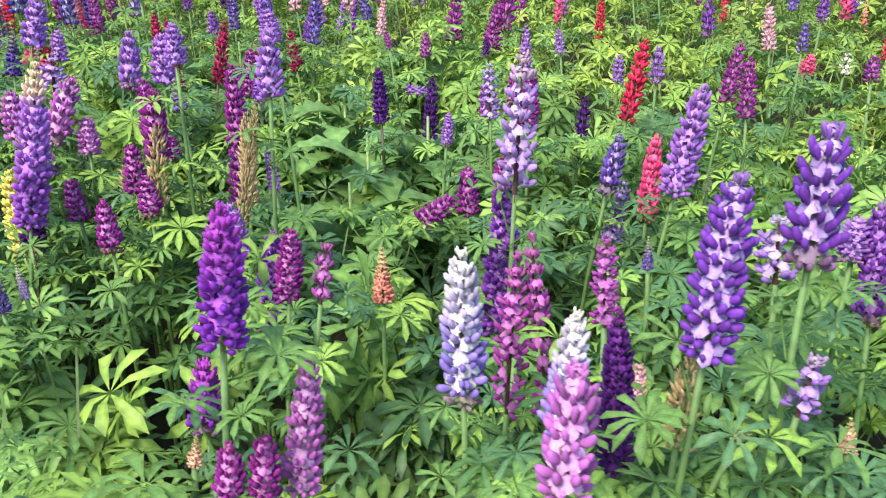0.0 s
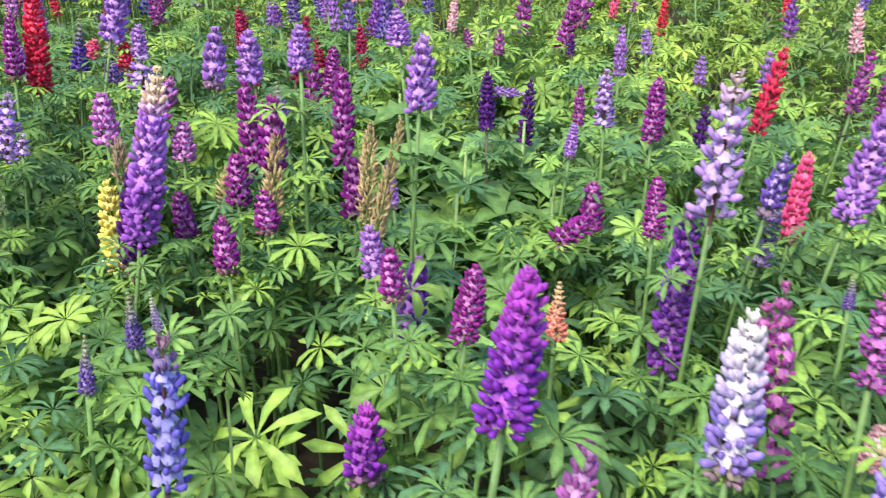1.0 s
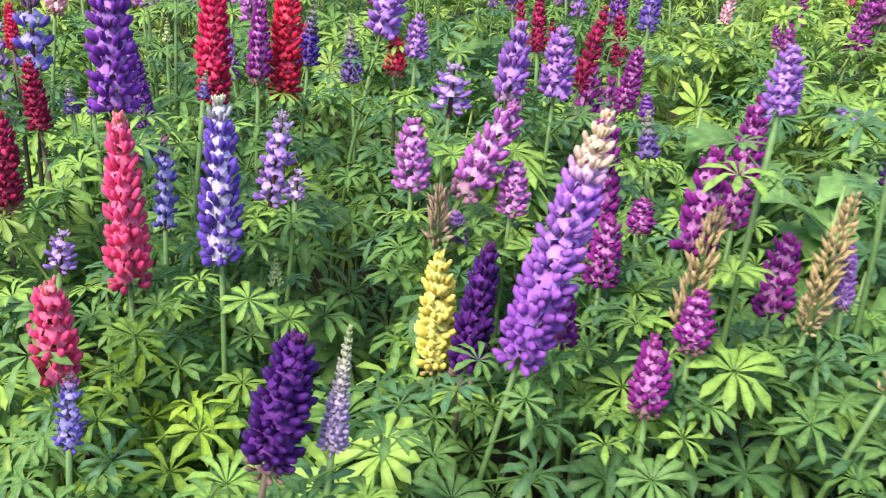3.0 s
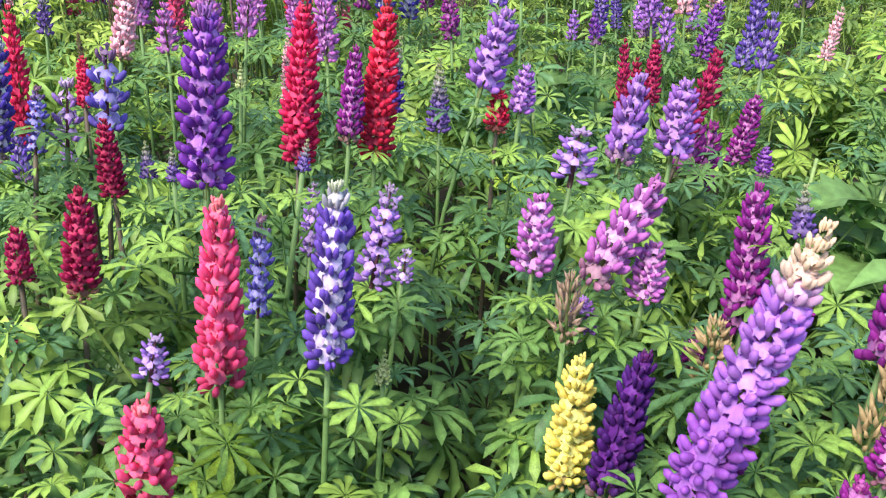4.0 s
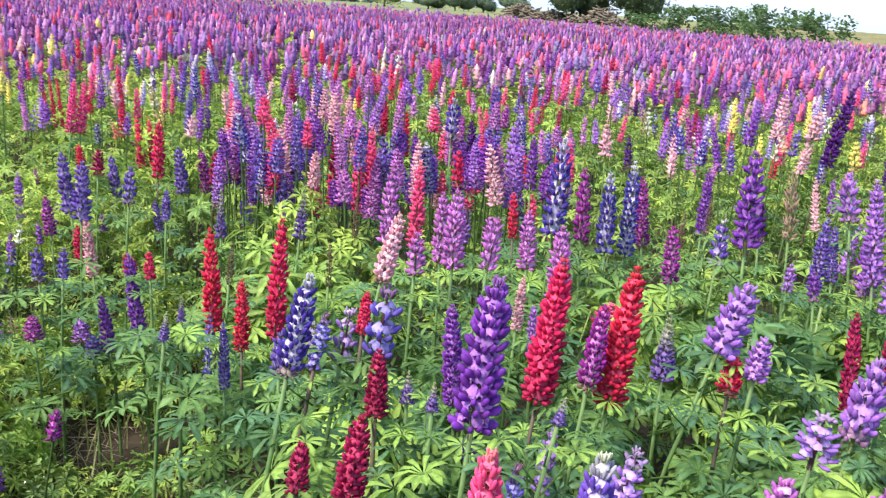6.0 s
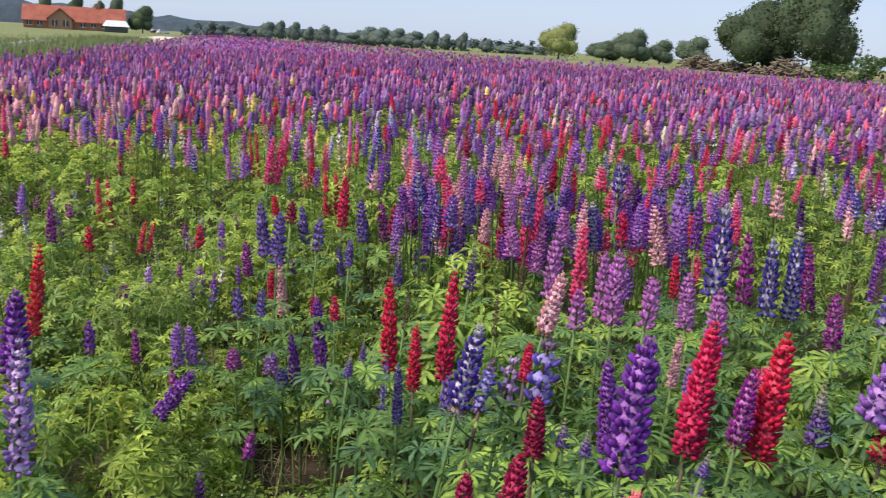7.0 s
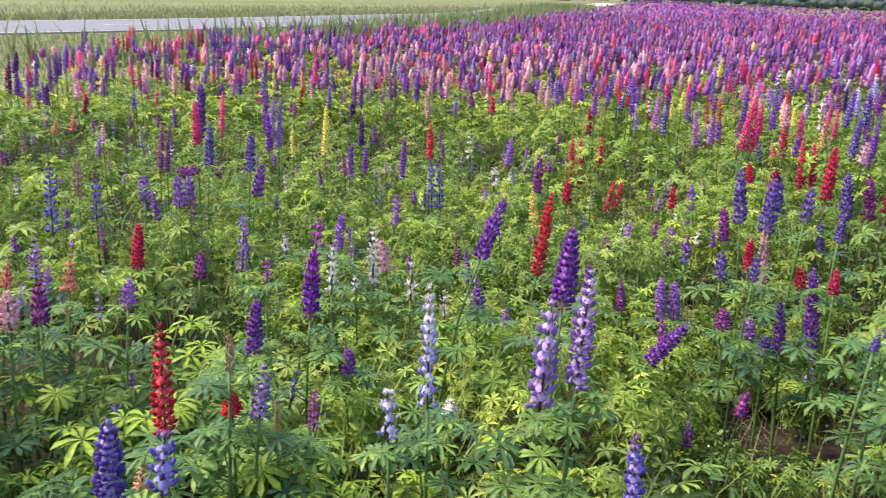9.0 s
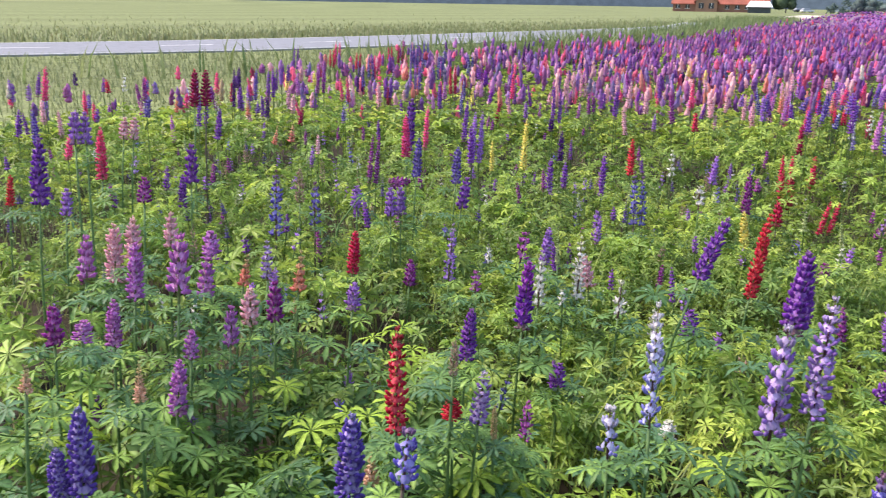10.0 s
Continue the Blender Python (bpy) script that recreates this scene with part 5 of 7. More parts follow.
lupin('d', -9.11, 0.06, 0.67, -0.000, 0.018, 0.370, 0.060)
lupin('bq', -4.85, 0.23, 0.52, 0.000, 0.013, 0.345, 0.078)
lupin('bq', -4.92, 0.43, 0.55, 0.000, 0.006, 0.236, 0.069)
lupin('k', -5.50, 1.01, 0.79, -0.000, -0.001, 0.250, 0.059)
lupin('p', -6.09, 1.56, 0.60, -0.002, -0.007, 0.286, 0.078)
lupin('m', -5.00, 0.82, 0.74, 0.021, 0.117, 0.019, 0.077)
lupin('l', -4.72, 0.79, 0.63, -0.000, -0.000, 0.150, 0.067)
lupin('l', -4.72, 0.84, 0.63, -0.000, -0.000, 0.150, 0.067)
lupin('b', -7.21, -0.59, 0.82, -0.002, 0.018, 0.146, 0.078)
lupin('sx', -4.97, 0.36, 0.66, 0.000, 0.005, 0.177, 0.058)
lupin('l', -4.64, -0.70, 0.71, -0.002, 0.012, 0.129, 0.061)
lupin('r', -10.02, -0.40, 0.66, -0.001, 0.018, 0.300, 0.078)
lupin('k', -10.03, -0.17, 0.70, -0.000, 0.013, 0.232, 0.078)
lupin('k', -8.40, -0.38, 0.74, -0.001, 0.008, 0.135, 0.078)
lupin('d', -11.11, 0.04, 0.69, -0.000, 0.023, 0.207, 0.072)
lupin('p', -8.80, 0.07, 0.69, -0.000, 0.010, 0.205, 0.073)
lupin('c', -9.16, -0.01, 0.69, -0.000, 0.011, 0.213, 0.075)
lupin('p', -6.87, -0.09, 0.70, -0.001, 0.027, 0.222, 0.078)
lupin('p', -7.19, -0.23, 0.75, -0.001, 0.020, 0.214, 0.062)
lupin('p', -7.19, -0.18, 0.75, -0.001, 0.020, 0.214, 0.062)
lupin('b', -10.03, 0.22, 0.63, 0.000, 0.026, 0.329, 0.077)
lupin('d', -8.13, 0.29, 0.69, 0.000, 0.007, 0.172, 0.067)
lupin('p', -10.43, 0.42, 0.70, 0.000, 0.009, 0.245, 0.054)
lupin('p', -10.43, 0.46, 0.70, 0.000, 0.009, 0.245, 0.054)
lupin('p', -10.43, 0.52, 0.77, 0.001, 0.020, 0.220, 0.070)
lupin('p', -10.43, 0.58, 0.77, 0.001, 0.020, 0.220, 0.070)
lupin('p', -13.25, 0.81, 0.71, 0.001, 0.025, 0.313, 0.065)
lupin('p', -13.25, 0.86, 0.71, 0.001, 0.025, 0.313, 0.065)
lupin('n', -8.22, 0.51, 0.71, 0.001, 0.015, 0.175, 0.078)
lupin('o', -6.64, 0.41, 0.71, 0.001, 0.020, 0.141, 0.070)
lupin('o', -6.86, 0.30, 0.66, 0.001, 0.038, 0.162, 0.057)
lupin('r', -13.67, 1.37, 0.70, 0.001, 0.005, 0.277, 0.057)
lupin('r', -13.67, 1.42, 0.70, 0.001, 0.005, 0.277, 0.057)
lupin('k', -14.15, 1.49, 0.71, 0.002, 0.023, 0.338, 0.070)
lupin('k', -14.15, 1.55, 0.71, 0.002, 0.023, 0.338, 0.070)
lupin('m', -9.56, 0.84, 0.75, 0.000, 0.005, 0.226, 0.065)
lupin('m', -9.56, 0.90, 0.75, 0.000, 0.005, 0.226, 0.065)
lupin('ml', -10.53, 0.93, 0.77, 0.000, 0.005, 0.224, 0.071)
lupin('ml', -10.53, 0.99, 0.77, 0.000, 0.005, 0.224, 0.071)
lupin('c', -7.55, 0.53, 0.70, 0.001, 0.022, 0.143, 0.067)
lupin('k', -8.91, 1.02, 0.73, -0.002, -0.018, 0.234, 0.060)
lupin('k', -8.90, 1.08, 0.73, -0.002, -0.018, 0.234, 0.060)
lupin('r', -13.10, 1.68, 0.72, 0.002, 0.018, 0.236, 0.060)
lupin('r', -13.09, 1.73, 0.72, 0.002, 0.018, 0.236, 0.060)
lupin('d', -10.13, 1.32, 0.70, 0.002, 0.015, 0.243, 0.054)
lupin('d', -10.12, 1.37, 0.70, 0.002, 0.015, 0.243, 0.054)
lupin('wb', -11.66, 1.66, 0.68, 0.000, 0.002, 0.336, 0.062)
lupin('wb', -11.65, 1.71, 0.68, 0.000, 0.002, 0.336, 0.062)
lupin('k', -12.13, 1.78, 0.75, 0.005, 0.031, 0.234, 0.065)
lupin('k', -12.12, 1.84, 0.75, 0.005, 0.031, 0.234, 0.065)
lupin('p', -9.42, 1.51, 0.71, 0.004, 0.023, 0.228, 0.054)
lupin('p', -9.41, 1.56, 0.71, 0.004, 0.023, 0.228, 0.054)
lupin('r', -14.87, 2.44, 0.71, 0.000, 0.000, 0.252, 0.058)
lupin('r', -14.87, 2.49, 0.71, 0.000, 0.000, 0.252, 0.058)
lupin('c', -14.10, 2.46, 0.73, 0.003, 0.017, 0.274, 0.066)
lupin('c', -14.09, 2.52, 0.73, 0.003, 0.017, 0.274, 0.066)
lupin('b', -12.91, 2.44, 0.75, -0.000, -0.002, 0.375, 0.057)
lupin('b', -12.90, 2.48, 0.75, -0.000, -0.002, 0.375, 0.057)
lupin('b', -12.89, 2.53, 0.75, -0.000, -0.002, 0.375, 0.057)
lupin('b', -14.52, 2.96, 0.68, -0.001, -0.004, 0.389, 0.068)
lupin('b', -14.51, 3.02, 0.68, -0.001, -0.004, 0.389, 0.068)
lupin('wb', -12.36, 2.49, 0.68, -0.001, -0.003, 0.302, 0.058)
lupin('wb', -12.36, 2.54, 0.68, -0.001, -0.003, 0.302, 0.058)
lupin('wb', -11.57, 2.54, 0.70, 0.002, 0.009, 0.339, 0.068)
lupin('wb', -11.56, 2.59, 0.70, 0.002, 0.009, 0.339, 0.068)
lupin('r', -9.89, 2.31, 0.69, -0.001, -0.006, 0.315, 0.061)
lupin('r', -9.88, 2.36, 0.69, -0.001, -0.006, 0.315, 0.061)
lupin('l', -9.60, 1.81, 0.78, -0.000, -0.002, 0.278, 0.054)
lupin('l', -9.59, 1.86, 0.78, -0.000, -0.002, 0.278, 0.054)
lupin('l', -9.58, 1.90, 0.78, -0.000, -0.002, 0.278, 0.054)
lupin('wb', -11.88, 3.01, 0.72, 0.002, 0.008, 0.293, 0.065)
lupin('wb', -11.87, 3.06, 0.72, 0.002, 0.008, 0.293, 0.065)
lupin('m', -10.86, 2.92, 0.70, 0.001, 0.005, 0.296, 0.060)
lupin('m', -10.85, 2.97, 0.70, 0.001, 0.005, 0.296, 0.060)
lupin('d', -15.07, 4.37, 0.70, 0.008, 0.026, 0.338, 0.066)
lupin('d', -15.05, 4.42, 0.70, 0.008, 0.026, 0.338, 0.066)
lupin('d', -14.78, 4.70, 0.70, 0.013, 0.039, 0.370, 0.071)
lupin('d', -14.76, 4.76, 0.70, 0.013, 0.039, 0.370, 0.071)
lupin('p', -8.95, 1.98, 0.65, -0.001, -0.004, 0.263, 0.072)
lupin('k', -11.34, 3.84, 0.71, 0.006, 0.016, 0.257, 0.059)
lupin('k', -11.33, 3.89, 0.71, 0.006, 0.016, 0.257, 0.059)
lupin('n', -9.15, 3.38, 0.70, -0.002, -0.006, 0.323, 0.066)
lupin('n', -9.13, 3.44, 0.70, -0.002, -0.006, 0.323, 0.066)
lupin('n', -9.63, 3.72, 0.68, -0.001, -0.003, 0.269, 0.054)
lupin('n', -9.61, 3.76, 0.68, -0.001, -0.003, 0.269, 0.054)
lupin('p', -7.47, 2.62, 0.70, 0.002, 0.004, 0.281, 0.059)
lupin('p', -7.45, 2.67, 0.70, 0.002, 0.004, 0.281, 0.059)
lupin('m', -7.74, 3.05, 0.73, -0.005, -0.011, 0.196, 0.056)
lupin('m', -7.73, 3.09, 0.73, -0.005, -0.011, 0.196, 0.056)
lupin('y', -10.08, 2.47, 0.62, 0.002, 0.008, 0.200, 0.050)
lupin('w2', -10.35, 1.78, 0.65, -0.002, -0.013, 0.226, 0.064)
lupin('p', -9.37, 0.34, 0.73, 0.000, 0.010, 0.263, 0.063)
lupin('p', -9.37, 0.39, 0.73, 0.000, 0.010, 0.263, 0.063)
lupin('w2', -7.90, 0.93, 0.68, 0.000, 0.002, 0.152, 0.062)
lupin('b', -7.90, 0.91, 0.66, 0.001, 0.012, 0.152, 0.057)
lupin('n', -6.47, 0.58, 0.65, 0.000, 0.003, 0.139, 0.050)
lupin('b', -3.07, 2.84, 0.77, 0.008, 0.009, 0.221, 0.075)
lupin('b', -3.17, 3.16, 0.75, 0.009, 0.010, 0.161, 0.061)
lupin('r', -3.57, 3.73, 0.72, 0.009, 0.009, 0.273, 0.068)
lupin('c', -3.58, 3.38, 0.78, 0.005, 0.006, 0.122, 0.063)
lupin('c', -3.19, 3.69, 0.75, 0.007, 0.006, 0.152, 0.060)
lupin('m', -3.11, 3.74, 0.78, 0.003, 0.002, 0.152, 0.070)
lupin('b', -2.87, 3.60, 0.74, 0.011, 0.008, 0.297, 0.078)
lupin('b', -2.61, 3.43, 0.74, -0.009, -0.007, 0.189, 0.066)
lupin('p', -3.01, 4.14, 0.77, -0.000, -0.000, 0.261, 0.054)
lupin('p', -2.97, 4.16, 0.77, -0.000, -0.000, 0.261, 0.054)
lupin('rk', -2.63, 3.83, 0.72, 0.001, 0.001, 0.306, 0.078)
lupin('k', -2.43, 3.70, 0.75, 0.001, 0.001, 0.364, 0.060)
lupin('k', -2.39, 3.73, 0.75, 0.001, 0.001, 0.364, 0.060)
lupin('ml', -1.76, 2.79, 0.93, 0.008, 0.004, 0.226, 0.064)
lupin('k', -1.78, 3.00, 0.87, 0.005, 0.003, 0.280, 0.059)
lupin('r', -1.92, 3.59, 0.94, -0.003, -0.002, 0.148, 0.059)
lupin('ml', -1.49, 2.67, 0.94, 0.003, 0.001, 0.214, 0.066)
lupin('ml', -1.61, 2.84, 0.89, -0.001, -0.000, 0.214, 0.056)
lupin('ml', -1.52, 2.99, 0.92, -0.003, -0.001, 0.096, 0.050)
lupin('r', -1.60, 3.38, 0.85, -0.008, -0.003, 0.165, 0.042)
lupin('ml', -1.34, 2.83, 0.93, -0.004, -0.001, 0.164, 0.058)
lupin('wb', -1.37, 3.11, 0.96, 0.013, 0.004, 0.300, 0.077)
lupin('m', -1.35, 3.36, 0.89, -0.012, -0.004, 0.242, 0.058)
lupin('wb', -1.23, 3.22, 0.90, -0.010, -0.003, 0.259, 0.062)
lupin('wb', -1.19, 3.32, 0.88, -0.003, -0.001, 0.309, 0.063)
lupin('m', -1.17, 3.45, 0.89, -0.023, -0.005, 0.231, 0.055)
lupin('m', -0.98, 3.00, 0.92, -0.011, -0.002, 0.158, 0.055)
lupin('p', -1.06, 3.91, 0.85, -0.002, -0.000, 0.254, 0.050)
lupin('wv', -0.88, 3.09, 0.96, 0.005, 0.001, 0.136, 0.059)
lupin('p', -0.80, 2.99, 1.05, -0.011, -0.001, 0.259, 0.078)
lupin('y', -1.29, 5.96, 0.99, -0.004, -0.001, 0.208, 0.072)
lupin('y', -0.60, 5.01, 0.99, -0.016, -0.000, 0.144, 0.062)
lupin('d', -0.72, 4.98, 1.01, 0.057, 0.002, 0.363, 0.078)
lupin('n', -0.98, 5.25, 1.07, 0.018, 0.002, 0.223, 0.078)
lupin('n', -0.81, 5.15, 1.10, 0.018, 0.001, 0.135, 0.078)
lupin('sx', -0.75, 3.79, 0.91, -0.020, -0.001, 0.241, 0.058)
lupin('l', -0.48, 3.34, 0.92, -0.041, 0.001, 0.307, 0.064)
lupin('l', -0.57, 3.63, 1.03, -0.028, -0.000, 0.159, 0.071)
lupin('n', -0.39, 3.47, 0.93, -0.029, 0.002, 0.233, 0.059)
lupin('p', -0.62, 3.20, 0.88, -0.012, -0.000, 0.090, 0.038)
lupin('b', -0.59, 3.61, 0.84, -0.018, -0.000, 0.184, 0.040)
lupin('b', -1.49, 5.36, 0.91, -0.018, -0.004, 0.238, 0.060)
lupin('b', -2.22, 4.61, 0.92, -0.005, -0.002, 0.327, 0.071)
lupin('wb', -2.23, 4.15, 1.02, 0.004, 0.002, 0.197, 0.078)
lupin('d', -2.05, 3.97, 0.90, -0.001, -0.000, 0.259, 0.061)
lupin('l', -1.75, 3.72, 0.96, -0.005, -0.002, 0.247, 0.072)
lupin('p', -1.79, 4.03, 0.89, -0.004, -0.001, 0.224, 0.056)
lupin('r', -2.57, 4.34, 0.88, 0.002, 0.001, 0.226, 0.054)
lupin('r', -2.88, 4.66, 0.93, 0.006, 0.003, 0.176, 0.059)
lupin('r', -4.73, 4.63, 0.68, -0.016, -0.017, 0.457, 0.078)
lupin('k', -4.37, 3.92, 0.82, 0.021, 0.024, 0.288, 0.062)
lupin('k', -4.34, 3.96, 0.82, 0.021, 0.024, 0.288, 0.062)
lupin('k', -4.69, 4.71, 0.77, -0.001, -0.001, 0.218, 0.076)
lupin('k', -4.68, 4.93, 0.81, 0.002, 0.002, 0.211, 0.053)
lupin('k', -4.64, 4.96, 0.81, 0.002, 0.002, 0.211, 0.053)
lupin('p', -4.16, 4.67, 0.80, 0.007, 0.006, 0.261, 0.058)
lupin('p', -4.12, 4.70, 0.80, 0.007, 0.006, 0.261, 0.058)
lupin('b', -4.16, 4.58, 0.78, 0.012, 0.011, 0.257, 0.078)
lupin('b', -5.43, 6.65, 0.74, 0.005, 0.004, 0.325, 0.053)
lupin('b', -5.40, 6.68, 0.74, 0.005, 0.004, 0.325, 0.053)
lupin('r', -2.52, 2.62, 0.71, -0.001, -0.001, 0.095, 0.042)
lupin('b', -3.04, 3.23, 0.70, 0.004, 0.004, 0.127, 0.044)
lupin('b', -2.75, 2.48, 0.70, 0.005, 0.006, 0.107, 0.041)
lupin('r', -2.14, 2.48, 0.67, -0.006, -0.006, 0.308, 0.062)
lupin('r', -2.00, 2.58, 0.65, 0.015, 0.011, 0.361, 0.066)
lupin('r', -1.99, 2.42, 0.67, 0.001, 0.001, 0.207, 0.049)
lupin('lv', -1.75, 2.42, 0.67, -0.005, -0.004, 0.140, 0.040)
lupin('b', -1.94, 2.29, 0.62, -0.001, -0.001, 0.185, 0.034)
lupin('bq', -2.07, 2.37, 0.59, 0.009, 0.008, 0.206, 0.030)
lupin('b', -1.73, 2.24, 0.72, 0.001, 0.001, 0.121, 0.050)
lupin('up', -2.22, 3.00, 0.82, 0.015, 0.010, 0.191, 0.052)
lupin('up', -2.49, 2.92, 0.79, 0.001, 0.001, 0.174, 0.045)
lupin('l', -1.20, 2.54, 0.81, -0.005, -0.002, 0.129, 0.032)
lupin('c', -0.50, 2.60, 0.83, -0.017, 0.001, 0.224, 0.041)
lupin('st', -2.22, 2.64, 0.75, 0.010, 0.008, 0.139, 0.023)
lupin('st', -1.98, 2.82, 0.75, 0.004, 0.003, 0.143, 0.024)
lupin('st', -2.14, 3.22, 0.76, 0.004, 0.002, 0.183, 0.028)
lupin('st', -0.97, 3.44, 0.96, -0.000, -0.000, 0.128, 0.023)
lupin('st', -1.01, 3.24, 0.95, 0.001, 0.000, 0.121, 0.022)
lupin('l', 0.58, 2.82, 0.86, -0.001, -0.000, 0.152, 0.044)
lupin('l', 0.45, 2.04, 0.86, 0.007, 0.001, 0.085, 0.030)
lupin('mq', 0.66, 3.87, 0.86, 0.008, 0.001, 0.091, 0.044)
lupin('mq', 0.38, 1.22, 0.86, 0.018, 0.003, 0.109, 0.041)
lupin('up', 0.90, 1.42, 0.86, -0.004, -0.001, 0.063, 0.021)
lupin('u', 1.04, 1.82, 0.86, 0.002, 0.000, 0.056, 0.020)
lupin('uo', 0.35, 0.81, 0.86, 0.007, 0.001, 0.045, 0.020)
lupin('k', -1.09, 2.70, 0.86, 0.032, 0.006, 0.066, 0.057)
lupin('l', -0.49, 3.41, 0.86, -0.003, -0.001, 0.147, 0.064)
lupin('b', -0.23, 3.17, 0.86, 0.019, 0.004, 0.207, 0.062)
lupin('b', -0.63, 3.40, 0.86, 0.003, 0.001, 0.228, 0.052)
lupin('l', -0.70, 3.33, 0.86, 0.002, 0.001, 0.088, 0.040)
lupin('p', -0.22, 4.14, 0.86, 0.000, 0.000, 0.120, 0.076)
lupin('l', 0.18, 4.30, 0.86, -0.005, -0.001, 0.123, 0.073)
lupin('m', 0.45, 3.46, 0.86, 0.017, 0.004, 0.207, 0.080)
lupin('p', 0.40, 4.14, 0.86, 0.004, 0.001, 0.175, 0.080)
lupin('d', 0.43, 3.03, 0.86, -0.004, -0.001, 0.067, 0.037)
lupin('l', 0.68, 3.12, 0.86, -0.011, -0.002, 0.085, 0.044)
lupin('lv', 0.53, 2.28, 0.86, -0.005, -0.001, 0.153, 0.056)
lupin('n', -1.25, 2.55, 0.86, 0.008, 0.002, 0.143, 0.032)
lupin('r', 0.97, 4.44, 0.86, -0.017, -0.004, 0.094, 0.067)
lupin('r', 1.10, 4.62, 0.86, -0.013, -0.003, 0.073, 0.075)
lupin('d', -0.85, 3.86, 0.86, -0.013, -0.003, 0.150, 0.059)
lupin('l', -0.43, 3.28, 0.86, -0.011, -0.003, 0.126, 0.055)
lupin('n', -0.29, 3.90, 0.86, -0.006, -0.002, 0.140, 0.067)
lupin('b', -0.16, 3.71, 0.86, -0.024, -0.006, 0.166, 0.053)
lupin('b', 0.01, 4.01, 0.86, -0.033, -0.009, 0.194, 0.080)
lupin('lv', -0.76, 1.83, 0.86, 0.008, 0.002, 0.057, 0.033)
lupin('up', -0.87, 2.46, 0.86, -0.001, -0.000, 0.159, 0.053)
lupin('b', -3.08, 3.99, 0.84, 0.011, 0.004, 0.118, 0.065)
lupin('l', -3.80, 5.41, 0.84, 0.004, 0.001, 0.246, 0.080)
lupin('r', -3.93, 6.09, 0.84, 0.000, 0.000, 0.157, 0.080)
lupin('b', -2.53, 4.08, 0.84, -0.006, -0.002, 0.177, 0.066)
lupin('n', -1.87, 5.40, 0.84, -0.007, -0.003, 0.187, 0.080)
lupin('k', -2.52, 5.95, 0.84, -0.008, -0.003, 0.142, 0.065)
lupin('m', -1.46, 6.00, 0.84, -0.033, -0.013, 0.232, 0.080)
lupin('wb', -0.33, 4.97, 0.84, -0.024, -0.010, 0.152, 0.080)
lupin('l', -0.35, 3.68, 0.84, -0.021, -0.008, 0.111, 0.054)
lupin('r', -0.29, 4.40, 0.84, -0.025, -0.010, 0.133, 0.053)
lupin('up', -1.91, 2.05, 0.84, 0.008, 0.003, 0.073, 0.025)
lupin('up', -1.96, 2.16, 0.84, 0.002, 0.001, 0.070, 0.024)
lupin('up', -1.10, 1.95, 0.84, 0.005, 0.002, 0.056, 0.038)
lupin('r', -5.16, 5.00, 0.55, -0.006, -0.007, 0.107, 0.080)
lupin('wb', -3.73, 7.07, 0.55, -0.041, -0.051, 0.348, 0.080)
lupin('d', -2.84, 5.00, 0.55, -0.012, -0.014, 0.192, 0.080)
lupin('p', -7.62, 3.24, 0.70, 0.011, 0.013, 0.282, 0.080)
lupin('n', -8.38, 3.71, 0.70, 0.013, 0.017, 0.262, 0.080)
lupin('n', -7.93, 3.68, 0.70, 0.006, 0.007, 0.241, 0.080)
lupin('y', -8.84, 2.28, 0.70, 0.003, 0.003, 0.182, 0.060)
lupin('r', -6.81, 3.57, 0.70, -0.003, -0.003, 0.156, 0.080)
lupin('r', -7.01, 5.06, 0.70, 0.002, 0.003, 0.154, 0.080)
lupin('r', -7.03, 4.98, 0.70, -0.001, -0.001, 0.153, 0.072)
lupin('r', -7.63, 5.26, 0.70, -0.009, -0.011, 0.245, 0.080)
lupin('l', -7.34, 4.51, 0.70, -0.012, -0.015, 0.226, 0.080)
lupin('d', -6.96, 2.42, 0.70, 0.004, 0.005, 0.123, 0.074)
lupin('l', -9.15, 6.09, 0.70, -0.006, -0.007, 0.291, 0.080)
lupin('p', -7.29, 4.74, 0.70, -0.003, -0.003, 0.154, 0.080)
lupin('b', -6.09, 4.98, 0.70, -0.004, -0.005, 0.116, 0.080)
lupin('k', -7.79, 7.22, 0.70, -0.014, -0.017, 0.282, 0.080)
lupin('n', -6.71, 6.37, 0.70, -0.027, -0.034, 0.189, 0.080)
lupin('m', -5.30, 3.20, 0.55, -0.001, -0.001, 0.092, 0.066)
lupin('w2', -5.84, 2.89, 0.55, -0.003, -0.004, 0.190, 0.076)
lupin('l', -5.57, 3.04, 0.55, 0.011, 0.014, 0.188, 0.080)
lupin('w2', -4.99, 2.63, 0.55, 0.000, 0.000, 0.133, 0.080)
lupin('m', -3.62, 3.15, 0.55, -0.007, -0.009, 0.172, 0.062)
lupin('r', -4.21, 3.32, 0.55, -0.004, -0.005, 0.128, 0.057)
lupin('b', -3.14, 2.70, 0.55, -0.003, -0.003, 0.136, 0.057)
lupin('m', -2.72, 2.34, 0.55, -0.003, -0.004, 0.076, 0.061)
lupin('b', -3.07, 3.79, 0.55, -0.012, -0.015, 0.157, 0.080)
lupin('mq', -4.15, 1.29, 0.55, 0.013, 0.016, 0.134, 0.080)
lupin('w2', -3.37, 1.42, 0.55, 0.003, 0.004, 0.148, 0.064)
lupin('p', -7.14, -1.45, 0.70, 0.005, 0.023, 0.198, 0.071)
lupin('p', -5.88, -0.37, 0.55, 0.002, 0.011, 0.154, 0.061)
lupin('lx', -6.44, -0.61, 0.55, 0.002, 0.010, 0.130, 0.074)
lupin('m', -7.32, 3.64, 0.70, -0.007, -0.030, 0.237, 0.080)
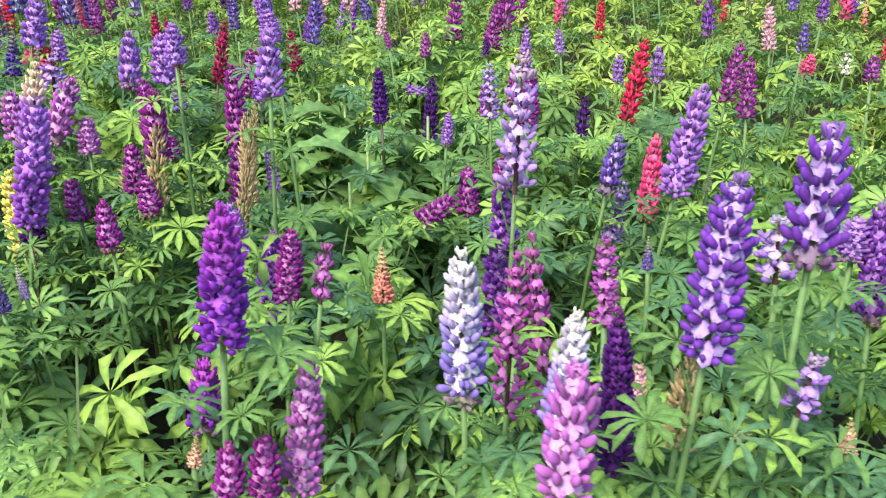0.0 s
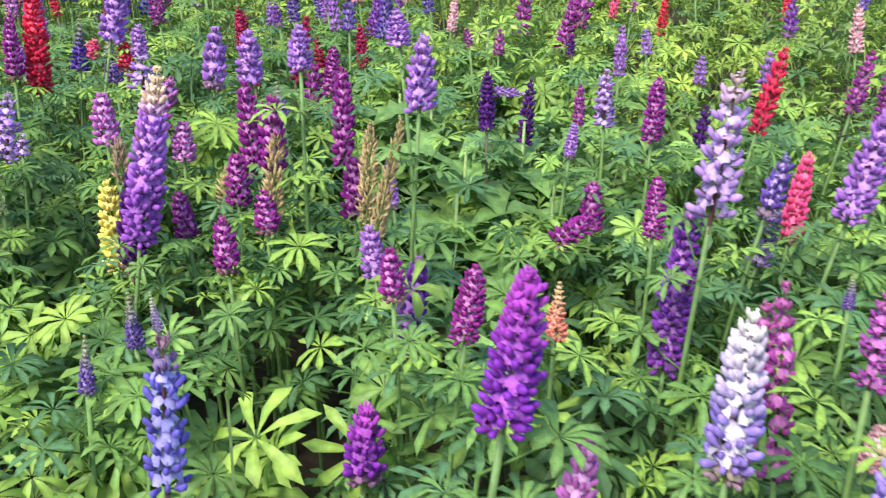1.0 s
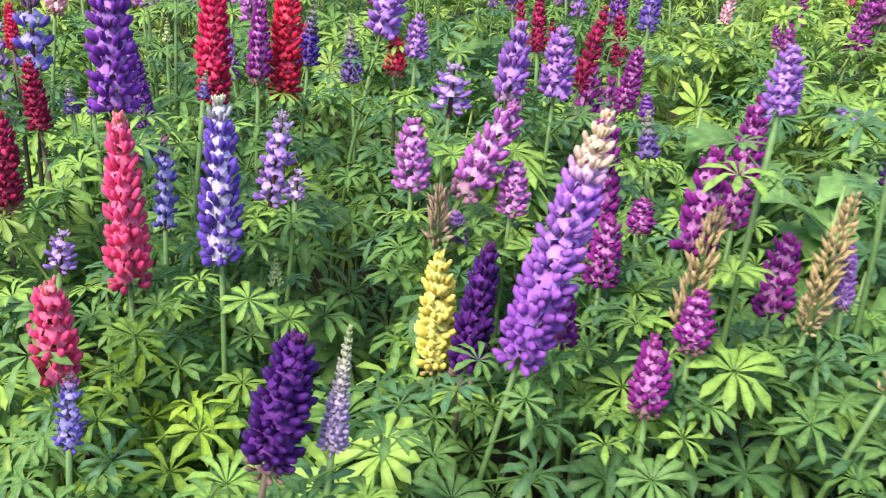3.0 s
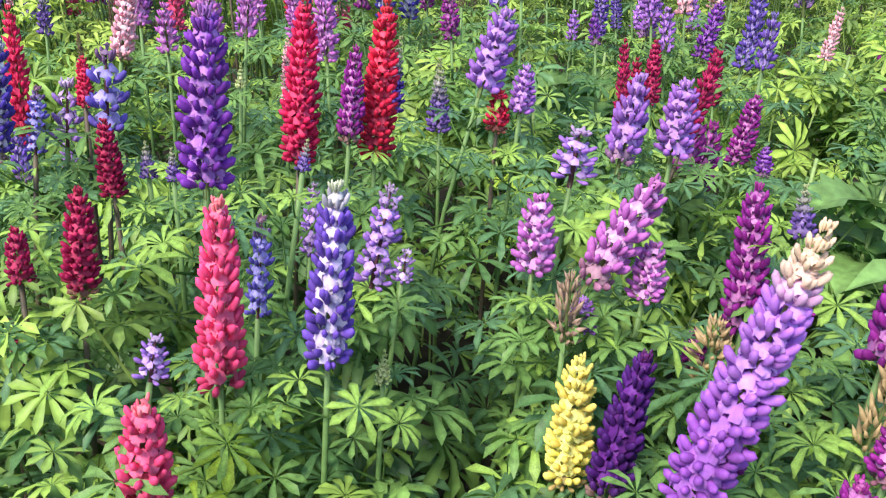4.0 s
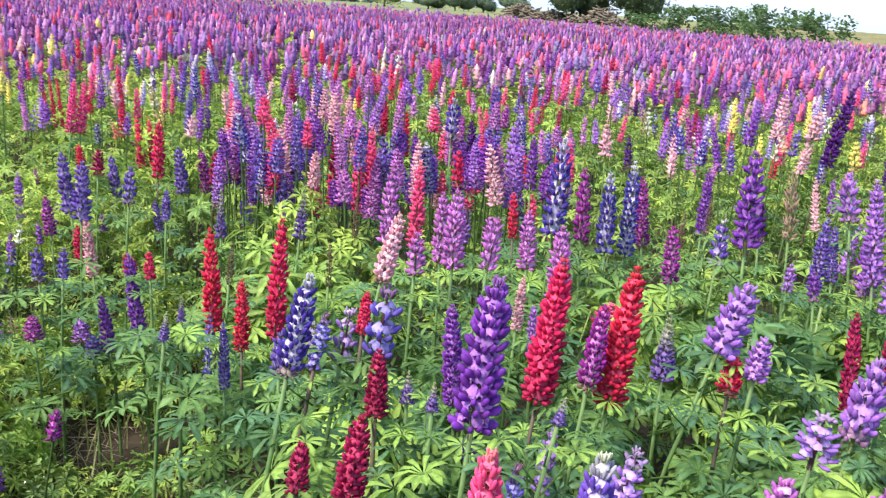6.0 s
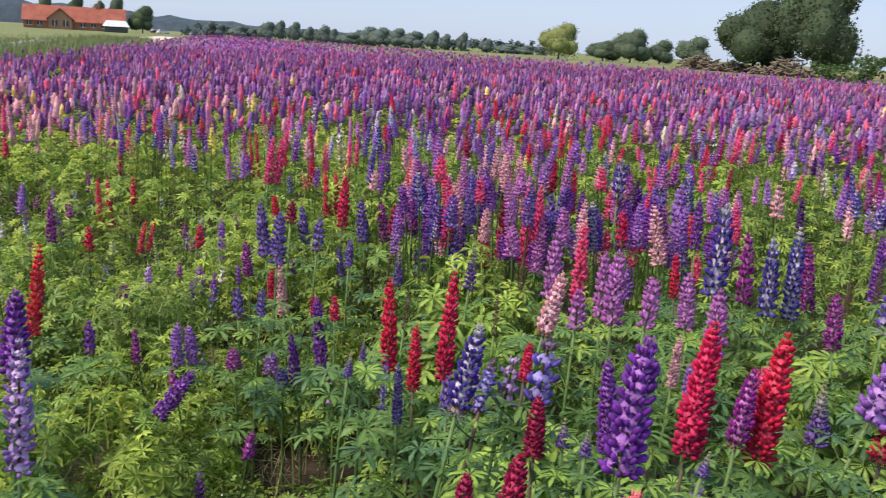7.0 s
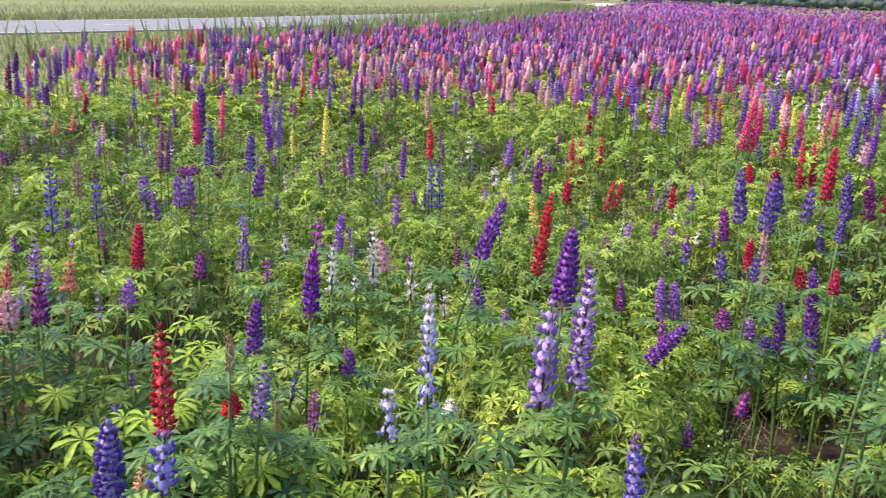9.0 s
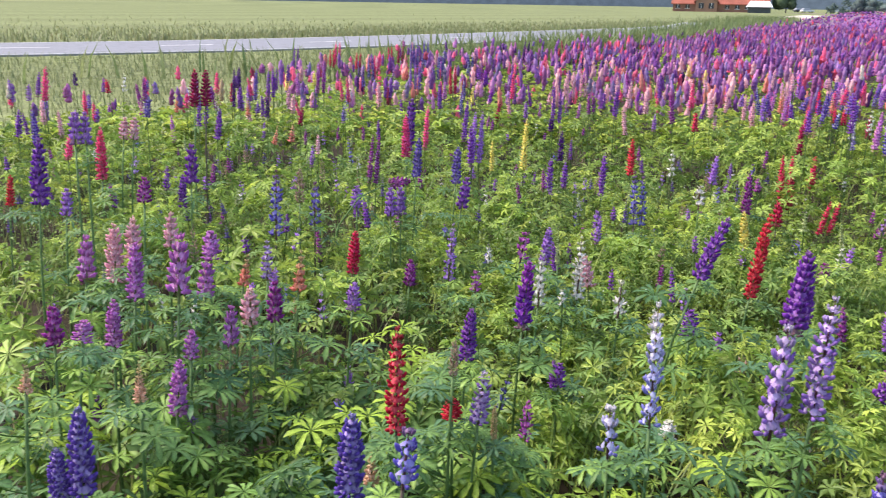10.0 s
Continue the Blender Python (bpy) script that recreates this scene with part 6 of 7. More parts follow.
lupin('l', -5.27, 0.69, 0.55, 0.000, 0.002, 0.129, 0.080)
lupin('mq', -3.74, 0.97, 0.55, 0.000, 0.002, 0.095, 0.054)
lupin('o', -3.63, 0.25, 0.55, 0.000, 0.002, 0.066, 0.029)
lupin('u', -4.05, 1.43, 0.55, -0.001, -0.004, 0.169, 0.025)
lupin('m', -4.79, 2.81, 0.55, -0.000, -0.000, 0.225, 0.057)
lupin('y', -4.16, 2.42, 0.55, -0.005, -0.020, 0.181, 0.049)
lupin('s', -2.56, 0.71, 0.55, 0.000, 0.001, 0.099, 0.021)
lupin('uo', -2.40, 0.36, 0.55, 0.000, 0.001, 0.091, 0.041)
tagged(new("edge_lupins", EDGE.mesh("edge_lupins", PETAL)), "scattered lupin spikes in many colours at the open patch", "lupin", kind="stuff")

# ---- lupins deeper in the field ----


def crowd(name, n, az_span, r_span, power, detail, label, sparse=False):
    """Flower spikes past the single ones, in drifts of colour."""
    r0, r1 = r_span
    az = rng.uniform(*az_span, n)
    r = r0 + (r1 - r0) * rng.uniform(0, 1, n) ** power
    x, y = HUB[0] - r * np.sin(np.radians(az)), HUB[1] + r * np.cos(np.radians(az))
    keep = in_field(x, y) & ((r > near_reach(az)) if not sparse else (r < near_reach(az)) & (r > 2.2) & ~bare(x, y))
    x, y, r = x[keep], y[keep], r[keep]
    return x, y, r


def drift(x, y):
    return math.sin(0.9 * x + 1.3 * math.sin(0.7 * y)) + math.sin(1.1 * y - 0.8 * math.sin(0.9 * x))


COMMON = ["p", "p", "b", "b", "d", "m", "m", "ml", "l", "l", "lv", "ml", "ml", "wb", "wb", "c", "r", "r", "k", "k", "n", "n", "v", "w", "w2", "o", "y", "s"]
REDDISH = ["r", "r", "k", "k", "c", "p", "b", "m", "n", "rk", "ml", "p"]
PINKISH = ["n", "n", "k", "ml", "p", "p", "ml", "l", "wb", "b"]


def pick_code(x, y, r):
    d = drift(x, y)
    if x < -7.5 and 0.1 < y < 7 and r < 15 and rng.uniform() < 0.4:
        return rng.choice(["n", "n", "n", "o", "ml", "p", "l", "k"])
    if r > 12 and rng.uniform() < min(0.92, 0.5 + 0.025 * r):
        if d > 0.9 and rng.uniform() < 0.22:
            return rng.choice(["r", "k", "c", "k"])
        return rng.choice(["p", "p", "m", "m", "m", "pm", "pm", "ml", "ml", "d", "l", "p", "mq", "p", "ml", "m", "b", "k"])
    if r > 9 and rng.uniform() < 0.75:
        return rng.choice(["p", "p", "m", "m", "ml", "b", "pm", "pm", "l", "m", "k"])
    if d > 1.0:
        return rng.choice(REDDISH)
    if d < -1.0:
        return rng.choice(PINKISH)
    if rng.uniform() < 0.02:
        return rng.choice(["y", "w2"])
    if rng.uniform() < 0.03:
        return rng.choice(["w2", "o", "y", "uo", "w"])
    return rng.choice(COMMON)


def grow(name, x, y, r, detail, label, low=0.0):
    heap = Heap()
    for i in range(len(x)):
        length = rng.uniform(0.11, 0.27)
        tip = (canopy(x[i], y[i]) + rng.uniform(0.1, 0.4)) if low == 0 else rng.uniform(0.4, 0.7)
        lean = rng.normal(0, 0.1, 2)
        axis = np.array(Vector((*lean, 1)).normalized().to_track_quat("Z", "Y").to_matrix())
        foot = (x[i], y[i], tip - length)
        code = pick_code(x[i], y[i], r[i]) if low == 0 else rng.choice(["lq", "w2", "bq", "up", "u", "m", "l", "sx", "p"])
        spike_heap(heap, code, length * (0.7 if low else 1), rng.uniform(0.024, 0.033) * (0.75 if low else 1), detail, int(rng.integers(1 << 30)), foot, axis)
        tube(heap, [(x[i] - 0.4 * lean[0], y[i] - 0.4 * lean[1], 0.1), foot, np.array(foot) + axis[:, 2] * length * 0.9], [0.005, 0.004, 0.001], 3, (0.12, 0.2, 0.06))
    return tagged(new(name, heap.mesh(name, PETAL)), label, "lupin", kind="stuff")


cx, cy, cr = crowd("a", 1400, (-42, 110), (3.8, 9.5), 0.75, 0, "")
grow("lupin_spikes", cx, cy, cr, 0, "crowded lupin spikes in violet, red, pink and white")
cx, cy, cr = crowd("c", 140, (17, 40), (3.3, 4.7), 0.8, 0, "", sparse=True)
grow("lupin_spikes", cx, cy, cr, 1, "tall lupin spikes crowding behind the nearest ones")
cx, cy, cr = crowd("b", 420, (42, 108), (2.2, 9.0), 0.6, 0, "", sparse=True)
grow("low_lupin_spikes", cx, cy, cr, 0, "small scattered lupin spikes in the open patch", low=1)


def far_spikes(name, n, r_span, power, rings, sides, width, label):
    """Distant spikes: small knobbly tapered columns, many in one mesh."""
    heap = Heap()
    r0, r1 = r_span
    az = rng.uniform(-12, 108, n)
    r = r0 + (r1 - r0) * rng.uniform(0, 1, n) ** power
    x, y = HUB[0] - r * np.sin(np.radians(az)), HUB[1] + r * np.cos(np.radians(az))
    # thinner toward the road
    keep = in_field(x, y) & ((az < 70) | (r > 20) | (rng.uniform(0, 1, n) < 0.6))
    x, y, r = x[keep], y[keep], r[keep]
    k = len(x)
    length = rng.uniform(0.1, 0.25, k)
    tip = canopy(x, y) + rng.uniform(0.08, 0.36, k)
    rad = rng.uniform(0.022, 0.034, k) * width(r)
    prof = np.interp(np.linspace(0, 1, rings), [0, 0.1, 0.6, 0.9, 1], [0.7, 1, 0.95, 0.55, 0.2])
    a = np.arange(sides) * 2 * np.pi / sides
    unit = np.stack([np.stack([p * np.cos(a + i * 0.6), p * np.sin(a + i * 0.6), np.full(sides, i / (rings - 1))], -1) for i, p in enumerate(prof)]).reshape(-1, 3)
    m = len(unit)
    jag = rng.uniform(0.7, 1.2, (k, m, 1)) * np.repeat(np.where(np.arange(rings) % 2, 1.12, 0.74 if rings > 5 else 1.0), sides)[None, :, None]
    v = np.empty((k, m, 3))
    v[..., :2] = unit[None, :, :2] * jag * rad[:, None, None]
    v[..., 2] = unit[None, :, 2] * length[:, None]
    lean = rng.normal(0, 0.1, (k, 2))
    v[..., :2] += lean[:, None] * v[..., 2:3]
    v += np.stack([x, y, tip - length], -1)[:, None]
    heap.v.append(v.reshape(-1, 3))
    s = m * np.arange(k)[:, None]
    for i in range(rings - 1):
        for j in range(sides):
            heap.f.append(s + np.array([[i * sides + j, i * sides + (j + 1) % sides, (i + 1) * sides + (j + 1) % sides, (i + 1) * sides + j]]))
    heap.f.append(s + np.array([[(rings - 1) * sides + j for j in range(sides)]]))
    heap.n = k * m
    codes = [pick_code(x[i], y[i], r[i]) for i in range(k)]
    wing = np.array([KINDS[c][0] for c in codes])
    flag = np.array([KINDS[c][1] for c in codes])
    blend = rng.uniform(0.0, 0.42, (k, m, 1)) + np.repeat(np.where(np.arange(rings) % 2, 0.3, 0.0), sides)[None, :, None]
    cols = wing[:, None] * (1 - blend) + flag[:, None] * blend
    cols = (0.82 * cols + 0.18 * cols.mean(-1, keepdims=True)) * rng.uniform(0.88, 1.32, (k, 1, 1)) * np.array((1.1, 1.0, 0.95))
    heap.c.append(cols.reshape(-1, 3))
    return tagged(new(name, heap.mesh(name, PETAL)), label, "lupin", kind="stuff")


far_spikes("lupin_spikes", 5200, (9.0, 18), 0.8, 8, 4, lambda r: 1.25 + 0 * r, "lupin spikes in violet, pink and red beyond the nearest ones")
far_spikes("lupin_spikes", 19000, (17, 40), 0.9, 3, 3, lambda r: 1.25 + 0 * r, "a wide purple sea of lupin spikes")
far_spikes("lupin_spikes", 26000, (36, 255), 1.5, 3, 3, lambda r: np.clip(r / 26, 1, 4.5), "distant lupins merging into a purple haze of flowers")

# ---- the distance: trees, farm, hills ----


def crown_leaves(heap, centre, size, n, green, leaf, seed, hang=0.0):
    r = np.random.default_rng(seed)
    # clumps on an uneven ellipsoid, each a cloud of small leaves
    blobs = r.normal(0, 1, (max(6, n // 60), 3))
    blobs /= np.linalg.norm(blobs, axis=1)[:, None]
    blobs *= (r.uniform(0.35, 1.0, len(blobs)) ** 0.5)[:, None]
    blobs[:, 2] = np.where(blobs[:, 2] < 0, blobs[:, 2] * 0.95 - 0.05, blobs[:, 2])
    blobs[:, :2] *= np.where(blobs[:, 2:] < -0.3, 1.25, 1.0)
    which = r.integers(0, len(blobs), n)
    p = blobs[which] + r.normal(0, 0.15, (n, 3))
    p[:, 2] -= hang * np.maximum(0, np.hypot(p[:, 0], p[:, 1]) - 0.45) * r.uniform(0, 1.6, n)
    p = np.array(centre) + p * np.array(size)
    m = turn_z(r.uniform(0, 6.28, n)) @ turn_y(r.normal(0, 0.55, n)) @ turn_x(r.normal(0, 0.55, n)) * (leaf * r.uniform(0.6, 1.4, n))[:, None, None]
    tone = (r.uniform(0.8, 1.25, len(blobs))[which] * r.uniform(0.9, 1.1, n))[:, None]
    shape = np.array([(-0.5, 0, 0), (0, -0.32, 0.08), (0.6, 0, 0), (0, 0.32, 0.08)])
    heap.many(shape, [(0, 1, 2), (0, 2, 3)], m, p, np.array(green)[None] * tone)


def tree(x, y, height, wide, green, label, n=3000, trunk=0.2, seed=1, hang=0.0, category="tree", low=0.04):
    ob = tagged(new("tree"), label, category)
    ob.location = (x, y, 0)
    r = np.random.default_rng(seed)
    heap = Heap()
    tube(heap, [(0, 0, -0.2), (0.02 * height, 0, 0.3 * height), (0.0, 0.02 * height, 0.75 * height)], [trunk, 0.75 * trunk, 0.2 * trunk], 8, (0.09, 0.07, 0.05))
    for k in range(6):
        a, h = r.uniform(0, 6.28), r.uniform(0.22, 0.55) * height
        e = np.array([math.cos(a) * wide * 0.38, math.sin(a) * wide * 0.38, h + 0.25 * height])
        tube(heap, [(0, 0, h), 0.5 * e + np.array([0, 0, 0.55 * h]), e], [0.35 * trunk, 0.25 * trunk, 0.08 * trunk], 5, (0.09, 0.07, 0.05))
    part("trunk", heap.mesh("trunk", BARK), ob)
    heap = Heap()
    mid = height * (1 + low) / 2
    half = np.array((wide / 2, wide / 2, height * (1 - low) / 2))
    # overlapping lobes, each a dense uneven mass with leaves all over its skin
    lobes = [(np.zeros(3), 0.68)]
    for k in range(11):
        e, a = -1.2 + 2.3 * ((k * 0.618) % 1) + r.uniform(-0.15, 0.15), 2.4 * k + r.uniform(-0.5, 0.5)
        flat = math.cos(e if e > 0 else 0.35 * e)
        lobes.append((0.56 * np.array((flat * math.cos(a), flat * math.sin(a), math.sin(e))), r.uniform(0.33, 0.52)))
    rings, sides = 6, 10
    for mid_at, big in lobes:
        core = [(0.0, 0.0, -0.9)]
        for i in range(1, rings):
            for j in range(sides):
                e, a = -math.pi / 2 + math.pi * i / rings, 2 * math.pi * j / sides
                q = r.uniform(0.82, 1.0)
                core.append((q * math.cos(e) * math.cos(a), q * math.cos(e) * math.sin(a), q * math.sin(e)))
        core.append((0.0, 0.0, 0.9))
        faces = [(0, 1 + (j + 1) % sides, 1 + j) for j in range(sides)]
        for i in range(rings - 2):
            p = 1 + i * sides
            faces += [(p + j, p + (j + 1) % sides, p + sides + (j + 1) % sides, p + sides + j) for j in range(sides)]
        p = 1 + (rings - 2) * sides
        faces += [(p + j, p + (j + 1) % sides, len(core) - 1) for j in range(sides)]
        tone = r.uniform(0.85, 1.1)
        place = np.array((0, 0, mid)) + half * mid_at
        heap.add(place + np.array(core) * half * big, faces, np.array(green) * tone)
        m = n // len(lobes)
        out = r.normal(0, 1, (m, 3))
        out /= np.linalg.norm(out, axis=1)[:, None]
        spots = out * (half * big) * r.uniform(0.85, 1.14, (m, 1))
        spots[:, 2] -= hang * r.uniform(0, 1.4, m) * np.clip(-out[:, 2] + 0.4, 0, 1)
        turns = turn_z(r.uniform(0, 6.28, m)) @ turn_y(r.normal(0, 0.7, m)) @ turn_x(r.normal(0, 0.7, m)) * ((0.03 * height ** 0.7 + 0.2) * r.uniform(0.6, 1.4, m))[:, None, None]
        heap.many(np.array([(-0.5, 0, 0), (0, -0.32, 0.08), (0.6, 0, 0), (0, 0.32, 0.08)]), [(0, 1, 2), (0, 2, 3)], turns, place + spots, np.array(green)[None] * tone * r.uniform(0.85, 1.2, (m, 1)))
    part("crown", heap.mesh("crown", CROWN), ob)
    return ob


def bearing(az, dist):
    return HUB[0] - dist * math.sin(radians(az)), HUB[1] + dist * math.cos(radians(az))


# dark green of the field trees, lifted to stand in for haze
DEEP = (0.12, 0.17, 0.11)
tree(*bearing(30.5, 190), 7.9, 9.2, (0.27, 0.32, 0.12), "pale green willow with a rounded drooping crown", n=3000, seed=3, hang=0.9, low=0.1)
tree(*bearing(27.7, 205), 4.9, 8.0, DEEP, "dark green round field tree", seed=4)
tree(*bearing(26.0, 200), 7.9, 9.5, DEEP, "tall dark green field tree", seed=5, n=2800)
tree(*bearing(24.2, 205), 5.4, 6.5, DEEP, "small dark green field tree", seed=6)
tree(*bearing(22.2, 190), 6.4, 7.8, DEEP, "low dark green field tree", seed=7)
tree(*bearing(15.2, 135), 16.0, 12.0, (0.09, 0.135, 0.075), "large dark broad-leaved tree at the field edge", n=11000, trunk=0.5, seed=8)
tree(*bearing(18.6, 138), 11.2, 11.5, (0.09, 0.135, 0.075), "dark bushy tree beside a larger one", n=7000, trunk=0.35, seed=9)
# skyline trees: greyer green, with haze mixed into the colour
for az, h, k in ((10.2, 3.4, 0), (7.4, 3.0, 1), (4.5, 3.2, 2)):
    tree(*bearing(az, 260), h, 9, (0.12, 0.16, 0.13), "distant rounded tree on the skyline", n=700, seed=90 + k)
# a row of field trees at the far end: direction, height, breadth
FAR_ROW = [(52.6, 4.7, 4), (52.0, 4.2, 5), (50.8, 4.2, 7), (50.0, 3.7, 5), (49.1, 5.9, 6), (48.3, 6.6, 4), (47.4, 5.9, 4.5), (46.5, 5.0, 4),
           (45.6, 5.2, 5), (45.0, 5.0, 4), (44.0, 3.7, 8), (42.8, 6.0, 8), (42.0, 5.8, 8), (41.0, 5.9, 8), (39.9, 5.3, 8), (38.6, 6.1, 5),
           (37.8, 5.0, 4), (36.7, 5.8, 4), (35.1, 4.2, 5), (33.8, 2.9, 8), (32.6, 3.0, 7)]
# the row's bluish green has the distance haze mixed in
for k, (az, h, w) in enumerate(FAR_ROW):
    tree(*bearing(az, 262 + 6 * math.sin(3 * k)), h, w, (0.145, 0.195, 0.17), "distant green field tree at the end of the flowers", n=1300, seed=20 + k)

# low wood behind the row; its blue tint is painted haze
heap = Heap()
for k in range(44):
    x, y = bearing(31.5 + 0.52 * k, 285 + 5 * math.sin(2 * k))
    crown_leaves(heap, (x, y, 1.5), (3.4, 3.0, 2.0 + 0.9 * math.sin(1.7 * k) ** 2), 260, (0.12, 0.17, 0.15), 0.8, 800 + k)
tagged(new("woodland", heap.mesh("woodland", CROWN)), "low wood behind the far field trees, blue-green with painted haze", "woods", kind="stuff")

# hedge and cut branches under the large tree
heap = Heap()
for k in range(14):
    x, y = bearing(13.6 - 0.75 * k, 112 - 1.2 * k)
    crown_leaves(heap, (x, y, 1.4), (3.6, 3.0, 1.7), 420, (0.1, 0.17, 0.065), 0.4, 300 + k)
tagged(new("hedge", heap.mesh("hedge", CROWN)), "low bushy green hedge along the field edge", "hedge")
heap = Heap()
r = np.random.default_rng(5)
for k in range(900):
    f = r.uniform(0, 1)
    x, y = bearing(22.6 - 7.2 * f + r.normal(0, 0.15), 148 - 22 * f + r.normal(0, 1.4))
    a, e, l = r.uniform(0, 6.28), r.uniform(-1.2, 1.4), r.uniform(0.3, 1.6)
    z = r.uniform(0.05, 0.5 + 1.9 * abs(math.sin(5.0 * f + 0.6)) * (0.6 + 0.4 * math.sin(17 * f)))
    tube(heap, [(x, y, z), (x + l * math.cos(a), y + l * math.sin(a), max(0.03, z + l * math.sin(e) * 0.5))], [0.16, 0.1], 4, np.array((0.19, 0.16, 0.12)) * r.uniform(0.55, 1.2))
tagged(new("brushwood", heap.mesh("brushwood", BARK)), "long pile of cut brown branches and logs", "brushwood")

# hills on the skyline, distance haze painted into their blue-green
heap = Heap()
az = np.linspace(30, 150, 160)
dist = 820.0
top = np.interp(az, [30, 48, 52, 56, 60, 64, 70, 80, 95, 110, 150], [4.5, 9, 11, 13, 17, 19, 17, 14, 15, 15, 12]) + 1.2 * np.sin(az * 2.1) + 0.8 * np.sin(az * 5.3)
px, py = HUB[0] - dist * np.sin(np.radians(az)), HUB[1] + dist * np.cos(np.radians(az))
rows = [np.stack([px * s, py * s, z], -1) for s, z in ((1.0, 0 * top - 1), (1.01, 0.6 * top), (1.03, top), (1.1, 0 * top - 1))]
w = len(az)
faces = [(i * w + j, i * w + j + 1, (i + 1) * w + j + 1, (i + 1) * w + j) for i in range(3) for j in range(w - 1)]
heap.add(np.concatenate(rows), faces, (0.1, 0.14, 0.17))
tagged(new("backdrop", heap.mesh("backdrop", CROWN)), "wooded hills on the skyline, blue-green with painted haze", "hills", kind="structure")


def panel(name, verts, faces, col, mat, parent, label=""):
    heap = Heap()
    heap.add(verts, faces, col)
    return part(name, heap.mesh(name, mat, smooth=False), parent, label)


def boxed(name, lo, hi, col, mat, parent, label=""):
    heap = Heap()
    box(heap, lo, hi, col)
    return part(name, heap.mesh(name, mat, smooth=False), parent, label)


def farmhouse(az, dist):
    """A long red-roofed brick barn with a cross gable, facing the field."""
    x, y = bearing(az, dist)
    ob = tagged(new("farmhouse"), "long brick farmhouse with a red tiled roof and cross gable", "house")
    ob.matrix_world = pose(x, y, 0, 0, 0, az - 4)
    wall, roof = (0.27, 0.13, 0.085), (0.32, 0.095, 0.06)
    L, D, H, R = 26.0, 9.0, 2.4, 6.4
    boxed("wall", (-L / 2, 0, 0), (L / 2, D, H), wall, BRICK, ob, "red-brown brick wall")
    over = 0.5
    v = [(-L / 2 - over, -over, H - 0.2), (L / 2 + over, -over, H - 0.2), (L / 2 + over, D / 2, R), (-L / 2 - over, D / 2, R), (-L / 2 - over, D + over, H - 0.2), (L / 2 + over, D + over, H - 0.2)]
    lowv = [(a, b, c - 0.25) for a, b, c in v]
    panel("roof", v + lowv, [(0, 1, 2, 3), (3, 2, 5, 4), (7, 6, 9, 8), (8, 9, 10, 11), (0, 6, 7, 1), (4, 5, 11, 10), (0, 3, 9, 6), (3, 4, 10, 9), (1, 7, 8, 2), (2, 8, 11, 5)], roof, TILE, ob, "orange-red clay tile roof")
    for s in (-1, 1):
        panel("gable", [(s * L / 2, 0, H), (s * L / 2, D, H), (s * L / 2, D / 2, R - 0.3)], [(0, 1, 2)], wall, BRICK, ob)
    # cross gable
    g = -3.6
    panel("cross_gable", [(g - 3.0, -0.6, 0.0), (g + 3.0, -0.6, 0.0), (g + 3.0, -0.6, 3.1), (g, -0.6, 5.3), (g - 3.0, -0.6, 3.1), (g - 3.0, 1, 0.0), (g + 3.0, 1, 0), (g + 3.0, 1, 3.1), (g - 3.0, 1, 3.1)],
          [(0, 1, 2, 3, 4), (1, 6, 7, 2), (5, 0, 4, 8)], (0.3, 0.17, 0.11), BRICK, ob, "brick cross gable")
    rv = [(g - 3.5, -1.0, 2.8), (g, -1.0, 5.7), (g + 3.5, -1.0, 2.8), (g - 3.5, 2.4, 2.8), (g, 4.4, 5.7), (g + 3.5, 2.4, 2.8)]
    panel("gable_roof", rv + [(a, b, c - 0.2) for a, b, c in rv], [(0, 1, 4, 3), (1, 2, 5, 4), (7, 6, 9, 10), (8, 7, 10, 11), (0, 6, 7, 1), (1, 7, 8, 2)], roof, TILE, ob, "orange-red clay tiles")
    for k in range(9):
        wx = -11.6 + 2.75 * k
        if abs(wx - g) < 3.7:
            continue
        win = boxed("window", (wx - 0.6, -0.04, 0.9), (wx + 0.6, 0.05, 2.3), (0.03, 0.035, 0.04), GLASS, ob)
        boxed("frame", (wx - 0.05, -0.07, 0.85), (wx + 0.05, -0.045, 2.35), (0.75, 0.75, 0.72), PAINT, win, "white window bar")
        boxed("sill", (wx - 0.7, -0.12, 0.78), (wx + 0.7, 0.04, 0.88), (0.7, 0.7, 0.68), PAINT, win)
    for wx in (g - 1.4, g + 1.4):
        win = boxed("window", (wx - 0.7, -0.66, 0.9), (wx + 0.7, -0.58, 2.4), (0.03, 0.035, 0.04), GLASS, ob)
        boxed("frame", (wx - 0.05, -0.69, 0.85), (wx + 0.05, -0.665, 2.45), (0.75, 0.75, 0.72), PAINT, win, "white window bar")
    door = boxed("door", (8.4, -0.06, 0), (9.4, 0.04, 2.0), (0.7, 0.7, 0.66), PAINT, ob, "white door")
    boxed("handle", (9.22, -0.1, 1.0), (9.3, -0.062, 1.1), (0.1, 0.1, 0.1), METAL, door)
    boxed("chimney", (5.5, D / 2 - 0.5, R - 1), (6.5, D / 2 + 0.5, R + 1.1), wall, BRICK, ob)
    return ob


farmhouse(60.3, 270)


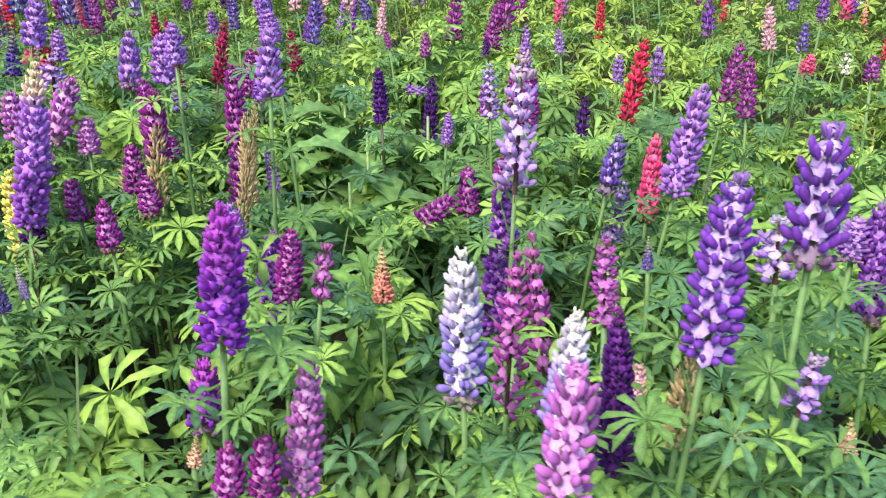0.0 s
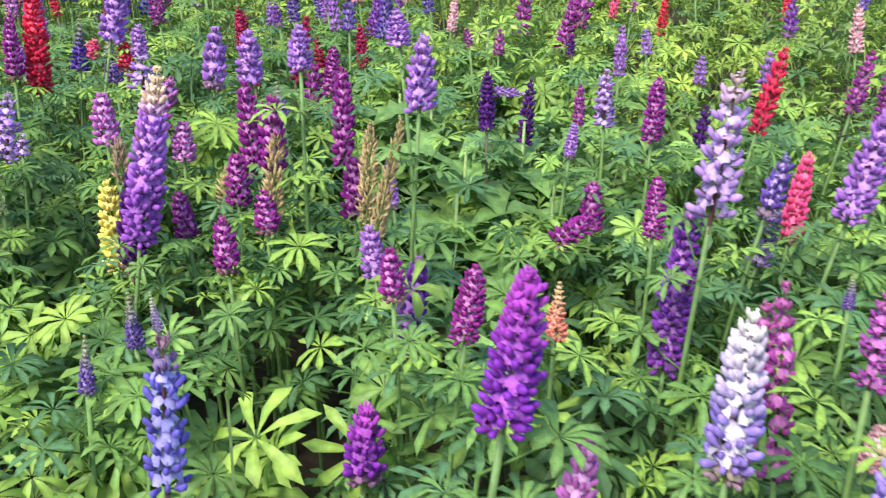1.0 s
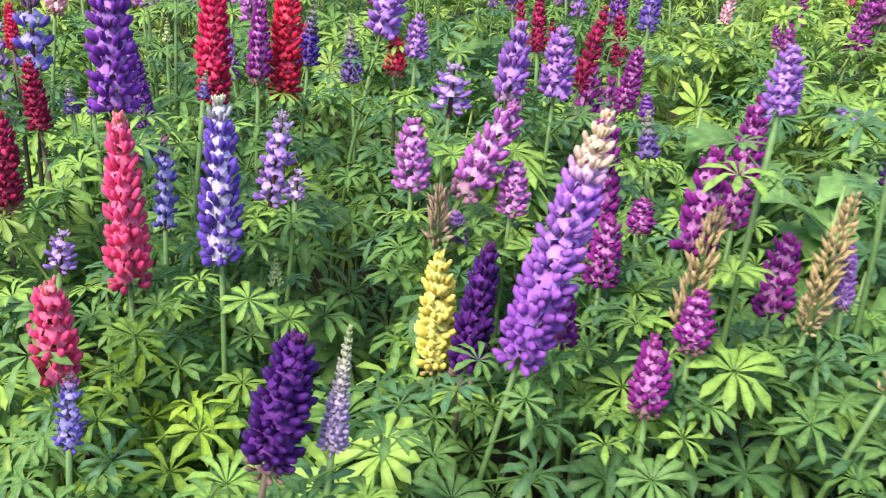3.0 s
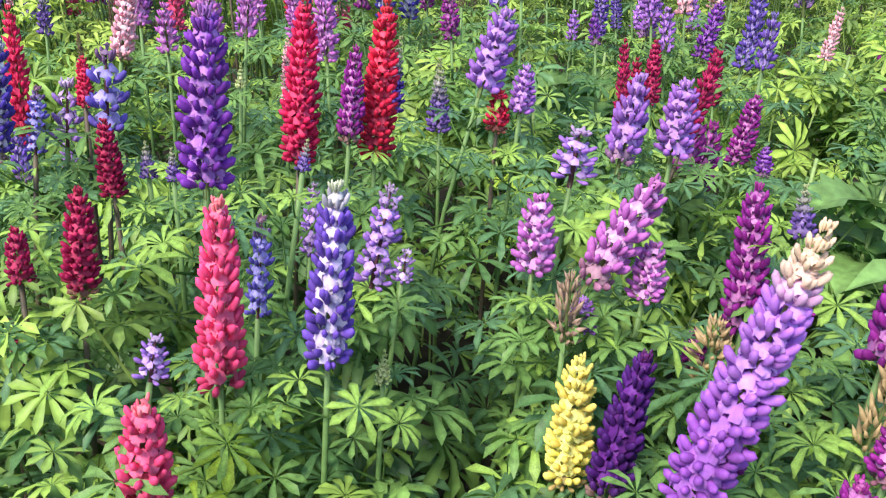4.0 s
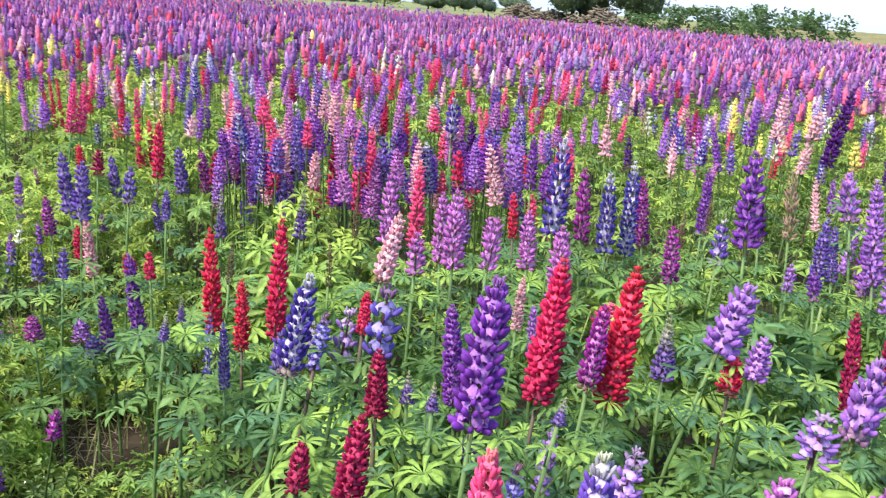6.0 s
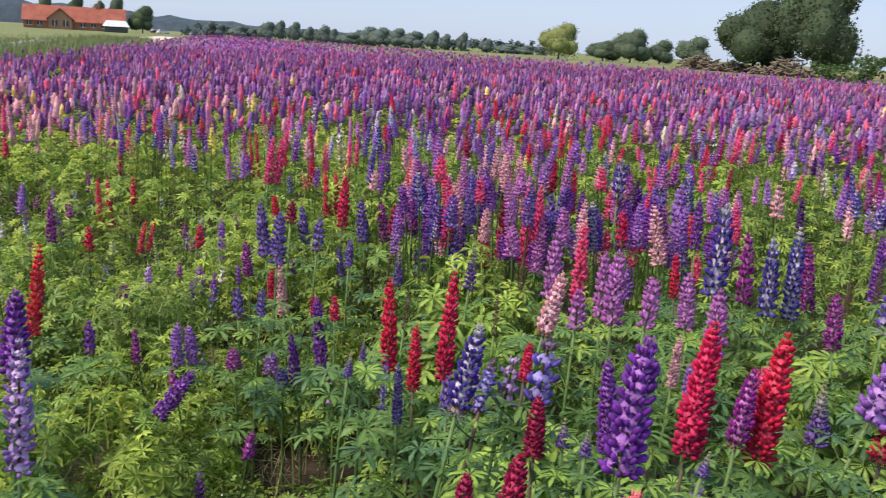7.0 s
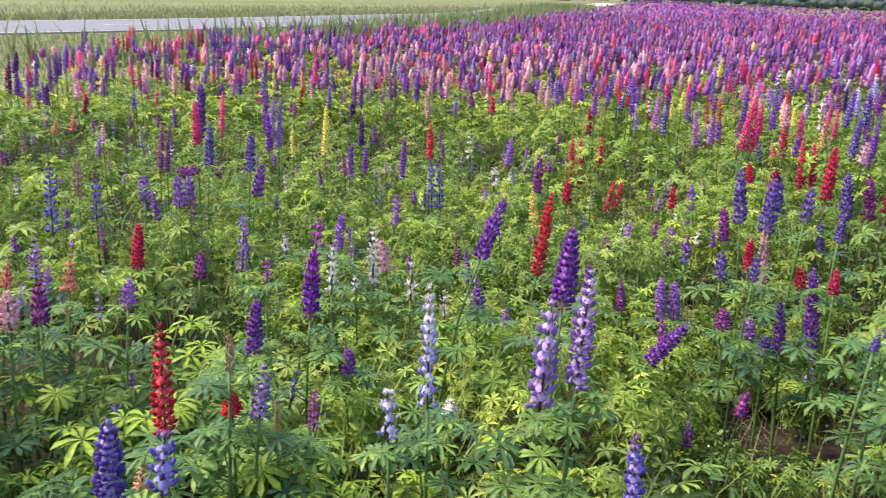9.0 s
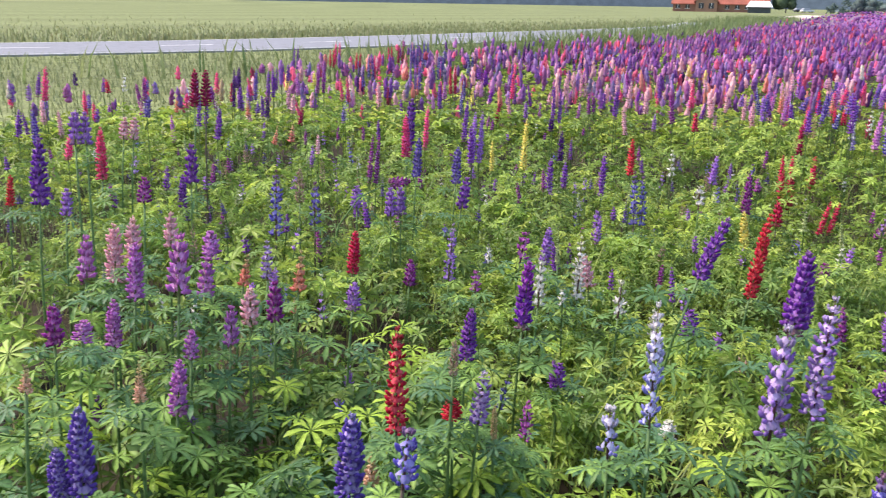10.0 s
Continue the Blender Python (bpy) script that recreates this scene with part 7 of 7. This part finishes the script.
def pavilion(az, dist):
    x, y = bearing(az, dist)
    ob = tagged(new("pavilion"), "small pavilion with a white roof beside the farm track", "shelter")
    ob.matrix_world = pose(x, y, 0, 0, 0, az)
    # the shade under the roof is put into the wall's dark colour
    boxed("wall", (-2.9, 0, 0), (2.9, 4, 1.5), (0.07, 0.08, 0.08), PAINT, ob, "wall with shade painted in as a dark colour")
    v = [(-3.4, -0.5, 1.55), (3.4, -0.5, 1.55), (3.4, 4.5, 1.55), (-3.4, 4.5, 1.55), (-2.4, 1.5, 3.1), (2.4, 1.5, 3.1), (2.4, 2.5, 3.1), (-2.4, 2.5, 3.1)]
    panel("roof", v, [(3, 2, 1, 0), (4, 5, 6, 7), (0, 1, 5, 4), (1, 2, 6, 5), (2, 3, 7, 6), (3, 0, 4, 7)], (0.66, 0.67, 0.68), PAINT, ob, "pale grey-white roof")
    return ob


pavilion(58.0, 252)
tree(*bearing(56.5, 275), 8.4, 8.0, (0.1, 0.15, 0.08), "green tree beside the farmhouse", n=1800, seed=61)
tree(*bearing(59.0, 370), 12.0, 7.0, (0.11, 0.16, 0.11), "tall grey-green tree behind the farmhouse", n=1500, seed=62)
tree(*bearing(58.0, 372), 15.0, 7.0, (0.11, 0.16, 0.11), "tall grey-green tree behind the farmhouse", n=1500, seed=64)
tree(*bearing(60.2, 374), 14.0, 8.0, (0.1, 0.15, 0.1), "tall dark tree behind the farmhouse", n=1500, seed=65)
tree(*bearing(61.9, 372), 13.5, 7.0, (0.11, 0.16, 0.11), "tall thin tree behind the farmhouse", n=1300, seed=63)


def car(az, dist, col, label):
    x, y = bearing(az, dist)
    ob = tagged(new("car"), label, "car")
    ob.matrix_world = pose(x, y, 0, 0, 0, az + 30)
    body = [(-2.1, -0.85, 0.35), (2.1, -0.85, 0.35), (2.1, 0.85, 0.35), (-2.1, 0.85, 0.35), (-2.1, -0.85, 0.85), (2.0, -0.85, 0.8), (2.0, 0.85, 0.8), (-2.1, 0.85, 0.85)]
    top = [(-1.9, -0.8, 0.85), (1.0, -0.8, 0.83), (1.0, 0.8, 0.83), (-1.9, 0.8, 0.85), (-1.5, -0.65, 1.45), (0.3, -0.65, 1.45), (0.3, 0.65, 1.45), (-1.5, 0.65, 1.45)]
    six = [(3, 2, 1, 0), (4, 5, 6, 7), (0, 1, 5, 4), (1, 2, 6, 5), (2, 3, 7, 6), (3, 0, 4, 7)]
    panel("body", body, six, col, METAL, ob)
    panel("cabin", top, six, (0.3, 0.32, 0.34), GLASS, ob, "glazed cabin")
    for wx in (-1.3, 1.3):
        for wy in (-0.8, 0.8):
            heap = Heap()
            tube(heap, [(wx, wy - 0.1, 0.32), (wx, wy + 0.1, 0.32)], [0.32, 0.32], 12, (0.02, 0.02, 0.02))
            part("wheel", heap.mesh("wheel", PAINT), ob)
    return ob


car(55.3, 320, (0.7, 0.7, 0.7), "white car parked on the sandy track")
car(53.7, 330, (0.7, 0.7, 0.7), "white car parked behind the flowers")
car(55.7, 322, (0.05, 0.05, 0.06), "dark car parked on the sandy track")
